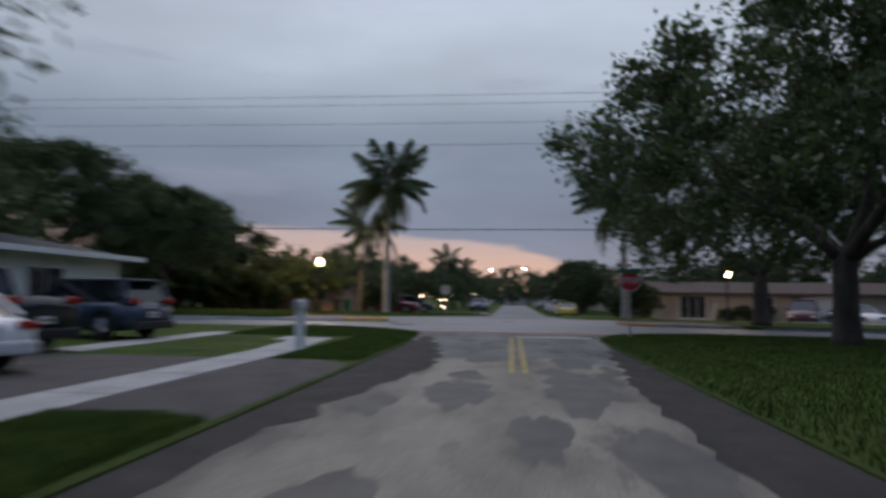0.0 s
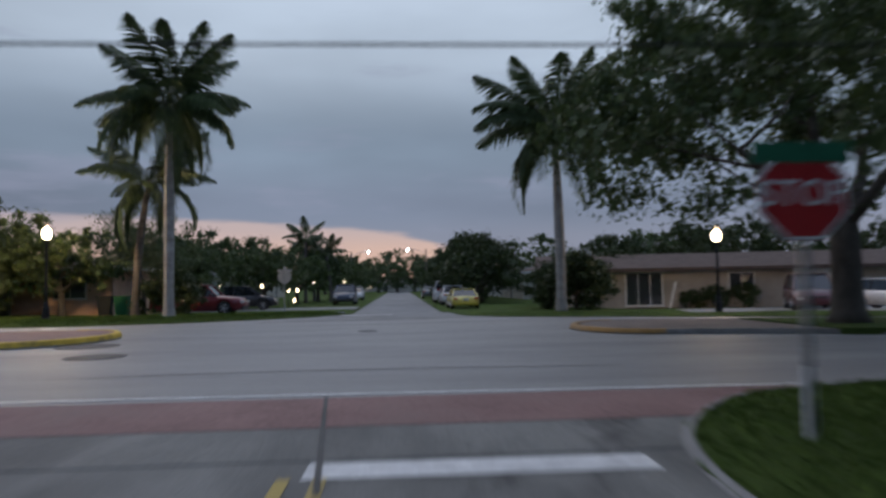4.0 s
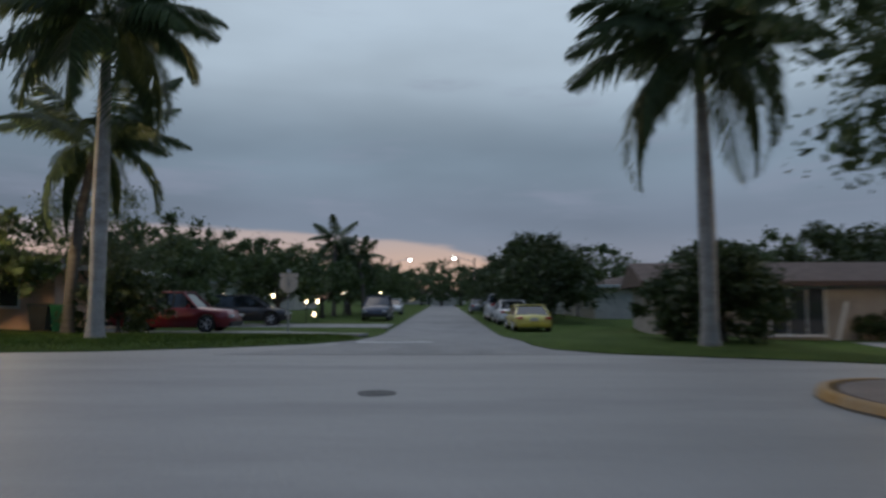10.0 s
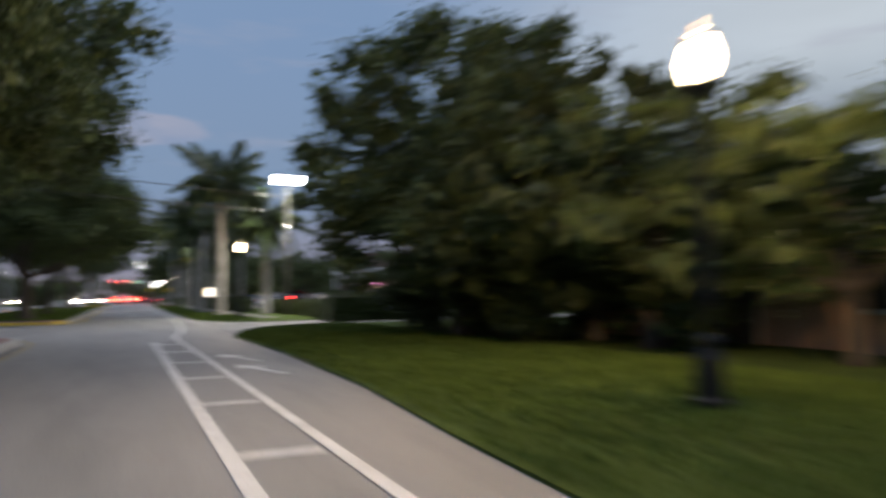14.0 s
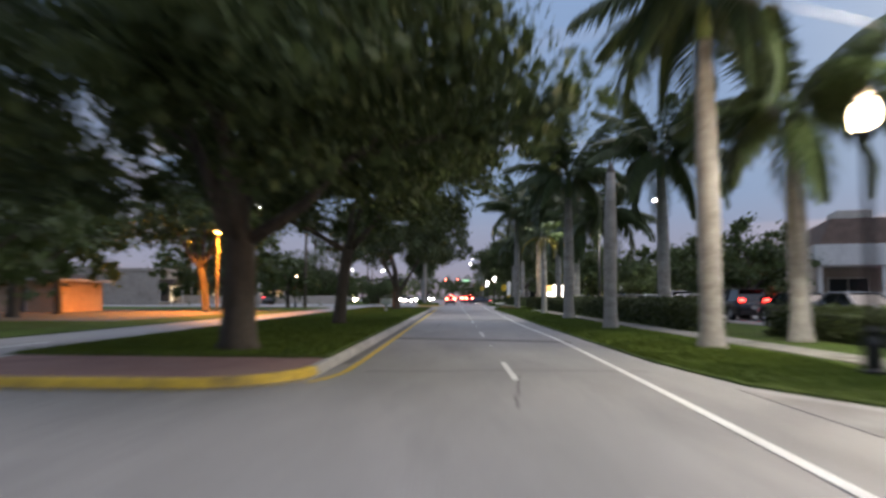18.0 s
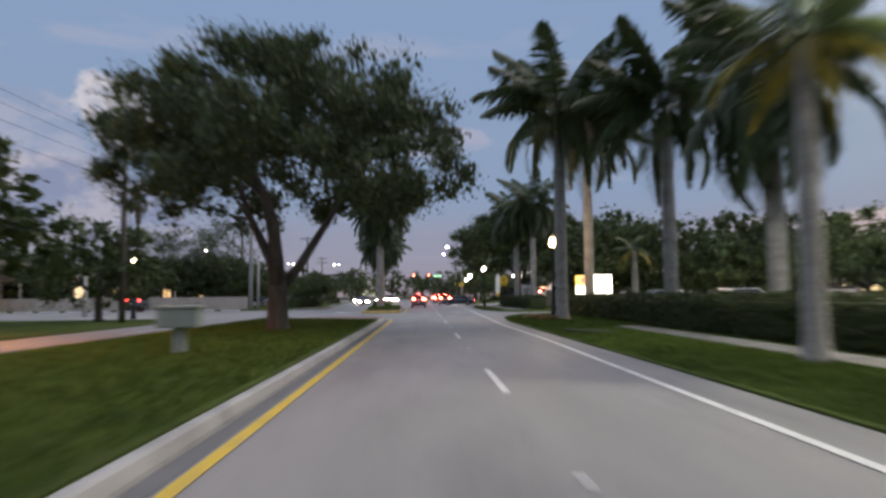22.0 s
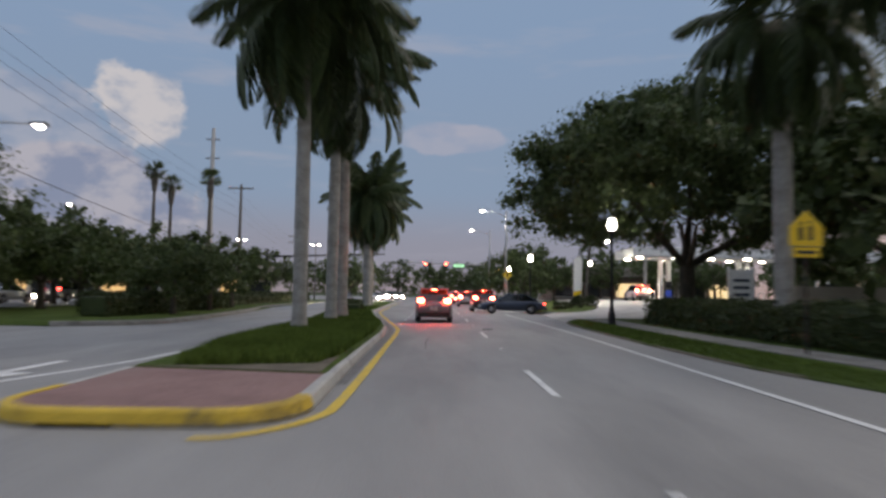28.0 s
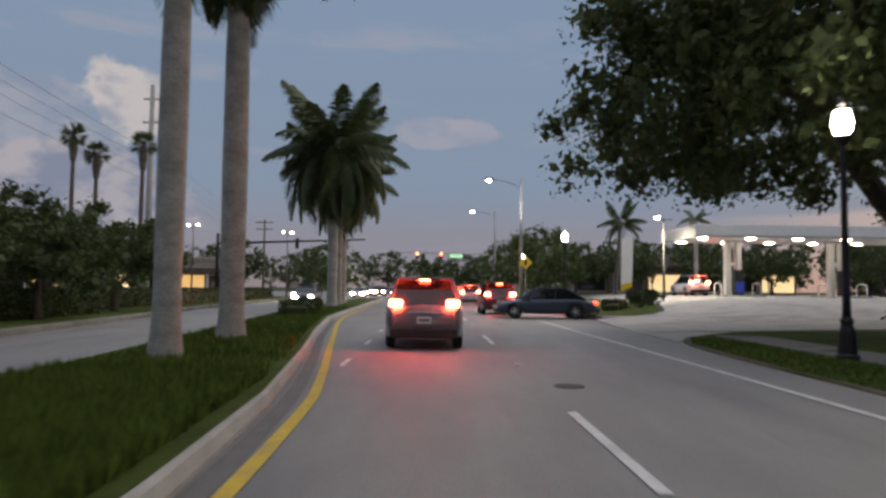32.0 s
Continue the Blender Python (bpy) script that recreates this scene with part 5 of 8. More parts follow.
def utility_pole(x, y, high, label, mat=POLE_WOOD, arms=((0.5, 2.2), (1.6, 1.6)), turn=0, r=0.15):
    ob = thing("utility_pole", pose(x, y, 0.1, 0, 0, turn), label, "utility pole")
    bm = BM()
    tube(bm, [(0, 0, -0.2), (0, 0, high * 0.5), (0, 0, high)], [r * 1.2, r, r * 0.72], 12)
    part("pole", bm, mat, ob, smooth=True)
    for down, wide in arms:
        bm = BM()
        box(bm, -wide / 2, -0.06, high - down - 0.06, wide / 2, 0.06, high - down + 0.06, 0.01)
        arm = part("crossarm", bm, POLE_WOOD, ob)
        for k in (-0.46, -0.2, 0.2, 0.46):
            bm = BM()
            lathe(bm, [(0.02, 0.05), (0.05, 0.08), (0.03, 0.12), (0.05, 0.16), (0.03, 0.22)], 8, (k * wide, 0, high - down))
            part("insulator", bm, GALV, arm)
    return ob


def wire(points, label, r=0.016, sag=0.6):
    for a, b in zip(points, points[1:]):
        a, b = Vector(a), Vector(b)
        bm = tube(BM(), [a.lerp(b, t) - Vector((0, 0, 4 * sag * t * (1 - t))) for t in np.linspace(0, 1, 13)], [r] * 13, 5)
        tagged(part("overhead_wire", bm, CABLE), label, "overhead wire", "overhead wires")


def plate_sign(name, m, poly, face, label, post=2.4, category="road sign", extra=(), back=SIGN_BACK, post_mat=GALV):
    """A flat sign of a given outline (x across, z up from its middle) on a post; it faces -y."""
    ob = thing(name, m, label, category)
    bm = BM()
    box(bm, -0.03, 0.012, -0.2, 0.03, 0.06, post, 0.004)
    part("post", bm, post_mat, ob)
    for y0, y1, k, mat, nm in ((0.004, 0.010, 1.0, back, "back"), (-0.002, 0.003, 0.985, face, "face")):
        bm = BM()
        a = [bm.verts.new((x * k, y0, z * k + extra_mid(poly, post))) for x, z in poly]
        b = [bm.verts.new((x * k, y1, z * k + extra_mid(poly, post))) for x, z in poly]
        bm.faces.new(a), bm.faces.new(b[::-1])
        for i in range(len(poly)):
            j = (i + 1) % len(poly)
            bm.faces.new((a[i], b[i], b[j], a[j]))
        part(nm, bm, mat, ob)
    for nm, shape, mat in extra:
        bm = BM()
        for q in shape:
            bm.faces.new([bm.verts.new((x, -0.005, z + extra_mid(poly, post))) for x, z in q])
        part(nm, bm, mat, ob)
    return ob


def extra_mid(poly, post):
    return post - max(z for _, z in poly) * 0.55


def text_mesh(word, size, mat, name="lettering"):
    cu = bpy.data.curves.new(name, "FONT")
    cu.body, cu.size, cu.align_x, cu.align_y, cu.extrude = word, size, "CENTER", "CENTER", 0.002
    ob = bpy.data.objects.new(name, cu)
    scene.collection.objects.link(ob)
    me = bpy.data.meshes.new_from_object(ob.evaluated_get(bpy.context.evaluated_depsgraph_get()))
    bpy.data.objects.remove(ob)
    me.materials.clear()
    me.materials.append(mat)
    return me


# ---- vehicles ----
def paint_of(name, c, rough=0.35):
    return material("car_paint_" + name, (tuple(v * 0.94 for v in c), tuple(min(1, v * 1.05) for v in c)), rough, metal=0.15, scale=2, fine=30, bump=0.02, coat=0.6)


CAR_PAINT = {k: paint_of(k, c) for k, c in dict(white=(0.66, 0.66, 0.66), silver=(0.36, 0.37, 0.38), grey=(0.13, 0.14, 0.15), black=(0.015, 0.015, 0.017),
             red=(0.30, 0.016, 0.022), deepred=(0.17, 0.012, 0.018), yellow=(0.44, 0.38, 0.06), maroon=(0.07, 0.014, 0.018), darkblue=(0.03, 0.045, 0.075), tan=(0.35, 0.31, 0.25)).items()}
SHAPES = {  # length, width, height, wheel radius, stations of (x, top of lower body), cabin (x0, x1 at belt, x0, x1 at roof)
    "sedan": (4.75, 1.82, 1.46, 0.33, [(-2.37, 0.62), (-2.25, 0.84), (-1.6, 0.95), (-0.9, 0.95), (0.9, 0.92), (1.5, 0.86), (2.15, 0.72), (2.37, 0.52)], (-1.85, 1.15, -0.95, 0.3)),
    "suv": (4.6, 1.85, 1.70, 0.36, [(-2.3, 0.72), (-2.25, 1.02), (-1.6, 1.06), (0.8, 1.04), (1.3, 1.02), (2.05, 0.92), (2.3, 0.62)], (-2.2, 1.2, -1.85, 0.25)),
    "van": (4.9, 1.95, 1.76, 0.35, [(-2.45, 0.7), (-2.4, 1.02), (-1.6, 1.05), (1.2, 1.02), (1.7, 0.98), (2.2, 0.82), (2.45, 0.58)], (-2.32, 1.65, -2.05, 0.6)),
    "pickup": (5.6, 1.98, 1.86, 0.40, [(-2.8, 0.95), (-2.75, 1.18), (-0.6, 1.18), (0.95, 1.16), (1.6, 1.12), (2.55, 1.02), (2.8, 0.72)], (-0.75, 1.25, -0.55, 0.55)),
}


def vehicle(kind, colour, m, label, lights="off", category="car", group=""):
    """A car that looks along +x: lower body, cabin glass, roof, pillars, wheels, lamps."""
    L_, W, H, wr, st, (b0, b1, r0, r1) = SHAPES[kind]
    paintm = CAR_PAINT[colour]
    ob = thing({"sedan": "sedan_car", "suv": "suv_car", "van": "minivan", "pickup": "pickup_truck"}[kind], m, label, category, group)
    hw = W / 2
    axles = (-L_ * 0.29, L_ * 0.30)
    xs = sorted({*(x for x, _ in st), *(a + s * wr * k for a in axles for s in (-1, 1) for k in (0.5, 0.9, 1.18)), 0.0})

    def topz(x):
        return float(np.interp(x, [p[0] for p in st], [p[1] for p in st]))

    bm = BM()
    rows = []
    for x in xs:
        e = min(1.0, (L_ / 2 - abs(x)) / 0.45)
        w = hw * (0.80 + 0.20 * math.sqrt(max(0.0, e)))
        zb = 0.24 + 0.10 * (1 - e)
        for a in axles:
            if abs(x - a) < wr * 1.15:
                zb = max(zb, math.sqrt((wr * 1.15) ** 2 - (x - a) ** 2) + wr * 0.95)
        zt = topz(x)
        zb = min(zb, zt - 0.1)
        ring = [(0, zb), (w * 0.80, zb), (w * 0.97, zb + 0.04), (w, zb + (zt - zb) * 0.45), (w * 0.97, zt - 0.10), (w * 0.86, zt - 0.02), (0, zt + 0.025)]
        rows.append([bm.verts.new((x, y, z)) for y, z in ring] + [bm.verts.new((x, -y, z)) for y, z in ring[-2:0:-1]])
    for r, s in zip(rows, rows[1:]):
        for k in range(len(r)):
            bm.faces.new((r[k], r[(k + 1) % len(r)], s[(k + 1) % len(r)], s[k]))
    bm.faces.new(rows[0][::-1]), bm.faces.new(rows[-1])
    part("body", bm, paintm, ob, smooth=True)
    belt = max(topz(b0 + 0.3), topz(b1 - 0.3)) - 0.02
    cw0, cw1 = hw * 0.90, hw * 0.70

    def cabin(inset, z1, zlow):
        c = BM()
        lo = [(b0 + inset, cw0 - inset), (b1 - inset, cw0 - inset), (b1 - inset, -cw0 + inset), (b0 + inset, -cw0 + inset)]
        hi = [(r0 + inset, cw1 - inset), (r1 - inset, cw1 - inset), (r1 - inset, -cw1 + inset), (r0 + inset, -cw1 + inset)]
        a = [c.verts.new((x, y, zlow)) for x, y in lo]
        b = [c.verts.new((x, y, z1)) for x, y in hi]
        c.faces.new(a[::-1]), c.faces.new(b)
        for i in range(4):
            c.faces.new((a[i], a[(i + 1) % 4], b[(i + 1) % 4], b[i]))
        return c

    part("window_glass", cabin(0.012, H - 0.05, belt - 0.05), CAR_GLASS, ob, "dark tinted car glass")
    bm = BM()
    box(bm, r0 - 0.05, -cw1 - 0.02, H - 0.07, r1 + 0.06, cw1 + 0.02, H, 0.03)
    part("roof", bm, paintm, ob)
    for px in (0, 1):
        for sy in (1, -1):
            bm = BM()
            tube(bm, [((b0, b1)[px], sy * cw0, belt - 0.03), ((r0, r1)[px], sy * cw1, H - 0.03)], [0.045, 0.04], 6)
            part("pillar", bm, paintm, ob)
    for sy in (1, -1):
        bm = BM()
        xm = (b0 + b1) / 2 - 0.1
        tube(bm, [(xm, sy * (cw0 - 0.005), belt - 0.03), (xm, sy * (cw1 + 0.0), H - 0.03)], [0.04, 0.035], 6)
        part("pillar", bm, BLACK_PLASTIC, ob)
        bm = BM()
        box(bm, b1 - 0.42, sy * (hw + 0.02) - 0.09, belt - 0.02, b1 - 0.28, sy * (hw + 0.02) + 0.09, belt + 0.12, 0.03)
        part("mirror", bm, paintm, ob)
    if kind == "pickup":
        bm = BM()
        box(bm, -2.62, -hw + 0.14, 0.75, -0.85, hw - 0.14, 1.205)
        part("load_bed", bm, BLACK_PLASTIC, ob, "dark open load bed")
    for a in axles:
        for sy in (1, -1):
            wheel = thing("wheel", pose(a, sy * (hw - 0.11), wr, 90), "", "")
            for key in ("label", "category"):
                if key in wheel:
                    del wheel[key]
            wheel.parent = ob
            bm = BM()
            lathe(bm, [(wr * 0.62, -0.10), (wr * 0.93, -0.11), (wr, -0.075), (wr, 0.075), (wr * 0.93, 0.11), (wr * 0.62, 0.10)], 20)
            part("tyre", bm, RUBBER, wheel, smooth=False)
            bm = BM()
            for k in range(5):
                t = k * 2 * math.pi / 5
                tube(bm, [(0, 0, -sy * 0.09), (wr * 0.6 * math.cos(t), wr * 0.6 * math.sin(t), -sy * 0.10)], [0.045, 0.03], 5)
            lathe(bm, [(wr * 0.55, -sy * 0.04), (wr * 0.635, -sy * 0.1), (wr * 0.60, -sy * 0.112), (wr * 0.56, -sy * 0.06)], 18)
            part("rim", bm, RIM, wheel)
    for sx, mat, nm in ((1, GLOW_HEAD if lights in ("head", "both") else LENS_CLEAR, "headlight"), (-1, {"tail": GLOW_TAIL, "brake": GLOW_BRAKE, "both": GLOW_TAIL}.get(lights, LENS_RED), "tail_light")):
        for sy in (1, -1):
            bm = BM()
            x = sx * (L_ / 2 - 0.09)
            z = topz(sx * (L_ / 2 - 0.12)) - (0.10 if sx > 0 else 0.06)
            zz = 0.13 if sx > 0 else (0.16 if kind in ("suv", "van", "pickup") else 0.13)
            z += 0.12 if sx < 0 and kind == "suv" else 0.0
            half = 0.19 if mat is GLOW_HEAD else 0.145
            zz = 0.2 if mat is GLOW_HEAD else zz
            back, front = (0.06, 0.14) if sx > 0 else (0.10, 0.055)
            box(bm, x - back, sy * (hw * 0.72) - half, z - zz / 2, x + front, sy * (hw * 0.72) + half, z + zz / 2, 0.035)
            part(nm, bm, mat, ob)
    if lights in ("brake", "tail"):
        bm = BM()
        box(bm, r0 - 0.10, -0.13, H - 0.075, r0 - 0.045, 0.13, H - 0.04, 0.01)
        part("high_brake_light", bm, GLOW_BRAKE if lights == "brake" else LENS_RED, ob)
    if kind == "suv":
        part("tailgate_trim", box(BM(), -L_ / 2 - 0.012, -0.42, 0.86, -L_ / 2 + 0.05, 0.42, 0.9, 0.008), CHROME, ob, "chrome strip on the tailgate")
        part("bumper_trim", box(BM(), -L_ / 2 - 0.058, -0.5, 0.3, -L_ / 2 + 0.02, 0.5, 0.37, 0.01), RIM, ob, "silver strip under the bumper")
        part("rear_spoiler", box(BM(), r0 - 0.3, -cw1, H - 0.055, r0 - 0.04, cw1, H - 0.012, 0.012), paintm, ob)
        for sy in (1, -1):
            part("reflector", box(BM(), -L_ / 2 - 0.05, sy * hw * 0.72 - 0.1, 0.43, -L_ / 2 + 0.02, sy * hw * 0.72 + 0.1, 0.48, 0.01), LENS_RED, ob, "red reflector")
    for sx in (1, -1):
        bm = BM()
        x = sx * (L_ / 2 - 0.02)
        box(bm, x - 0.14, -hw * 0.84, 0.30, x + 0.05, hw * 0.84, 0.52, 0.05)
        part("bumper", bm, BLACK_PLASTIC if kind in ("suv", "pickup") else paintm, ob)
    bm = BM()
    box(bm, -L_ / 2 - 0.045, -0.17, 0.62, -L_ / 2 + 0.04, 0.17, 0.78)
    pl = part("number_plate", bm, PLATE, ob)
    bm = BM()
    box(bm, -L_ / 2 - 0.049, -0.12, 0.67, -L_ / 2 - 0.04, 0.12, 0.73)
    part("plate_marks", bm, PLATE_INK, pl)
    bm = BM()
    box(bm, L_ / 2 - 0.10, -hw * 0.42, 0.52, L_ / 2 - 0.01, hw * 0.42, 0.70, 0.02)
    part("grille", bm, BLACK_PLASTIC, ob)
    return ob


# ---- buildings ----
def window(parent, cx, z0, w, h, y=0.0, mat=PANE, mullions=1, sill=True):
    """A window in a wall that faces -y at y."""
    fr = part("window", box(BM(), cx - w / 2 - 0.05, y - 0.03, z0 - 0.05, cx + w / 2 + 0.05, y + 0.02, z0 + h + 0.05), TRIM, parent)
    n = mullions + 1
    for k in range(n):
        a = cx - w / 2 + w * k / n
        part("pane", box(BM(), a + 0.025, y - 0.045, z0, a + w / n - 0.025, y - 0.034, z0 + h), mat, fr)
    if sill:
        part("sill", box(BM(), cx - w / 2 - 0.1, y - 0.1, z0 - 0.1, cx + w / 2 + 0.1, y - 0.031, z0 - 0.052), TRIM, fr)
    return fr


def door(parent, cx, w=0.95, h=2.05, y=0.0, mat=DARK_DOOR, z0=0.02):
    d = part("door", box(BM(), cx - w / 2, y - 0.04, z0, cx + w / 2, y + 0.01, z0 + h), mat, parent)
    part("door_frame", box(BM(), cx - w / 2 - 0.08, y - 0.03, z0, cx - w / 2 - 0.002, y + 0.01, z0 + h), TRIM, d)
    part("door_frame", box(BM(), cx + w / 2 + 0.002, y - 0.03, z0, cx + w / 2 + 0.08, y + 0.01, z0 + h), TRIM, d)
    part("lintel", box(BM(), cx - w / 2 - 0.08, y - 0.03, z0 + h + 0.002, cx + w / 2 + 0.08, y + 0.01, z0 + h + 0.09), TRIM, d)
    part("door_handle", tube(BM(), [(cx + w * 0.36, y - 0.04, z0 + 1.0), (cx + w * 0.36, y - 0.1, z0 + 1.0)], [0.025, 0.03], 8), CHROME, d)
    return d


def low_house(m, w, d, label, wall_mat, roof_mat, eave=2.45, rise=1.0, over=0.6, openings=(), gable=False, edge=TRIM):
    """A one-storey house, its front along x and facing -y."""
    ob = thing("house", m, label, "house")
    for nm, (x0, y0, x1, y1) in (("wall", (0, 0, w, 0.2)), ("wall", (0, d - 0.2, w, d)), ("wall", (0, 0.2, 0.2, d - 0.2)), ("wall", (w - 0.2, 0.2, w, d - 0.2))):
        part(nm, box(BM(), x0, y0, -0.2, x1, y1, eave), wall_mat, ob)
    bm = BM()
    e0, e1 = (-over, -over), (w + over, d + over)
    ins = d / 2 if not gable else 0.0
    ridge = [(ins if ins < w / 2 else w / 2, d / 2), (w - (ins if ins < w / 2 else w / 2), d / 2)]
    if gable:
        ridge = [(-over, d / 2), (w + over, d / 2)]
    z0, z1 = eave - 0.02, eave + rise
    vs = [bm.verts.new(p) for p in ((e0[0], e0[1], z0), (e1[0], e0[1], z0), (e1[0], e1[1], z0), (e0[0], e1[1], z0), (*ridge[0], z1), (*ridge[1], z1))]
    for f in ((0, 1, 5, 4), (1, 2, 5), (2, 3, 4, 5), (3, 0, 4), (3, 2, 1, 0)):
        bm.faces.new([vs[i] for i in f])
    part("roof", bm, roof_mat, ob)
    for x0, y0, x1, y1 in ((-over - 0.03, -over - 0.03, w + over + 0.03, -over), (-over - 0.03, d + over, w + over + 0.03, d + over + 0.03), (-over - 0.03, -over, -over, d + over), (w + over, -over, w + over + 0.03, d + over)):
        part("fascia", box(BM(), x0, y0, eave - 0.14, x1, y1, eave + 0.05), edge, ob)
    for o in openings:
        if o[0] == "door":
            door(ob, o[1], *o[2:])
        else:
            window(ob, *o[1:])
    return ob


# ---- planting along the avenue ----
def trees(rows, meshes, name, label, group):
    for x, y, turn, s in rows:
        make_tree(name, meshes, pose(x, y, (LOW if x < -13 and y < 89 else TURF) - 0.02 + rise(x, y), 0, 0, turn) @ Matrix.Scale(s, 4), label, group)


make_tree("oak_tree", OAK_M, pose(-4.1, 20.3, TURF), "large dark oak with a thick trunk in the median", "median trees")
trees([(-4.3, 34.3, 20, 1.0)], OAK_D, "oak_tree", "slender dark oak in the median grass", "median trees")
trees([(-4.8, 68.4, 0, 0.9)], OAK_C, "spreading_tree", "broad spreading tree with a forked trunk in the median", "median trees")
trees([(-4.6, -5.5, 80, 0.95), (-4.4, -13, 10, 0.7)], OAK_D, "oak_tree", "dark oak in the first median", "median trees")
trees([(-20.2, -44.0, 20, 1.06)], OAK_K, "oak_tree", "huge dark oak on the corner lawn", "corner oaks")
make_tree("oak_tree", OAK_L, pose(-6.1, -46.4, TURF, 0, 0, 130) @ Matrix.Diagonal((1.06, 1.06, 1.03, 1)), "tall lacy oak in the southern median", "corner oaks")
trees([(-21, 34, 40, 0.85), (-23, 75, 10, 0.95), (-19, 85, 300, 0.6), (-30, 20, 70, 0.9), (-34, 124, 30, 0.6), (-41, 123, 130, 0.7), (-48, 122, 230, 0.75), (-24, 4, 180, 0.85), (-28, -10, 250, 0.9), (-26, 46, 20, 0.9), (-42, 46, 100, 0.9), (-43, 66, 200, 0.9), (-22, 24, 150, 0.8), (-29, 33, 250, 0.9)], OAK_FAR, "oak_tree", "dark oak west of the avenue", "western oaks")
trees([(-27.6, 53.4, 140, 0.8), (-20.6, 63.2, 250, 0.95)], OAK_B, "oak_tree", "oak with a trunk lit orange by a sodium lamp", "western oaks")
trees([(13.0, 127.8, 15, 1.14)], OAK_A, "oak_tree", "great spreading oak beside the filling station", "eastern oaks")
trees([(19.5, 119, 80, 1.05), (19, 108, 190, 0.8), (24, 126, 250, 1.05), (13, 190, 30, 0.8), (10.5, 176, 120, 0.65), (17.8, 109.5, 40, 0.78), (24, 106.5, 140, 0.84), (31, 105, 200, 0.88), (38, 108, 300, 0.9)], OAK_FAR, "oak_tree", "dark oak behind the hedge", "eastern oaks")
trees([(-22.5, 121.5, 0, 0.95), (-22, 125.5, 80, 0.9), (-21.5, 130, 160, 1.0), (-23, 137, 220, 0.95), (-22, 145, 300, 1.0), (-24, 153, 40, 0.95), (-25, 162, 130, 0.9), (-27, 172, 200, 1.0), (-20.4, 120.6, 40, 0.75), (-26.5, 121.5, 100, 0.95), (-26, 127, 10, 1.0), (-27, 134, 70, 1.0), (-27, 141, 160, 1.0), (-28, 149, 240, 1.0), (-29, 157, 310, 1.0)], MID_FAR, "shade_tree", "rounded dark shade tree before the shops", "trees before the shops")
trees([(-12.9, 126.3, 30, 0.66), (-13.4, 133.2, 140, 0.72), (-14.6, 141.5, 250, 0.8)], MID, "shade_tree", "dark shade tree with a visible trunk on the western verge", "trees before the shops")
trees([(-21.8, 120.2, 30, 1.1), (-26, 122, 120, 1.05), (-30.5, 121, 210, 1.0)], SPARSE, "sparse_tree", "thin-leaved tree behind the beige wall", "trees behind the wall")
trees([(24, 32, 10, 1.0), (17.3, 44.5, 70, 0.95), (23, 66, 200, 1.05), (30, 72, 300, 1.1), (26, 82, 45, 1.0), (42, 62, 150, 1.1), (38, 84, 20, 1.1), (33, 96, 60, 1.1), (27, 103, 120, 1.0), (34, 112, 200, 1.1), (44, 70, 240, 1.2), (46, 98, 30, 1.2)], MID, "shade_tree", "green shade tree in the car park", "car park trees")
trees([(124, -30, 10, 0.75), (126, -38, 90, 0.8), (122, -22, 200, 0.8), (112, -44, 130, 0.65), (104, -24.5, 60, 0.55), (103, -43.5, 20, 0.5)], OAK_HORIZON, "street_tree", "dark tree at the far end of the street", "street trees")
trees([(33, 192, 20, 0.68), (41, 190, 120, 0.72), (49, 184, 220, 0.7), (57, 178, 320, 0.75), (64, 170, 60, 0.75), (26, 200, 160, 0.7), (70, 160, 10, 0.8)], OAK_HORIZON, "shade_tree", "dark tree behind the filling station", "station trees")
trees([(15.5, 181, 0, 0.9), (22, 183, 60, 0.9), (29, 181, 130, 0.95), (37, 182, 200, 0.9), (45, 176, 20, 1.0), (52, 168, 80, 1.1)], MID_FAR, "shade_tree", "green shade tree behind the filling station", "station trees")
trees([(12.0, -10.5, 150, 1.25), (17, -3, 10, 1.4), (22, 1, 80, 1.2)], MID_B, "shade_tree", "dark leafy tree at the corner house", "corner trees")
trees([(12.0, -17.4, 140, 0.82), (11.6, -5.4, 60, 1.35), (11.4, -13.2, 30, 0.95)], MID, "shade_tree", "tall dark tree beside the drive", "corner trees")
make_tree("shade_tree", MID_C, pose(9.9, -7.0, TURF - 0.02, 0, 0, 280), "tall dense tree reaching over the verge", "corner trees")
trees([(16, -20, 10, 0.7)], SPARSE, "sparse_tree", "thin-leaved tree lit amber by the street lamp", "corner trees")
# trees of the residential street
trees([(30, -40.6, 0, 1.0), (34, -41.5, 90, 0.95), (39, -40.8, 180, 1.0), (45, -41.4, 60, 0.95), (52, -41, 130, 0.95), (60, -41.5, 10, 0.95), (70, -41, 80, 1.0), (82, -41, 150, 1.0), (96, -41.5, 20, 1.1)], MID_B, "street_tree", "dense dark green street tree", "street trees")
trees([(24, -20, 40, 0.8), (30, -24, 120, 0.85), (40, -25, 10, 0.85), (48, -26, 250, 0.9), (58, -26.5, 30, 0.85), (68, -27, 160, 0.9), (80, -27, 90, 0.9), (95, -27, 0, 1.1), (36, -14, 0, 1.2), (50, -16, 90, 1.2)], MID, "street_tree", "dark street tree before the houses", "street trees")
trees([(24, -56, 10, 1.0), (27, -62, 120, 1.05), (25, -70, 230, 1.0), (31, -52, 300, 0.95), (22, -78, 40, 1.0), (10, -74, 90, 1.0), (-2, -84, 10, 1.2), (18, -48, 60, 0.6)], MID_B, "garden_tree", "dark rounded tree behind the low house", "garden trees")
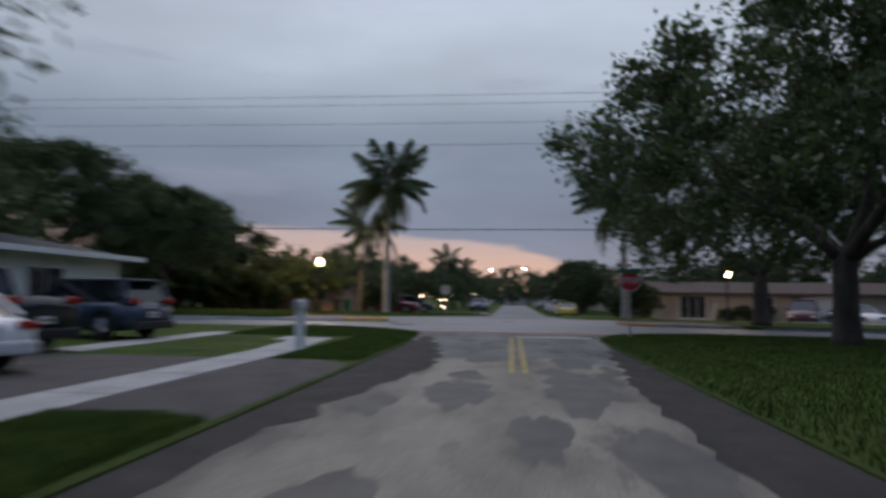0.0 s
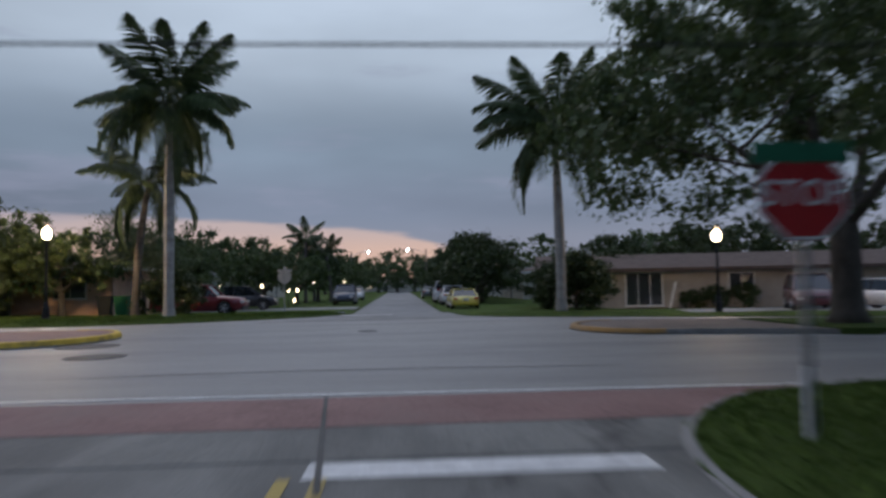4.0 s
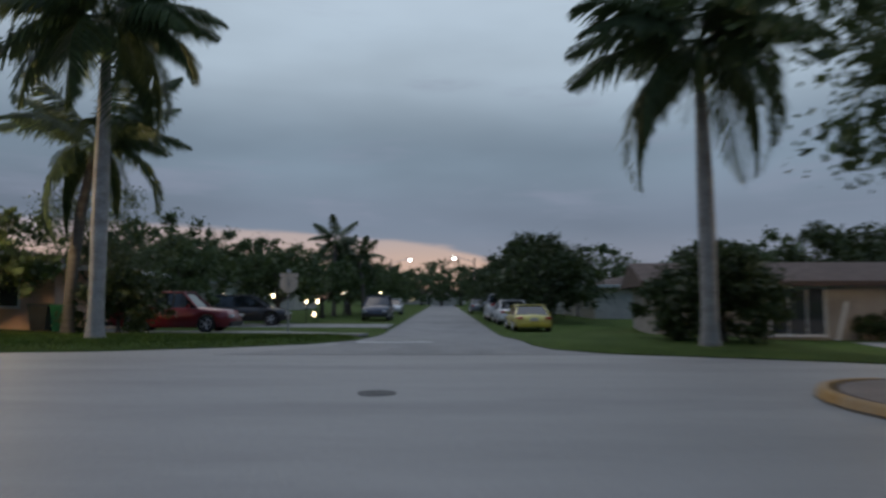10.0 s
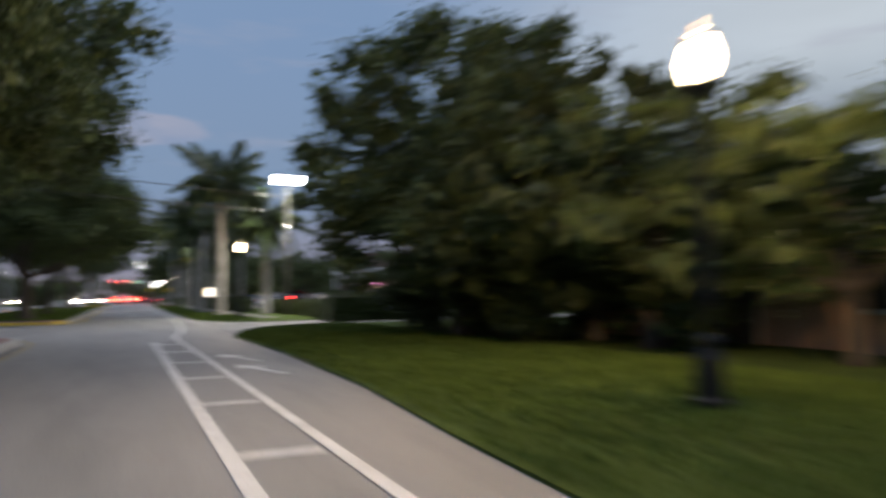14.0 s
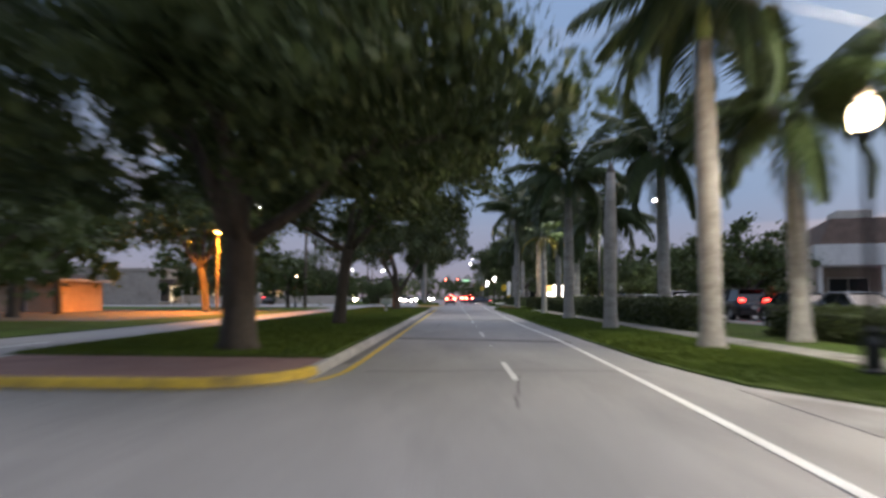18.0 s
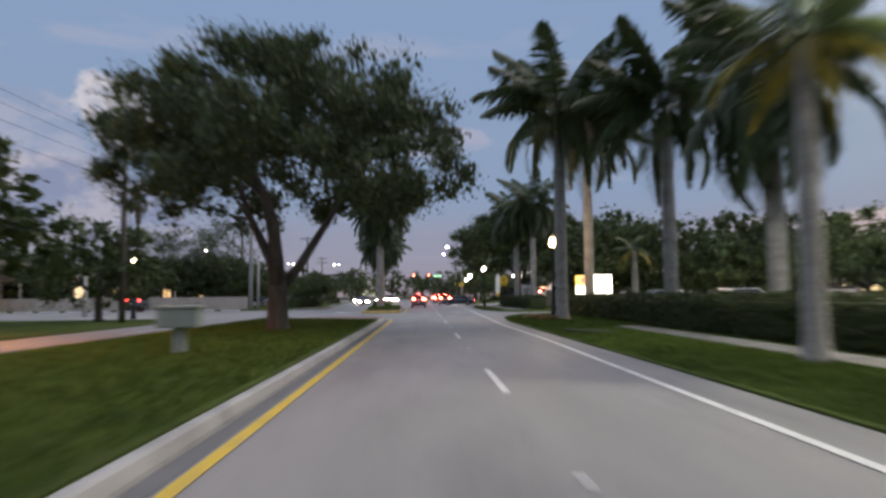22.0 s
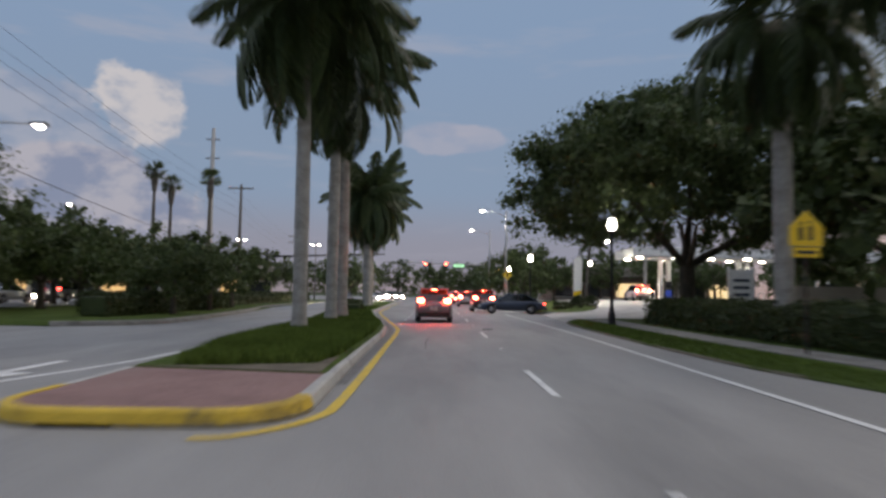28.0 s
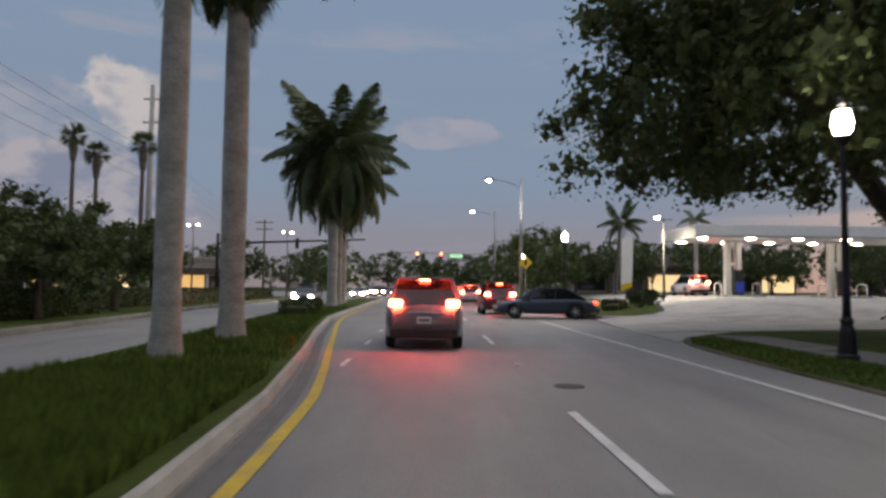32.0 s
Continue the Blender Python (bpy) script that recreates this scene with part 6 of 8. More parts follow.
trees([(-22, -13, 30, 1.15), (-16, -10, 120, 1.2), (-28, -6, 200, 1.2), (-11, -4, 10, 1.0), (-38, -14, 90, 1.2), (-22, 4, 20, 1.3)], MID, "garden_tree", "dark garden tree behind parked cars", "garden trees")
trees([(-38.2, -26.2, 150, 0.9)], SPARSE, "garden_tree", "dark tree hanging over the drive", "garden trees")
trees([(-30, -52, 10, 0.9), (-42, -46, 80, 0.9)], OAK_FAR, "oak_tree", "dark oak on the southern lawn", "corner oaks")
for x, y, s in ((11.4, -22.9, 0.8), (6.6, -42.4, 0.85), (8.2, -42.0, 0.75), (12.0, -13.0, 1.0), (10.6, -9.6, 1.0), (10.4, -6.4, 1.05), (10.8, -3.6, 1.0), (14, -57, 0.4), (12.6, -51.6, 0.42), (12.8, -50.4, 0.34), (12.3, -53.2, 0.45), (11.2, 146.2, 0.32), (12.6, 148, 0.3), (11.4, 7.2, 0.45), (12.8, 2.5, 0.6), (11.8, -1.2, 0.9), (46, -38.8, 0.6)):
    make_tree("shrub", LOW_BUSH, pose(x, y, TURF - 0.02 + rise(x, y), 0, 0, x * 37 + y * 11) @ Matrix.Scale(s, 4), "dense dark green shrub", "shrubs", "shrub")
for i, (x, y) in enumerate(((-60, -20), (-70, 30), (-75, 70), (-72, 140), (-70, 200), (-45, 215), (-20, 235), (0, 262), (16, 240), (35, 228), (60, 200), (75, 150), (70, 100), (72, 40), (75, 0), (110, -20), (140, -34), (108, -50), (80, -70), (40, -90), (-50, -80), (-70, -50), (55, 20), (60, 64), (58, 120), (52, 182), (-33, 225), (24, 255), (-10, 275), (8, 285), (-60, 100))):
    make_tree("distant_tree", (OAK_HORIZON, OAK_HORIZON, MID_FAR, MID_FAR)[i % 4], pose(x, y, 0, 0, 0, i * 71) @ Matrix.Scale((1.0, 1.0, 1.5, 1.5)[i % 4], 4), "dark tree far behind the street", "distant trees")

for i in range(60):
    a = i * 6.283 / 60
    r = 150 + 25 * math.sin(i * 2.7) + 18 * math.sin(i * 1.1)
    x, y = -5 + r * math.cos(a) * 0.95, 70 + r * 1.35 * math.sin(a)
    if abs(y + 34) > 9 and not (-13 < x < 7):
        make_tree("distant_tree", (OAK_HORIZON, OAK_HORIZON, OAK_HORIZON, MID_FAR)[i % 4], pose(x, y, 0, 0, 0, i * 97) @ Matrix.Scale((0.85, 1.0, 0.9, 1.6)[i % 4], 4), "dark tree on the horizon", "horizon trees")
# palms
def royal(x, y, crown, label, seed, group, scale=1.0, kind="royal", count=20, turn=None, girth=1.0):
    h = crown - TURF - (1.25 * 1.0 if kind == "royal" else 0)
    return palm(pose(x, y, TURF - 0.02, 0, 0, seed * 53 if turn is None else turn), h, label, group, kind, seed, scale, count, girth)


G = "royal palms along the east verge"
lab = "tall royal palm with a smooth grey trunk on the verge"
royal(6.75, 22.0, 9.0, lab, 1, G, 1.15, count=25)
palm(pose(6.6, 31.8, 0.14), 6.1, "bare grey dead palm trunk on the verge", G, "stub", 2)
royal(7.0, 43.6, 8.3, lab, 4, G, 1.2, count=27)
royal(7.2, 55.4, 5.8, "short palm with light drooping fronds on the verge", 5, G, 1.0, "small", 18)
royal(7.2, 76.6, 10.6, lab, 8, G, 1.35, count=27)
royal(10.4, 84.0, 11.4, "tall royal palm behind the hedge", 9, G, 1.3, count=27)
royal(11.1, 63.8, 8.3, "royal palm lit yellow by a car park lamp", 10, G, 1.3, count=30)
royal(10.8, 71.8, 9.3, "tall royal palm behind the clipped hedge", 17, G, 1.3, count=27)
royal(10.4, 48.8, 6.8, "royal palm behind the clipped hedge", 11, G, 1.15, count=26)
royal(13.6, 85.4, 4.1, "young palm in the car park, lamplight yellow put into its frond colour", 12, G, 0.8, "small", 13)
royal(10.2, 24.6, 6.8, "royal palm beside the pavement lit from above", 13, G, 1.1, count=26)
royal(10.2, 36.7, 8.2, "royal palm between hedge and car park", 14, G, 1.2, count=26)
royal(10.0, 112.3, 9.8, "royal palm behind the yellow crossing sign", 15, G, 1.2, count=32)
royal(10.9, 107.5, 10.4, "royal palm beside the hedge", 16, G, 1.15, count=30)
G = "royal palms of the narrow median"
lab = "tall royal palm with a thick grey trunk in the median"
royal(-4.1, 113.2, 10.6, lab, 21, G, 1.3, count=36, girth=0.76)
royal(-4.38, 121.2, 11.2, lab, 22, G, 1.3, count=36, girth=0.82)
royal(-4.55, 125.5, 11.7, lab, 23, G, 1.3, count=36)
royal(-5.9, 151, 9.9, lab, 24, G, 1.45, count=36)
royal(-6.3, 154, 10.3, lab, 25, G, 1.45, count=36)
royal(-6.5, 158, 9.7, lab, 26, G, 1.45, count=36)
royal(-6.8, 163, 10.2, lab, 27, G, 1.45, count=36)
for i, (x, y, h) in enumerate(((-34.5, 175, 15.6), (-33.2, 177, 14.2), (-27.4, 174, 14.6), (-35.3, 129.5, 13.0))):
    palm(pose(x, y, 0.1), h, "thin tall fan palm behind the shops", "fan palms", "fan", 40 + i)
royal(6.9, -24.4, 9.7, "tall royal palm with a pale trunk at the corner", 31, "corner palms", 1.2, count=29, girth=0.8)
royal(4.75, -41.3, 8.1, "royal palm before the low house", 32, "corner palms", 1.2, count=29, girth=0.76)
royal(10.5, -21.6, 6.9, "coconut palm with arching fronds in a front garden", 33, "corner palms", 1.12, "coco", 19)
for i, (x, y, h) in enumerate(((44.5, -25.2, 6.7), (45.5, -27.6, 5.2), (53, -25.0, 5.6))):
    royal(x, y, h, "palm in a front garden along the street", 34 + i, "street palms", 0.85, "coco", 14)
palm(pose(24, 170, rise(24, 170)), 6.8, "young palm beside the filling station", "station palms", "small", 44, 0.9, 14)
palm(pose(19, 178, rise(19, 178)), 7.3, "young palm behind the forecourt", "station palms", "coco", 45, 0.9, 14)

hedge(pose(9.7, 30.0, TURF), 56, 1.1, 1.1, "clipped green hedge between pavement and car park", 1)
hedge(pose(10.2, 101.4, TURF), 22.2, 1.5, 1.05, "dark clipped hedge beside the pavement", 2)
hedge(pose(12.2, 88.9, TURF, 0, 0, -90), 12, 1.3, 1.0, "dark clipped hedge beside the drive", 3)
hedge(pose(-14.4, 121.4, TURF, 0, 0, 0), 17, 1.3, 0.95, "dark clipped hedge along the western kerb", 13)
hedge(pose(-16.9, 139.4, TURF, 0, 0, 0), 41, 1.4, 0.95, "long dark hedge before the shops", 4, density=80)
hedge(pose(11.6, 12.4, 0.02, 0, 0, 0), 16, 1.4, 1.0, "low clipped hedge lit by the flood lamp", 5)
hedge(pose(9.4, 144.5, TURF + 0.08, 0, 0, -20), 4.5, 0.9, 0.5, "low round-topped green hedge on the grass island", 6)
hedge(pose(15.0, 6.4, TURF, 0, 0, 90), 5.5, 1.6, 1.3, "dark hedge corner beside the drive", 7)
hedge(pose(16.8, 98.9, 0.02, 0, 0, 90), 4.2, 0.9, 1.0, "dark clipped hedge at the foot of the lit sign", 8)
hedge(pose(-5.5, 137.6, 0.16, 0, 0, 6), 9, 1.2, 0.5, "low dark clipped hedge on the narrow median", 11)
# ground cover on the narrow median and loose turf
turf_blades("ground_cover", [([(-2.0, 104.2), (-1.85, 106), (-1.9, 114), (-2.15, 119), (-5.0, 119), (-4.8, 108), (-4.1, 103.6)], (-5.0, 103.3, -1.85, 119), 62000)], 0.18, "long dense green ground cover on the narrow median", 9, 0.2)

V = {k: offset_line(p if sum(p[i - 1][0] * p[i][1] - p[i][0] * p[i - 1][1] for i in range(len(p))) > 0 else p[::-1], 0.06, True) for k, p in LAWNS.items()}
turf_blades("verge_grass", [(V["lawn_east"], (3.4, -31.7, 10, 5.4), 90000)], TURF, "mown grass blades on the corner verge", 1, rim=[LAWNS["lawn_east"]])
turf_blades("lawn_grass", [(V["lawn_southwest"], (-42, -48, -15, -36.4), 80000), (V["lawn_west"], (-28.9, -30.5, -13.4, -28.75), 18000), (V["lawn_west"], (-21, -28.7, -13.4, -24.3), 16000), (V["lawn_west"], (-42, -30.45, -35.6, -28.7), 22000)], LOW, "mown grass blades of the corner lawn", 5, rim=[LAWNS["lawn_southwest"], LAWNS["lawn_west"]])
turf_blades("verge_grass", [(V["lawn_northeast"], (4.7, 13, 7.5, 88), 108000), (V["lawn_northeast"], (7.5, 69.7, 9.0, 88), 13000), (V["lawn_by_hedge"], (5.9, 99, 7.3, 131), 16000)], TURF, "mown grass blades on the east verge", 2, rim=[LAWNS["lawn_northeast"], LAWNS["lawn_by_hedge"]])
turf_blades("median_grass", [([(-1.98, 18.9), (-1.95, 78.4), (-8.5, 82.0), (-8.7, 62), (-8.5, 40), (-8.42, 19.4)], (-8.6, 18.8, -1.9, 82), 130000),
                             ([(-2.1, -21), (-2.1, -4.5), (-6.7, -4.5), (-6.6, -21)], (-6.7, -21, -2, -4.5), 22000)], 0.2, "mown grass blades of the medians", 3)
turf_blades("median_grass", [([(-2.1, 118), (-2.65, 123.2), (-3.4, 129), (-4.35, 138), (-4.7, 150), (-7.3, 150), (-6.1, 130), (-5.0, 118)], (-7.4, 118, -1.7, 150), 44000)], 0.18, "thick green grass of the narrow median", 4, 0.13)

# ---- lamps and poles ----
WARM, COOL = (1.0, 0.78, 0.48), (0.88, 0.96, 1.0)
globe_lamp(6.52, -19.4, TURF, 4.1, "lit amber globe lamp on a black post at the corner", GLOW_WARM, (1.0, 0.72, 0.38), 820)
globe_lamp(4.5, -48.0, TURF, 3.75, "lit globe lamp on a black post before the house", GLOW_WARM, (1.0, 0.72, 0.40), 300)
globe_lamp(7.1, 16.3, TURF, 4.5, "lit globe lamp on a black post by the drive", GLOW_WARM, WARM, 350)
globe_lamp(7.62, 80.9, TURF, 4.5, "lit globe lamp on a black post beside a palm", GLOW_WARM, WARM, 240)
globe_lamp(7.5, 121.8, TURF, 4.7, "lit white globe lamp on a black post by the pavement", GLOW_COOL, COOL, 45)
globe_lamp(7.7, 148, TURF, 4.6, "lit white globe lamp at the filling station", GLOW_COOL, COOL, 250)
globe_lamp(8.6, 172, TURF, 4.6, "lit white globe lamp further up the avenue", GLOW_COOL, COOL, 0)
globe_lamp(17.2, 168, rise(17.2, 168), 4.6, "lit white globe lamp behind the forecourt", GLOW_COOL, COOL, 0)
globe_lamp(-16.7, 27.3, LOW, 4.0, "lit white globe lamp west of the avenue", GLOW_COOL, COOL, 120)
globe_lamp(-19.6, 91.3, 0.0, 4.35, "lit globe lamp on a black post before the beige wall", GLOW_WARM, WARM, 160)
globe_lamp(-22, 126, TURF, 4.2, "lit white globe lamp under the shade trees", GLOW_COOL, COOL, 0)
globe_lamp(9.4, 196, 0.02, 4.6, "lit globe lamp near the traffic signals", GLOW_COOL, COOL, 0)


def flood(x, y, z, watts, label, turn=180, heads=2, big=1.0):
    """A car park light: tall pole, crossbar and box floodlights."""
    ob = thing("car_park_light", pose(x, y, 0.1, 0, 0, turn), label, "street lamp", "car park lights")
    part("pole", tube(BM(), [(0, 0, -0.1), (0, 0, z - 0.1)], [0.12, 0.07], 10), POLE_GREY, ob, smooth=True)
    part("crossbar", box(BM(), -0.7, -0.04, z - 0.18, 0.7, 0.04, z - 0.1), GALV, ob)
    for k in range(heads):
        cx = (-0.55, 0.55, 0.0)[k]
        w, h = 0.3 * big, 0.2 * big
        head = part("lamp_head", box(BM(), cx - w, -0.2, z - h * 0.7, cx + w, 0.24, z + h, 0.03), GALV, ob)
        part("lens", box(BM(), cx - w + 0.03, -0.18, z - h * 0.7 - 0.03, cx + w - 0.03, 0.2, z - h * 0.7 - 0.004), GLOW_FLOOD, head, "lit lamp lens")
        part("front_lens", box(BM(), cx - w + 0.03, -0.23, z - h * 0.6, cx + w - 0.03, -0.205, z + h * 0.85), GLOW_FLOOD, head, "lit lamp lens")
    if watts:
        lamp = bpy.data.lights.new("flood_glow", "SPOT")
        lamp.energy, lamp.color, lamp.shadow_soft_size = watts, (0.92, 1.0, 0.93), 0.5
        lamp.spot_size, lamp.spot_blend = radians(150), 0.7
        new("flood_glow", lamp).location = (x - 1.0, y - 0.8, z - 0.25)
    return ob


flood(10.65, 19.8, 8.95, 2000, "very bright white flood light above the drive", 0, 2, 1.35)
flood(24.8, 85.4, 12.7, 2600, "twin white car park lights on a tall pole", 20, 2, 0.8)
flood(11.1, 54.6, 9.0, 1700, "white car park light beside the palms", 0, 1, 0.5)
flood(17.4, 159.5, 6.7, 1800, "bright white light on a thin pole beside the canopy", 10, 1, 0.45)
flood(-36, 160, 9.5, 0, "car park light before the shops", 0, 1, 0.35)
flood(-28, 190, 8.5, 0, "twin white lights near the junction", 0, 2, 0.35)
flood(-20, 205, 9, 0, "twin white lights beyond the junction", 0, 2, 0.35)
cobra_lamp(-17.1, 58.4, 8.4, 2.1, -8, "concrete pole with a curved arm and a white lamp", GLOW_COOL, 260, COOL, above=1.9)
cobra_lamp(7.3, 163.5, 10.1, 2.3, 172, "tall pole with a bright white lamp over the road", GLOW_FLOOD, 700, COOL, GALV)
cobra_lamp(7.4, 186, 10.1, 2.3, 172, "tall pole with a white lamp near the signals", GLOW_FLOOD, 0, COOL, GALV)
cobra_lamp(76, -38.5, 6.9, 2.4, 90, "dark pole with a white lamp far down the street", GLOW_FLOOD, 0, COOL, POLE_WOOD)
cobra_lamp(75, -27.6, 6.6, 2.2, -80, "wooden pole with a white lamp along the street", GLOW_FLOOD, 120, COOL, POLE_WOOD)
# sodium lamp on a short bracket
ob = thing("sodium_light", pose(-18.2, 58.9, 0.1), "orange sodium lamp on a pole among trees", "street lamp")
part("pole", tube(BM(), [(0, 0, 0), (0, 0, 6.5)], [0.1, 0.07], 8), POLE_WOOD, ob)
part("hood", box(BM(), -0.2, -0.55, 6.35, 0.2, 0.05, 6.55, 0.04), GALV, ob)
part("lens", box(BM(), -0.16, -0.5, 6.24, 0.16, -0.08, 6.34, 0.02), GLOW_SODIUM, ob, "glowing orange lens")
lamp = bpy.data.lights.new("sodium_glow", "SPOT")
lamp.energy, lamp.color, lamp.shadow_soft_size, lamp.spot_size, lamp.spot_blend = 9500, (1.0, 0.36, 0.045), 0.3, radians(158), 0.5
new("sodium_glow", lamp).location = (-18.2, 57.9, 6.1)

utility_pole(-16.3, 82, 10.8, "dark wooden utility pole with crossarms")
ob = utility_pole(-18.2, 117.6, 13.3, "grey concrete utility pole with short arms and a white lamp", POLE_CONCRETE, ((1.3, 1.3), (2.7, 1.3)), r=0.2)
bm = BM()
tube(bm, smooth_line([(0, 0, 7.0), (0.9, 0.7, 7.45), (2.2, 1.7, 7.65)], 5), [0.035] * 11, 8)
part("lamp_arm", bm, GALV, ob, smooth=True)
part("lamp_head", box(BM(), 2.1, 1.55, 7.6, 2.75, 1.95, 7.74, 0.04), GALV, ob)
part("lens", lathe(BM(), [(0.06, 7.46), (0.15, 7.52), (0.19, 7.596)], 14, (2.42, 1.75, 0)), GLOW_COOL, ob, "lit lamp lens")
utility_pole(-17.5, 118.0, 5.6, "short concrete stub pole", POLE_CONCRETE, (), r=0.14)
utility_pole(-29.6, 181, 22.5, "tall steel utility pole behind the trees", POLE_CONCRETE, ((1.5, 1.8), (4, 1.8), (7, 1.8)), r=0.3)
utility_pole(-19, 158, 11.5, "wooden utility pole with one crossarm", POLE_WOOD, ((0.4, 2.4),))
utility_pole(-26.2, 98, 3.1, "short pale concrete post", POLE_CONCRETE, (), r=0.15)
utility_pole(-24, 208, 11, "wooden utility pole beyond the junction", POLE_WOOD, ((0.4, 2.4), (1.4, 2.4)))
utility_pole(-16.0, 8, 10.4, "wooden utility pole on the western verge")
utility_pole(-16.2, -70, 10.4, "wooden utility pole south of the street")
for z, dx, r in ((9.7, -0.6, 0.008), (9.7, 0.6, 0.008), (8.75, 0.0, 0.008), (7.9, 0.1, 0.009), (4.5, 0.15, 0.018)):
    wire([(-16.2 + dx, -70, z), (-16.0 + dx, 8, z), (-16.3 + dx, 82, z), (-18.2 + dx, 117.6, z + 2.2), (-19 + dx, 158, z + 0.4), (-24 + dx, 208, z)], "dark power line along the avenue", r, 0.45)
for z in (7.9, 6.9):
    wire([(-16.0, 8, z), (10.6, 19.7, z)], "dark cable spanning the avenue", 0.025, 0.15)

# ---- traffic signals ----
def signal_head(parent, x, z, y, lit, face=-1):
    hd = part("signal_head", box(BM(), x - 0.17, y - 0.12, z - 0.52, x + 0.17, y + 0.12, z + 0.52, 0.03), BLACK_PLASTIC, parent)
    for k, dz in enumerate((0.33, 0.0, -0.33)):
        on = lit and k == 0
        lens = BM()
        tube(lens, [(x, y + face * 0.121, z + dz), (x, y + face * 0.15, z + dz)], [0.16, 0.12], 14)
        part("lens", lens, GLOW_SIGNAL if on else SIGN_BLACK, hd, "lit red lens" if on else "")
        vis = BM()
        tube(vis, [(x, y + face * 0.121, z + dz), (x, y + face * 0.3, z + dz + 0.01)], [0.15, 0.15], 14, False)
        part("visor", vis, BLACK_PLASTIC, hd)


ob = thing("traffic_signal", pose(0, 0, 0), "mast arm with red traffic lights over the lanes", "traffic light", "traffic signals")
part("mast", tube(BM(), [(13.5, 214.5, 0), (13.5, 214.5, 7.4)], [0.2, 0.15], 12), GALV, ob, smooth=True)
part("arm", tube(BM(), [(13.5, 214.5, 6.6), (-6.5, 214.5, 6.95)], [0.13, 0.07], 10), GALV, ob, smooth=True)
for x in (-1.9, 1.85):
    signal_head(ob, x, 6.35, 214.2, True)
part("street_name_panel", box(BM(), 3.2, 214.3, 6.2, 5.1, 214.35, 6.65), GLOW_GREEN, ob, "lit green street name panel")
part("panel_marks", box(BM(), 3.5, 214.285, 6.36, 4.8, 214.296, 6.5), SIGN_WHITE, ob)
ob = thing("traffic_signal", pose(0, 0, 0), "dark mast arm with signals seen from behind", "traffic light", "traffic signals")
part("mast", tube(BM(), [(-21, 177, 0), (-21, 177, 6.6)], [0.2, 0.15], 12), BLACK_METAL, ob, smooth=True)
part("arm", tube(BM(), [(-21, 177, 5.6), (-6.4, 177, 6.15)], [0.13, 0.08], 10), BLACK_METAL, ob, smooth=True)
for x in (-13.2, -8.3):
    signal_head(ob, x, 5.7, 177.2, False, 1)

# ---- signs ----
OCT = [(0.38 * math.cos(radians(22.5 + 45 * k)) / math.cos(radians(22.5)), 0.38 * math.sin(radians(22.5 + 45 * k)) / math.cos(radians(22.5))) for k in range(8)]
stop = plate_sign("stop_sign", pose(-18.15, -37.75, 0.05, 0, 0, -90), OCT, SIGN_RED, "red octagonal stop sign on a steel post", 2.2)
piece("lettering", text_mesh("STOP", 0.3, SIGN_WHITE), stop, pose(0, -0.006, extra_mid(OCT, 2.2), 90))
bm = BM()
for k in range(8):
    (x1, z1), (x2, z2) = OCT[k], OCT[(k + 1) % 8]
    bm.faces.new([bm.verts.new((x * s, -0.006, z * s + extra_mid(OCT, 2.2))) for x, z, s in ((x1, z1, 0.97), (x2, z2, 0.97), (x2, z2, 0.91), (x1, z1, 0.91))])
part("border", bm, SIGN_WHITE, stop)
part("street_name_panel", box(BM(), -0.42, -0.01, 2.25, 0.42, 0.01, 2.42), SIGN_GREEN, stop, "green street name panel")
part("post_sleeve", box(BM(), -0.035, 0.012, 0.0, 0.035, 0.066, 0.6, 0.004), SIGN_WHITE, stop)
far = plate_sign("stop_sign", pose(15.9, -27.9, 0.14, 0, 0, 90), OCT, SIGN_RED, "stop sign seen from its grey back", 2.3)
part("street_name_panel", box(BM(), -0.4, 0.0, 2.36, 0.4, 0.015, 2.52), SIGN_BACK, far)
part("street_name_panel", box(BM(), -0.012, -0.35, 2.53, 0.012, 0.35, 2.68), SIGN_BACK, far)
PENT = [(-0.38, -0.38), (0.38, -0.38), (0.38, 0.05), (0, 0.43), (-0.38, 0.05)]


def bars(*boxes):
    return [[(x0, z0), (x1, z0), (x1, z1), (x0, z1)] for x0, z0, x1, z1 in boxes]


sch = plate_sign("crossing_sign", pose(8.1, 107.7, TURF), PENT, SIGN_YELLOW, "yellow pentagon crossing sign above a small plate", 3.0, post_mat=BLACK_METAL,
                 extra=(("symbol", bars((-0.17, -0.25, -0.06, 0.05), (0.05, -0.25, 0.16, 0.08), (-0.15, 0.08, -0.08, 0.16), (0.07, 0.11, 0.14, 0.19)), SIGN_BLACK),))
part("sub_plate", box(BM(), -0.3, -0.006, 2.14, 0.3, 0.006, 2.36), SIGN_YELLOW, sch)
part("plate_mark", box(BM(), -0.22, -0.012, 2.21, 0.22, -0.007, 2.29), SIGN_BLACK, sch)
DIA = [(0, -0.5), (0.5, 0), (0, 0.5), (-0.5, 0)]
plate_sign("warning_sign", pose(6.9, 158, TURF), DIA, SIGN_YELLOW, "yellow diamond warning sign near the station", 3.4, extra=(("symbol", bars((-0.08, -0.2, 0.08, 0.2)), SIGN_BLACK),))
plate_sign("warning_sign", pose(-16.6, 11.5, LOW, 0, 0, 180), DIA, SIGN_YELLOW, "diamond sign seen from its grey back", 2.4)
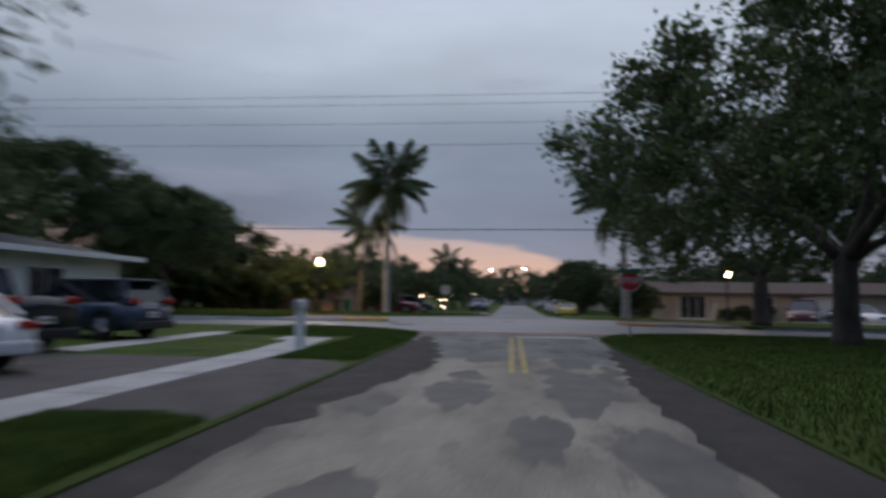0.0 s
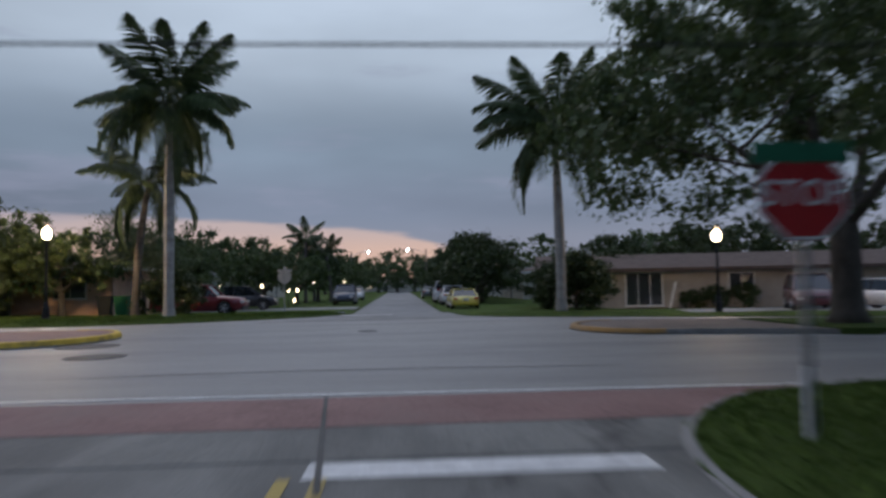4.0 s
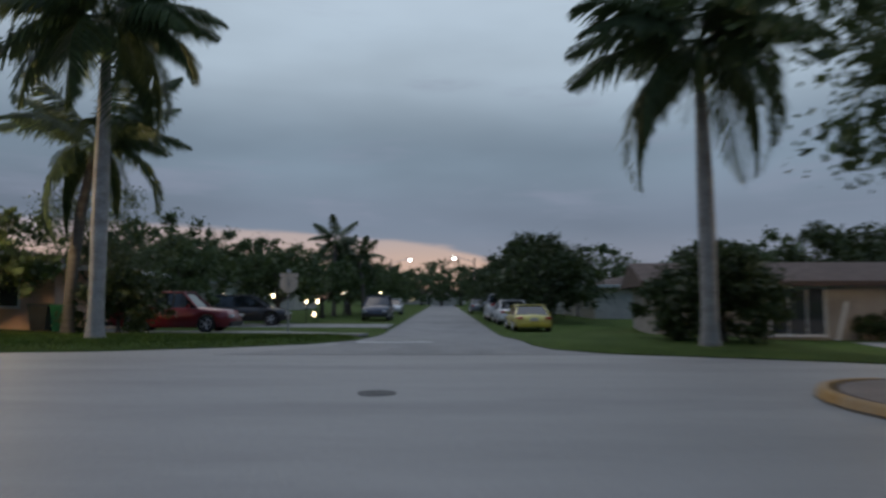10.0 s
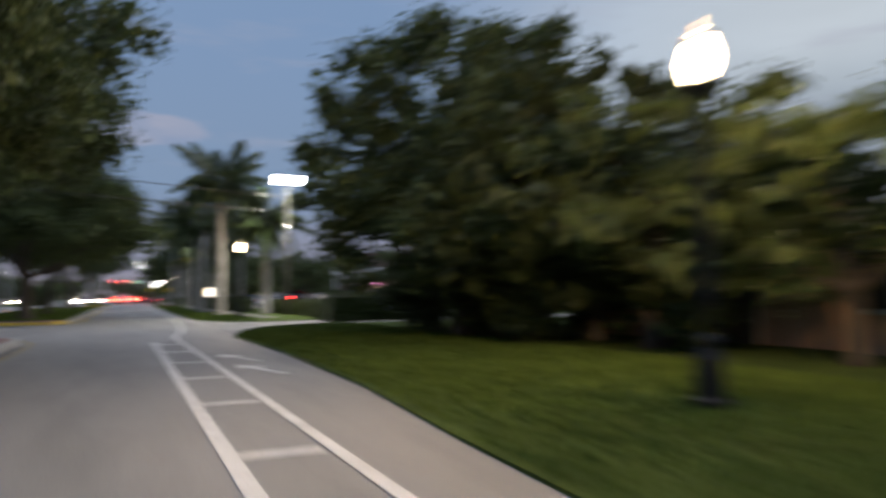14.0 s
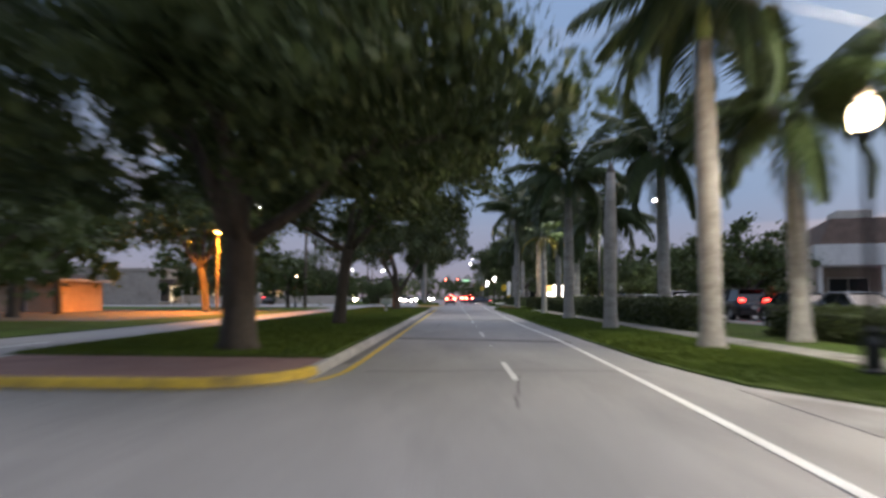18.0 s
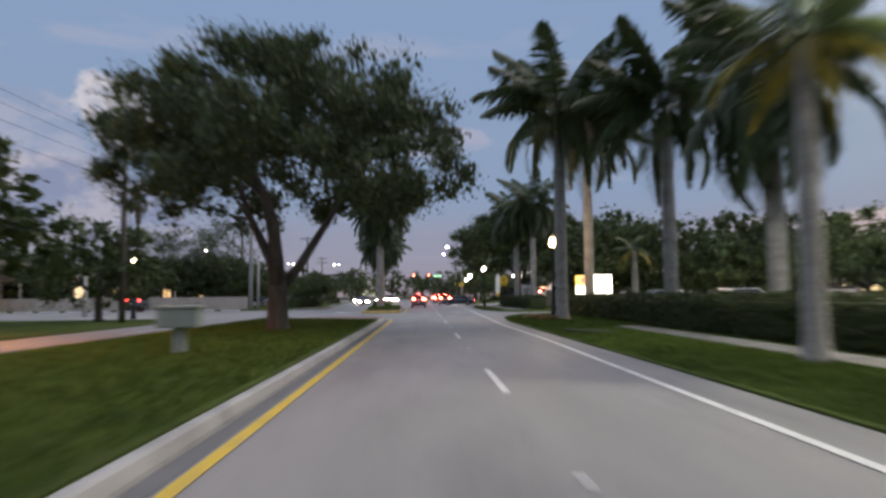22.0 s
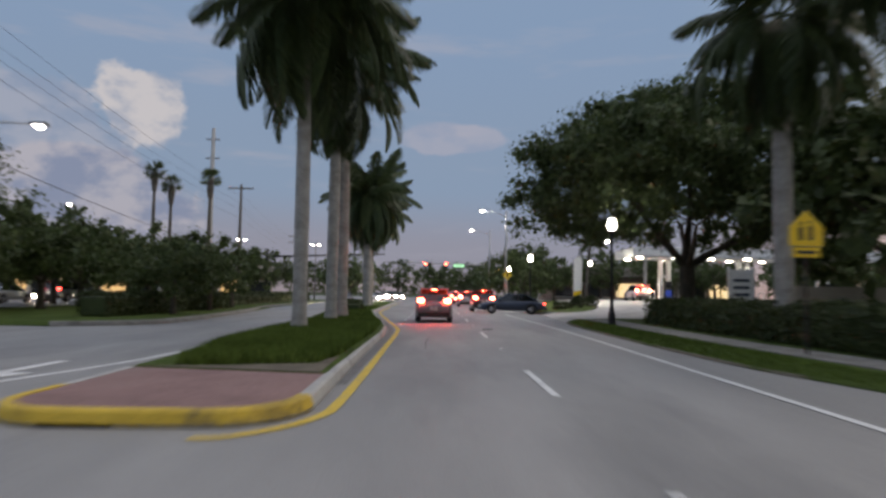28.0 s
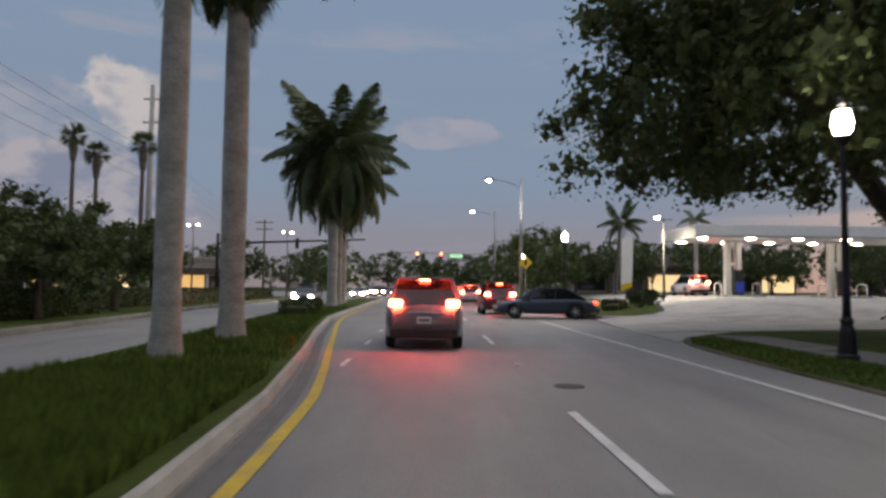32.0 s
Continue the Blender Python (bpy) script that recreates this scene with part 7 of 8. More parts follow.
# lit price sign beside the drive
ob = thing("lit_sign", pose(13.25, 99.8, TURF), "bright lit sign with a yellow emblem panel beside the hedge", "sign")
part("plinth", box(BM(), -0.1, 0, -0.1, 3.0, 0.5, 1.05, 0.03), STUCCO_TAN, ob)
part("emblem_panel", box(BM(), 0.0, 0.05, 2.0, 1.1, 0.45, 2.8), GLOW_YELLOW, ob, "lit yellow panel")
part("emblem", lathe(BM(), [(0.02, 0), (0.26, 0.0), (0.26, 0.012), (0.02, 0.014)], 18), GLOW_ORANGE, ob, "orange emblem").matrix_basis = pose(0.55, 0.046, 2.4, 90)
for k in range(2):
    part("price_panel", box(BM(), 0.0, 0.05, 1.15 + 0.42 * k, 1.1, 0.45, 1.5 + 0.42 * k), GLOW_PANEL, ob)
part("lit_panel", box(BM(), 1.14, 0.03, 1.1, 2.95, 0.47, 2.85, 0.03), GLOW_PANEL, ob, "glowing white panel")
ob = thing("notice_sign", pose(11.5, 119.4, TURF), "white notice sign on two posts behind the hedge", "sign")
for x in (0.0, 0.95):
    part("post", box(BM(), x - 0.05, -0.05, -0.1, x + 0.05, 0.05, 2.45, 0.01), TRIM, ob)
part("panel", box(BM(), 0.052, -0.03, 1.1, 0.898, 0.03, 2.35), SIGN_WHITE, ob)
for k in range(3):
    part("mark", box(BM(), 0.15, -0.036, 1.3 + 0.28 * k, 0.8, -0.032, 1.42 + 0.28 * k), CAR_PAINT["darkblue"], ob)
bm = BM()
box(bm, 14.2, 119.6, 0.1, 20.5, 119.8, 1.9)
setting("screen_wall", bm, WALL_BEIGE, "pale screen wall behind the hedge", "wall")
ob = thing("feather_banner", pose(12.0, 152, TURF + rise(12, 152)), "white feather banner with a yellow foot", "banner")
part("pole", tube(BM(), [(0, 0, 0), (0, 0, 4.4)], [0.03, 0.02], 8), GALV, ob)
bm = BM()
prism(bm, [(0.05, 0.8), (0.75, 1.1), (0.85, 3.9), (0.6, 4.4), (0.1, 4.1)], -0.008, 0.008)
part("cloth", bm, SIGN_WHITE, ob).matrix_basis = pose(0, 0, 0, 90)
bm = BM()
prism(bm, [(0.05, 0.79), (0.75, 1.09), (0.74, 1.4), (0.06, 1.2)], -0.012, 0.012)
part("yellow_foot", bm, SIGN_YELLOW, ob).matrix_basis = pose(0, 0, 0, 90)
ob = thing("utility_cabinet", pose(-4.75, 58.5, 0.2), "pale green utility cabinet on a pedestal in the median", "utility box")
part("pedestal", box(BM(), -0.12, -0.12, -0.05, 0.12, 0.12, 0.55, 0.01), UTIL_GREEN, ob)
part("cabinet", box(BM(), -0.42, -0.25, 0.55, 0.42, 0.25, 0.95, 0.03), UTIL_GREEN, ob)
part("lid", box(BM(), -0.46, -0.28, 0.952, 0.46, 0.28, 1.02, 0.02), UTIL_GREEN, ob)
ob = thing("mailbox", pose(-26.7, -28.6, LOW), "white mailbox on a slim post beside the pavement", "mailbox")
part("pillar", box(BM(), -0.1, -0.1, -0.1, 0.1, 0.1, 0.98, 0.015), STUCCO_WHITE, ob)
bm = BM()
box(bm, -0.25, -0.11, 0.982, 0.25, 0.11, 1.2, 0.06)
part("box", bm, STUCCO_WHITE, ob)
part("flap", box(BM(), -0.262, -0.08, 1.0, -0.252, 0.08, 1.17), SIGN_BACK, ob)
for x, y, m_, nm in ((13.3, -19.0, BIN_BLACK, "dark"), (13.2, -19.9, BIN_GREEN, "green")):
    ob = thing("wheelie_bin", pose(x, y, TURF, 0, 0, 8), nm + " plastic wheelie bin by the house wall", "bin", "bins")
    bm = BM()
    b0 = [bm.verts.new(p) for p in ((-0.24, -0.26, 0.06), (0.24, -0.26, 0.06), (0.24, 0.26, 0.06), (-0.24, 0.26, 0.06))]
    b1 = [bm.verts.new(p) for p in ((-0.3, -0.36, 1.0), (0.3, -0.36, 1.0), (0.3, 0.36, 1.0), (-0.3, 0.36, 1.0))]
    bm.faces.new(b0[::-1]), bm.faces.new(b1)
    for i in range(4):
        bm.faces.new((b0[i], b0[(i + 1) % 4], b1[(i + 1) % 4], b1[i]))
    part("tub", bm, m_, ob)
    part("lid", box(BM(), -0.33, -0.4, 1.004, 0.33, 0.4, 1.07, 0.02), m_, ob)
    for sy in (-1, 1):
        part("wheel", tube(BM(), [(0.22, sy * 0.27, 0.09), (0.22, sy * 0.31, 0.09)], [0.09, 0.09], 12), RUBBER, ob)
for x, y, turn, long in ((6.05, 78.3, 20, 1.15), (6.45, 76.0, -25, 0.95)):
    ob = thing("fallen_palm_frond", pose(x, y, TURF + 0.02, 0, 0, turn), "dry tan sheath of a fallen palm frond on the grass", "fallen frond", "fallen fronds")
    bm = BM()
    rows = []
    for k in range(9):
        u = k / 8
        r = 0.17 * (0.45 + 0.9 * math.sin(math.pi * min(1.0, u * 0.8 + 0.12)))
        rows.append([bm.verts.new((long * (u - 0.5), r * math.cos(radians(a)), 0.02 + 0.06 * u * u + r * 0.75 * (1 - math.sin(radians(a))))) for a in range(-10, 200, 21)])
    for lo, hi in zip(rows, rows[1:]):
        for a, b, c, d in zip(lo, lo[1:], hi[1:], hi):
            bm.faces.new((a, b, c, d))
    bmesh.ops.solidify(bm, geom=bm.faces[:], thickness=0.012)
    part("sheath", bm, SHEATH, ob, smooth=True)
    part("stalk", tube(BM(), [(long * 0.45, 0, 0.09), (long * 0.8, 0.05, 0.1), (long * 1.25, 0.18, 0.03)], [0.05, 0.035, 0.012], 8), SHEATH, ob)
    piece("leaf", FRONDS_DRY[0], ob, pose(long * 0.7, 0.03, 0.06, 0, 4, 8) @ Matrix.Diagonal((0.3, 0.3, 0.12, 1)))

# ---- vehicles ----
vehicle("suv", "grey", pose(-0.1, 126.9, 0, 0, 0, 90) @ Matrix.Scale(0.95, 4), "dark grey compact suv waiting with its brake lights on", "brake")
vehicle("suv", "maroon", pose(3.75, 147.6, 0, 0, 0, 90), "dark red suv waiting with its brake lights on", "brake")
vehicle("sedan", "darkblue", pose(5.5, 142.0, 0, 0, 0, 176), "dark sedan turning out of the filling station", "tail")
for x, y, k, c, li in ((0.1, 160, "sedan", "black", "brake"), (3.3, 166, "suv", "silver", "brake"), (0.1, 176, "van", "grey", "brake"), (3.3, 184, "sedan", "grey", "brake"), (0.2, 192, "suv", "black", "brake"), (3.3, 203, "suv", "white", "brake")):
    vehicle(k, c, pose(x, y, 0, 0, 0, 90), "queuing car seen from behind with red brake lights", li, group="queue at the lights")
for x, y, k, c in ((-8.2, 224, "suv", "black"), (-11.0, 226, "sedan", "silver"), (-9.3, 233, "van", "grey"), (-7.6, 240, "sedan", "grey"), (-10.6, 243, "suv", "grey"), (-12.0, 176, "suv", "black"), (-10.2, 167, "sedan", "grey"), (-9.8, 205, "sedan", "white"), (-13.2, 262, "suv", "grey")):
    vehicle(k, c, pose(x, y, 0, 0, 0, -90), "oncoming car with bright headlights", "head", group="oncoming cars")
vehicle("sedan", "yellow", pose(20.1, -38.5, TURF, 0, 0, 1) @ Matrix.Diagonal((0.97, 0.97, 0.86, 1)), "yellow coupe parked half on the grass", "off", group="parked cars")
vehicle("sedan", "white", pose(28.2, -38.5, TURF, 0, 0, 0), "white sedan parked along the street", "off", group="parked cars")
vehicle("pickup", "white", pose(34.6, -38.4, TURF, 0, 0, 0), "white pickup parked along the street", "off", group="parked cars")
vehicle("sedan", "grey", pose(56, -38.0, TURF, 0, 0, 0), "grey car parked further down the street", "off", group="parked cars")
vehicle("pickup", "deepred", pose(16.4, -23.0, TURF, 0, 0, -90) @ Matrix.Scale(0.93, 4), "red pickup truck in a drive behind bushes", "off", group="parked cars")
vehicle("suv", "black", pose(25.2, -23.5, TURF, 0, 0, -84), "black suv parked in a drive", "off", group="parked cars")
vehicle("suv", "darkblue", pose(34.4, -29.9, TURF, 0, 0, 180), "dark suv parked facing the avenue", "off", group="parked cars")
vehicle("sedan", "white", pose(52, -29.6, TURF, 0, 0, 180), "pale car parked beyond", "off", group="parked cars")
vehicle("van", "maroon", pose(8.3, -54.4, TURF, 0, 0, 155), "dark red minivan parked before the low house", "off", group="parked cars")
vehicle("sedan", "white", pose(6.2, -57.0, TURF, 0, 0, 196), "white sedan parked aslant before the low house", "off", group="parked cars")
vehicle("sedan", "silver", pose(3.6, -60.2, TURF, 0, 0, 205), "silver sedan parked before the low house", "off", group="parked cars")
vehicle("sedan", "white", pose(-32.0, -23.4, LOW, 0, 0, 70), "pale sedan parked in the dark drive", "off", group="parked cars")
vehicle("pickup", "black", pose(-28.2, -21.0, LOW, 0, 0, 75), "black pickup parked in the drive", "off", group="parked cars")
vehicle("suv", "darkblue", pose(-23.6, -21.2, LOW, 0, 0, 78), "dark blue suv parked on the lawn", "off", group="parked cars")
for x, y, t, k, c, li in ((16.6, 52, 90, "sedan", "white", "off"), (16.8, 56, 90, "suv", "silver", "off"), (17, 62, 80, "sedan", "white", "off"), (17.5, 72, 90, "sedan", "black", "off"), (16.8, 38, 90, "sedan", "black", "off"), (16.4, 33, 90, "sedan", "silver", "off"), (19, 91.5, 0, "sedan", "silver", "head"),
                          (24, 92, 10, "suv", "silver", "head"), (15.2, 84, 0, "sedan", "silver", "off"), (16.6, 27, 100, "sedan", "silver", "off"), (22, 166.5, 90, "suv", "white", "brake"), (28, 110, 90, "sedan", "black", "off"), (16.5, 44, 90, "suv", "black", "tail")):
    vehicle(k, c, pose(x, y, TURF if y < 88 else 0.025 + rise(x, y), 0, 0, t), "car standing in the car park", li, group="car park cars")
for i, (x, y, t) in enumerate(((-24.5, 161, 0), (-30, 118, 90), (-33.4, 122, 90), (-30, 134, 90), (-30.5, 141, 90), (-31, 150, 90), (-40, 128, 0), (-27.5, 168, 0))):
    vehicle(("sedan", "suv")[i % 2], ("white", "grey", "silver", "black")[i % 4], pose(x, y, TURF, 0, 0, t), "car standing before the shops", ("head", "tail", "off", "off")[i % 4], group="cars before the shops")

# ---- houses and shops ----
low_house(pose(14.2, -42.9, 0.1, 0, 0, -100), 20, 9, "low cream house with a brown roof and a dark screened entry", STUCCO_TAN, ROOF_BROWN, 2.1, 1.0, 0.6,
          [("window", 5.2, 0.12, 1.95, 1.75, 0.0, PANE, 2), ("window", 10.4, 0.8, 1.3, 1.0), ("door", 14.5, 2.6, 1.9, 0.0, STUCCO_WHITE)], True, ROOF_BROWN)
ob = thing("leaning_board", pose(13.05, -49.3, 0.16, 0, 14, -100), "pale board leaning against the house wall", "board")
part("plank", box(BM(), -0.06, -0.25, 0, 0.06, -0.22, 1.5, 0.005), TRIM, ob)
part("cleat", box(BM(), -0.1, -0.22, 1.3, 0.1, -0.19, 1.36), TRIM, ob)
low_house(pose(14.0, -6.9, 0.1, 0, 0, -90), 12.2, 9, "low peach house half hidden by trees", STUCCO_PEACH, ROOF_BROWN, 2.5, 1.0, 0.6, [("window", 3, 0.9, 1.6, 1.1), ("door", 6.4), ("window", 10, 0.9, 1.6, 1.1)])
low_house(pose(-33, -17.4, 0.1), 17, 8, "white house with a dark roof behind parked cars", STUCCO_WHITE, ROOF_DARK, 2.7, 1.0, 0.7, [("window", 4, 0.9, 1.6, 1.2), ("door", 8), ("window", 12.6, 0.9, 1.8, 1.2)])
low_house(pose(23, -14.5, 0.1, 0, 0, 0), 14, 8, "pale house with lit porch lamps", STUCCO_WHITE, ROOF_DARK, 2.6, 0.9, 0.6, [("window", 3, 0.9, 1.6, 1.1, 0.0, GLOW_SHOP), ("door", 7), ("window", 11, 0.9, 1.6, 1.1)])
for i, (x, y, t, lab_) in enumerate(((42, -17, 0, "pale house along the street"), (62, -18, 0, "low house further down the street"), (66, -46, 180, "low house behind street trees"), (52, -46, 180, "dark low house behind trees"), (9.8, -66, -112, "white house beyond the parked cars"))):
    low_house(pose(x, y, 0.1, 0, 0, t), 13, 8, lab_, (STUCCO_WHITE, STUCCO_CREAM)[i % 2], (ROOF_DARK, ROOF_BROWN)[i % 2], 2.6, 0.9, 0.6, [("window", 3, 0.9, 1.6, 1.1), ("door", 6.5), ("window", 10, 0.9, 1.6, 1.1)])
low_house(pose(-38.5, 57.5, 0.06), 8.2, 7, "low peach house glowing orange under a sodium lamp", STUCCO_PEACH, ROOF_BROWN, 2.6, 1.1, 0.5, [("window", 2.4, 0.9, 1.3, 1.1), ("door", 5.4)])
low_house(pose(150, -24, 0.1, 0, 0, -90), 16, 8, "low house closing the far end of the street", STUCCO_CREAM, ROOF_BROWN, 2.6, 1.1, 0.6, [("window", 3, 0.9, 1.6, 1.1, 0.0, GLOW_SHOP), ("door", 7), ("window", 11, 0.9, 1.6, 1.1)])
for x, y, z in ((24.5, -15.05, 2.3), (31.2, -15.05, 2.2)):
    ob = thing("porch_lamp", pose(x, y, z), "small lit lamp on a house wall", "wall lamp", "porch lamps")
    part("bracket", box(BM(), -0.03, 0.05, -0.05, 0.03, 0.6, 0.05), BLACK_METAL, ob)
    part("bulb", lathe(BM(), [(0.02, -0.1), (0.09, -0.03), (0.09, 0.05), (0.02, 0.1)], 10), GLOW_WARM, ob, "glowing bulb")


for x, y, z in ((28, -21.2, 1.9), (28, -24.2, 1.75), (29, -26.0, 1.4), (29.5, -26.6, 1.4), (30, -26.3, 0.6), (43, -26.2, 2.0), (55, -28.2, 2.2)):
    ob = thing("garden_lamp", pose(x, y, TURF), "small lit garden lamp on a thin post", "garden lamp", "garden lamps")
    part("post", tube(BM(), [(0, 0, -0.1), (0, 0, z - 0.2)], [0.025, 0.02], 8), BLACK_METAL, ob)
    part("bulb", lathe(BM(), [(0.03, z - 0.22), (0.07, z - 0.14), (0.07, z - 0.02), (0.03, z + 0.05)], 10), GLOW_LANTERN, ob, "glowing lantern")
    part("cap", lathe(BM(), [(0.12, z + 0.052), (0.02, z + 0.12)], 10), BLACK_METAL, ob)


def shop_row(m, w, d, h, label, bays, wall_mat, lit, fascia=None, roof_mat=ROOF_DARK):
    """A row of shops, its front along x and facing -y, with a canopy, posts and lit windows."""
    ob = thing("shop_building", m, label, "shop")
    part("wall", box(BM(), 0, 0.2, -0.2, w, d, h), wall_mat, ob)
    part("parapet", box(BM(), -0.15, 0.0, h + 0.002, w + 0.15, d + 0.1, h + 0.5), wall_mat, ob)
    part("canopy", box(BM(), -0.3, -2.2, h * 0.62, w + 0.3, 0.18, h * 0.62 + 0.7, 0.03), fascia or roof_mat, ob)
    for k in range(bays):
        x0, x1 = w * k / bays + 0.35, w * (k + 1) / bays - 0.35
        fr = part("window", box(BM(), x0 - 0.08, 0.12, 0.25, x1 + 0.08, 0.19, h * 0.58), TRIM, ob)
        part("pane", box(BM(), x0, 0.09, 0.4, x1, 0.115, h * 0.56), lit[k % len(lit)], fr)
        part("canopy_post", tube(BM(), [(x0 - 0.35, -2.0, 0), (x0 - 0.35, -2.0, h * 0.62)], [0.09, 0.09], 8), TRIM, ob)
    return ob


shop_row(pose(-46, 112, 0.1, 0, 0, 90), 62, 14, 5.2, "row of shops with amber lit windows behind trees", 16, STUCCO_TAN, (PANE, GLOW_SHOP, PANE, PANE, GLOW_SHOP_AMBER), ROOF_BROWN)
rest = thing("restaurant", pose(20.4, 43, 0.1, 0, 0, -18), "low restaurant with a white portico, brown roof band and red neon", "restaurant")
part("wall", box(BM(), 0.6, 3.0, -0.2, 22, 15, 4.3), STUCCO_TAN, rest)
part("fascia", box(BM(), 0, 0, 3.05, 22.6, 3.3, 4.2, 0.03), STUCCO_WHITE, rest, "broad white fascia of the portico")
bm = BM()
vs = [bm.verts.new(p) for p in ((0.3, 0.4, 4.2), (22.4, 0.4, 4.2), (22.4, 15, 4.2), (0.3, 15, 4.2), (1.2, 1.7, 5.8), (21.6, 1.7, 5.8), (21.6, 14, 5.8), (1.2, 14, 5.8))]
for f in ((0, 1, 5, 4), (1, 2, 6, 5), (2, 3, 7, 6), (3, 0, 4, 7), (4, 5, 6, 7)):
    bm.faces.new([vs[i] for i in f])
part("roof", bm, ROOF_BROWN, rest, "brown sloping roof band")
part("parapet_block", box(BM(), 1.6, 2.2, 5.802, 3.4, 5.0, 6.3, 0.02), STUCCO_CREAM, rest)
part("parapet_block", box(BM(), 10.5, 2.2, 5.802, 16.0, 6.0, 6.9, 0.02), STUCCO_CREAM, rest)
for k in range(8):
    post = part("portico_post", box(BM(), 0.15 + 3.1 * k, 0.15, -0.1, 0.4 + 3.1 * k, 0.4, 3.048, 0.01), STUCCO_WHITE, rest)
    part("post_foot", box(BM(), 0.08 + 3.1 * k, 0.08, -0.1, 0.47 + 3.1 * k, 0.47, 0.3, 0.02), STUCCO_CREAM, post)
for k in range(7):
    window(rest, 2.2 + 3.0 * k, 0.9, 2.0, 1.5, 3.0, PANE)
for x0, x1, z0, z1 in ((7.2, 9.4, 4.28, 4.5), (8.0, 10.4, 4.55, 4.75), (6.8, 8.2, 4.02, 4.2)):
    part("neon_sign", box(BM(), x0, -0.12, z0, x1, -0.06, z1, 0.02), GLOW_RED_SIGN, rest, "glowing red neon sign")
part("window_sign", box(BM(), 4.4, 2.9, 2.45, 6.0, 2.94, 2.72), GLOW_PINK, rest, "glowing pink window sign")
part("window_sign", box(BM(), 4.5, 2.9, 2.0, 5.9, 2.94, 2.3), GLOW_SHOP, rest, "lit window sign")
part("light_strip", box(BM(), 10.8, -0.05, 3.4, 14.2, -0.01, 3.55), GLOW_CANOPY, rest, "bright light strip")
shop_row(pose(38, 112, 0.1, 0, 0, -4), 24, 12, 3.8, "white flat-roofed shop behind the lit sign", 5, STUCCO_WHITE, (PANE, GLOW_SHOP), STUCCO_WHITE)
shop_row(pose(16, 186, 0.9, 0, 0, 0), 26, 12, 4.0, "dim shop behind the filling station", 6, STUCCO_TAN, (PANE, PANE, GLOW_SHOP), ROOF_BROWN)
shop_row(pose(-62, 198, 0.1, 0, 0, 20), 36, 12, 5, "dim shops beyond the junction with lit windows", 8, STUCCO_TAN, (GLOW_SHOP, PANE, GLOW_SHOP_AMBER, PANE), ROOF_BROWN)
# filling station
ob = thing("station_canopy", pose(18.8, 157, 0.97), "white filling station canopy with bright ceiling lights", "canopy")
part("roof", box(BM(), 0, 0, 4.25, 25, 6.6, 5.15, 0.06), TRIM, ob)
part("fascia_band", box(BM(), -0.03, -0.03, 4.25, 25.03, -0.002, 4.36), GALV, ob)
for x in (4.1, 12.0, 20):
    for dx in (-0.42, 0.38):
        part("column", box(BM(), x + dx - 0.2, 3.0, -0.1, x + dx + 0.2, 3.5, 4.248, 0.02), TRIM, ob)
    part("crossbeam", box(BM(), x - 0.218, 3.1, 2.35, x + 0.178, 3.4, 2.6, 0.02), TRIM, ob)
    part("collar", box(BM(), x - 0.75, 2.9, 4.1, x + 0.7, 3.6, 4.246, 0.02), GALV, ob)
for x in (1, 4.5, 8, 11.5, 15, 18.5, 22):
    for y in (1.2, 5.4):
        part("ceiling_light", box(BM(), x - 0.25, y - 0.25, 4.17, x + 0.25, y + 0.25, 4.247, 0.02), GLOW_CANOPY, ob, "lit square ceiling light")
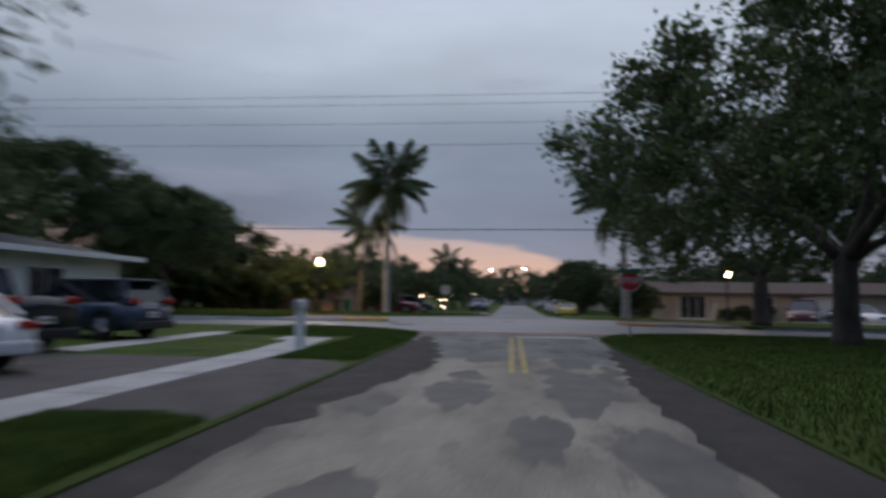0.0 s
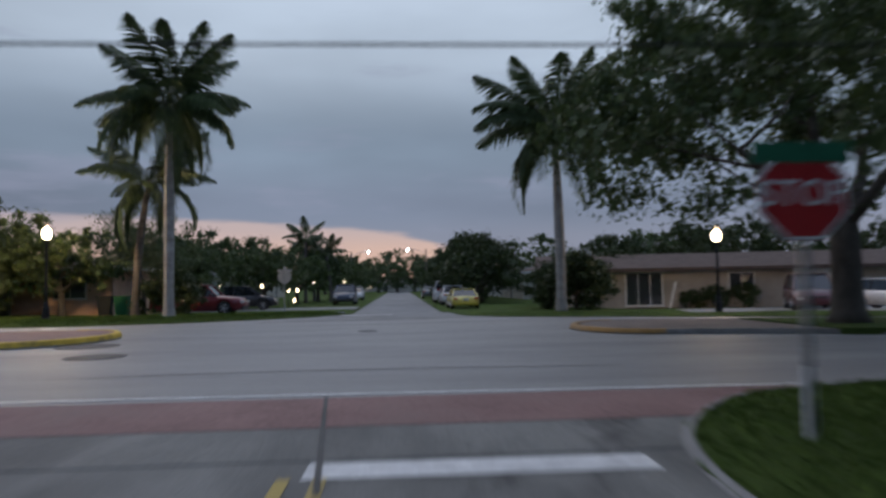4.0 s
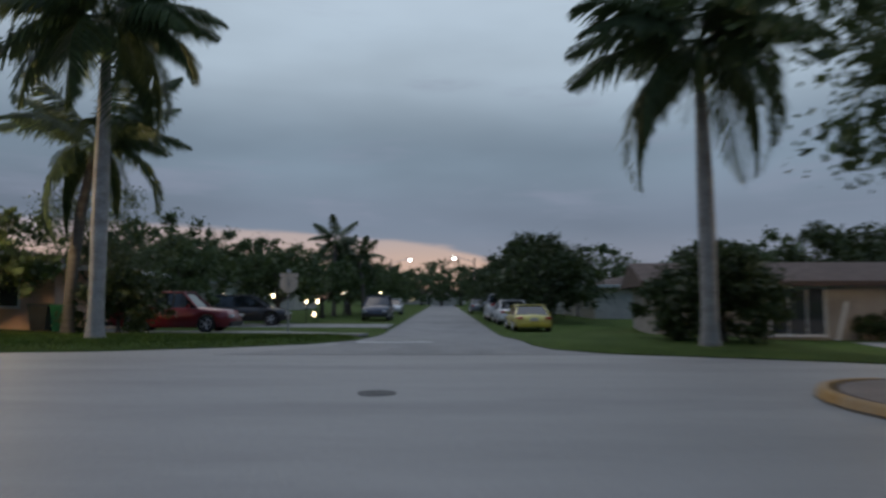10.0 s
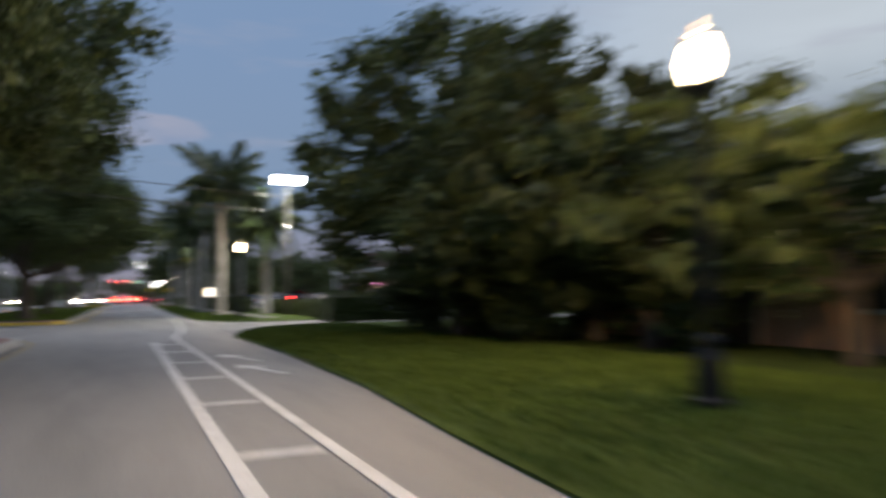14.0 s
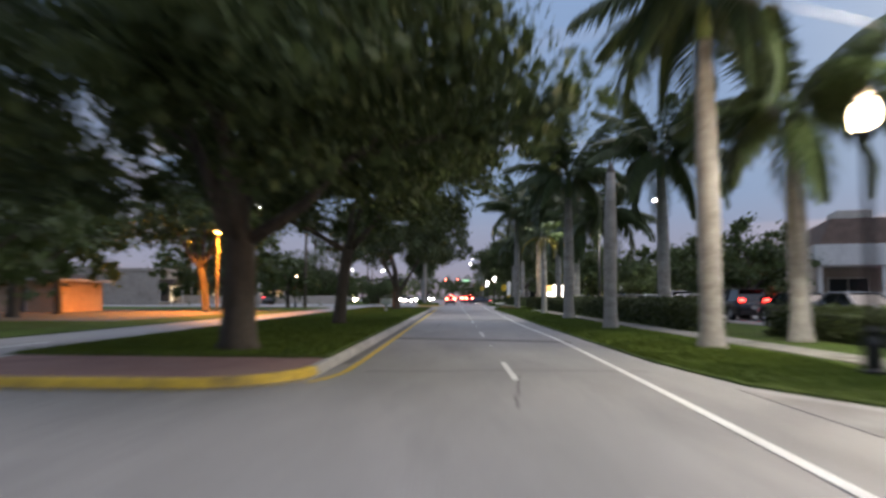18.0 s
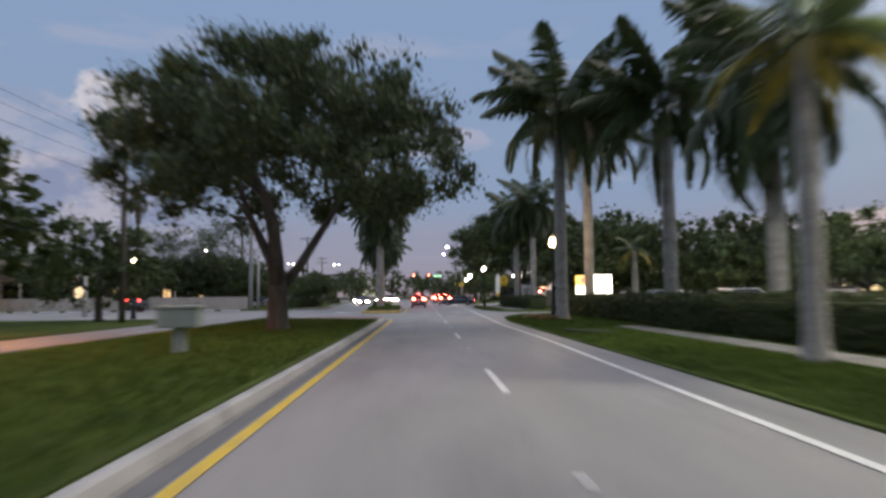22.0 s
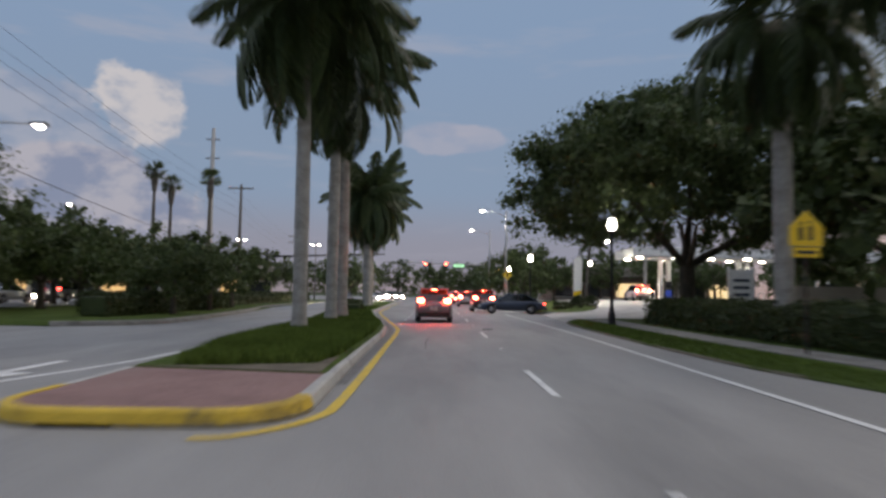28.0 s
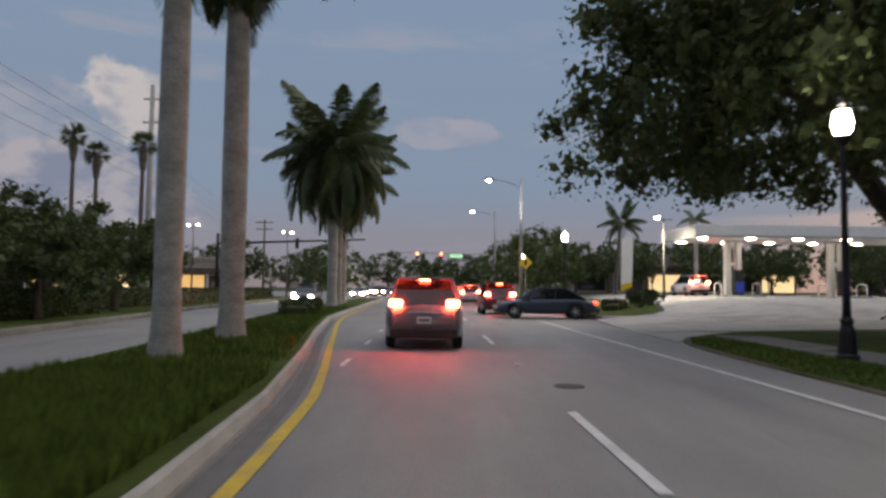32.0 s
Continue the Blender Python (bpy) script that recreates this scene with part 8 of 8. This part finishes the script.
for x in (4.1, 12.0, 20):
    pump = thing("fuel_pump", pose(18.8 + x - 0.02, 159.3, 0.97), "dark fuel pump with a blue panel between the columns", "fuel pump", "fuel pumps")
    part("island", box(BM(), -1.8, -0.6, -0.1, 1.8, 1.3, 0.12, 0.04), KERB, pump)
    part("body", box(BM(), -0.34, -0.25, 0.122, 0.34, 0.3, 2.0, 0.04), BLACK_PLASTIC, pump)
    part("blue_panel", box(BM(), -0.3, -0.268, 0.3, 0.3, -0.252, 1.1), PUMP_BLUE, pump, "blue front panel")
    part("screen", box(BM(), -0.24, -0.268, 1.3, 0.24, -0.252, 1.7), CAR_GLASS, pump)
    part("hose", tube(BM(), smooth_line([(0.36, 0, 1.5), (0.56, 0, 0.9), (0.46, 0, 0.4), (0.36, 0, 0.9)], 5), [0.025] * 16, 6), RUBBER, pump)
    for dx in (-1.45, 1.45):
        part("guard_hoop", tube(BM(), smooth_line([(dx, -0.4, 0.05), (dx, -0.4, 0.8), (dx, -0.1, 1.0), (dx, 0.5, 1.0), (dx, 0.8, 0.8), (dx, 0.8, 0.05)], 4), [0.05] * 21, 8), SIGN_WHITE, pump)
# beige wall and wheel stops west of the avenue
wl = tagged(new("boundary_wall"), "beige precast boundary wall with stained panels", "wall", kind="structure")
for k in range(15):
    x = -18.35 - 2.6 * (k + 1)
    part("panel", box(BM(), x + 0.16, 117.44, 0.0, x + 2.44, 117.56, 1.45), WALL_BEIGE, wl)
    part("pier", box(BM(), x - 0.15, 117.37, 0.0, x + 0.15, 117.63, 1.52, 0.01), WALL_BEIGE, wl)
    part("coping", box(BM(), x + 0.152, 117.42, 1.452, x + 2.448, 117.58, 1.5, 0.008), WALL_BEIGE, wl)
for k in range(12):
    ob = tagged(part("wheel_stop", box(BM(), -21.0 - 2.7 * k, 116.2, 0.0, -19.0 - 2.7 * k, 116.38, 0.15, 0.03), SIGN_WHITE), "white concrete wheel stop before the wall", "wheel stop", "wheel stops")
# far arcade with a yellow arch emblem
ob = thing("arch_sign", pose(10.6, 205, 0.02), "pole sign with a glowing yellow arch emblem", "sign")
part("pole", tube(BM(), [(0, 0, 0), (0, 0, 4.4)], [0.1, 0.08], 8), GALV, ob)
bm = BM()
for s in (-0.32, 0.32):
    tube(bm, [(s + 0.3 * math.cos(a), 0, 4.5 + 1.0 * math.sin(a)) for a in np.linspace(0, math.pi, 9)], [0.07] * 9, 6)
part("emblem", bm, GLOW_YELLOW, ob, "yellow arches")
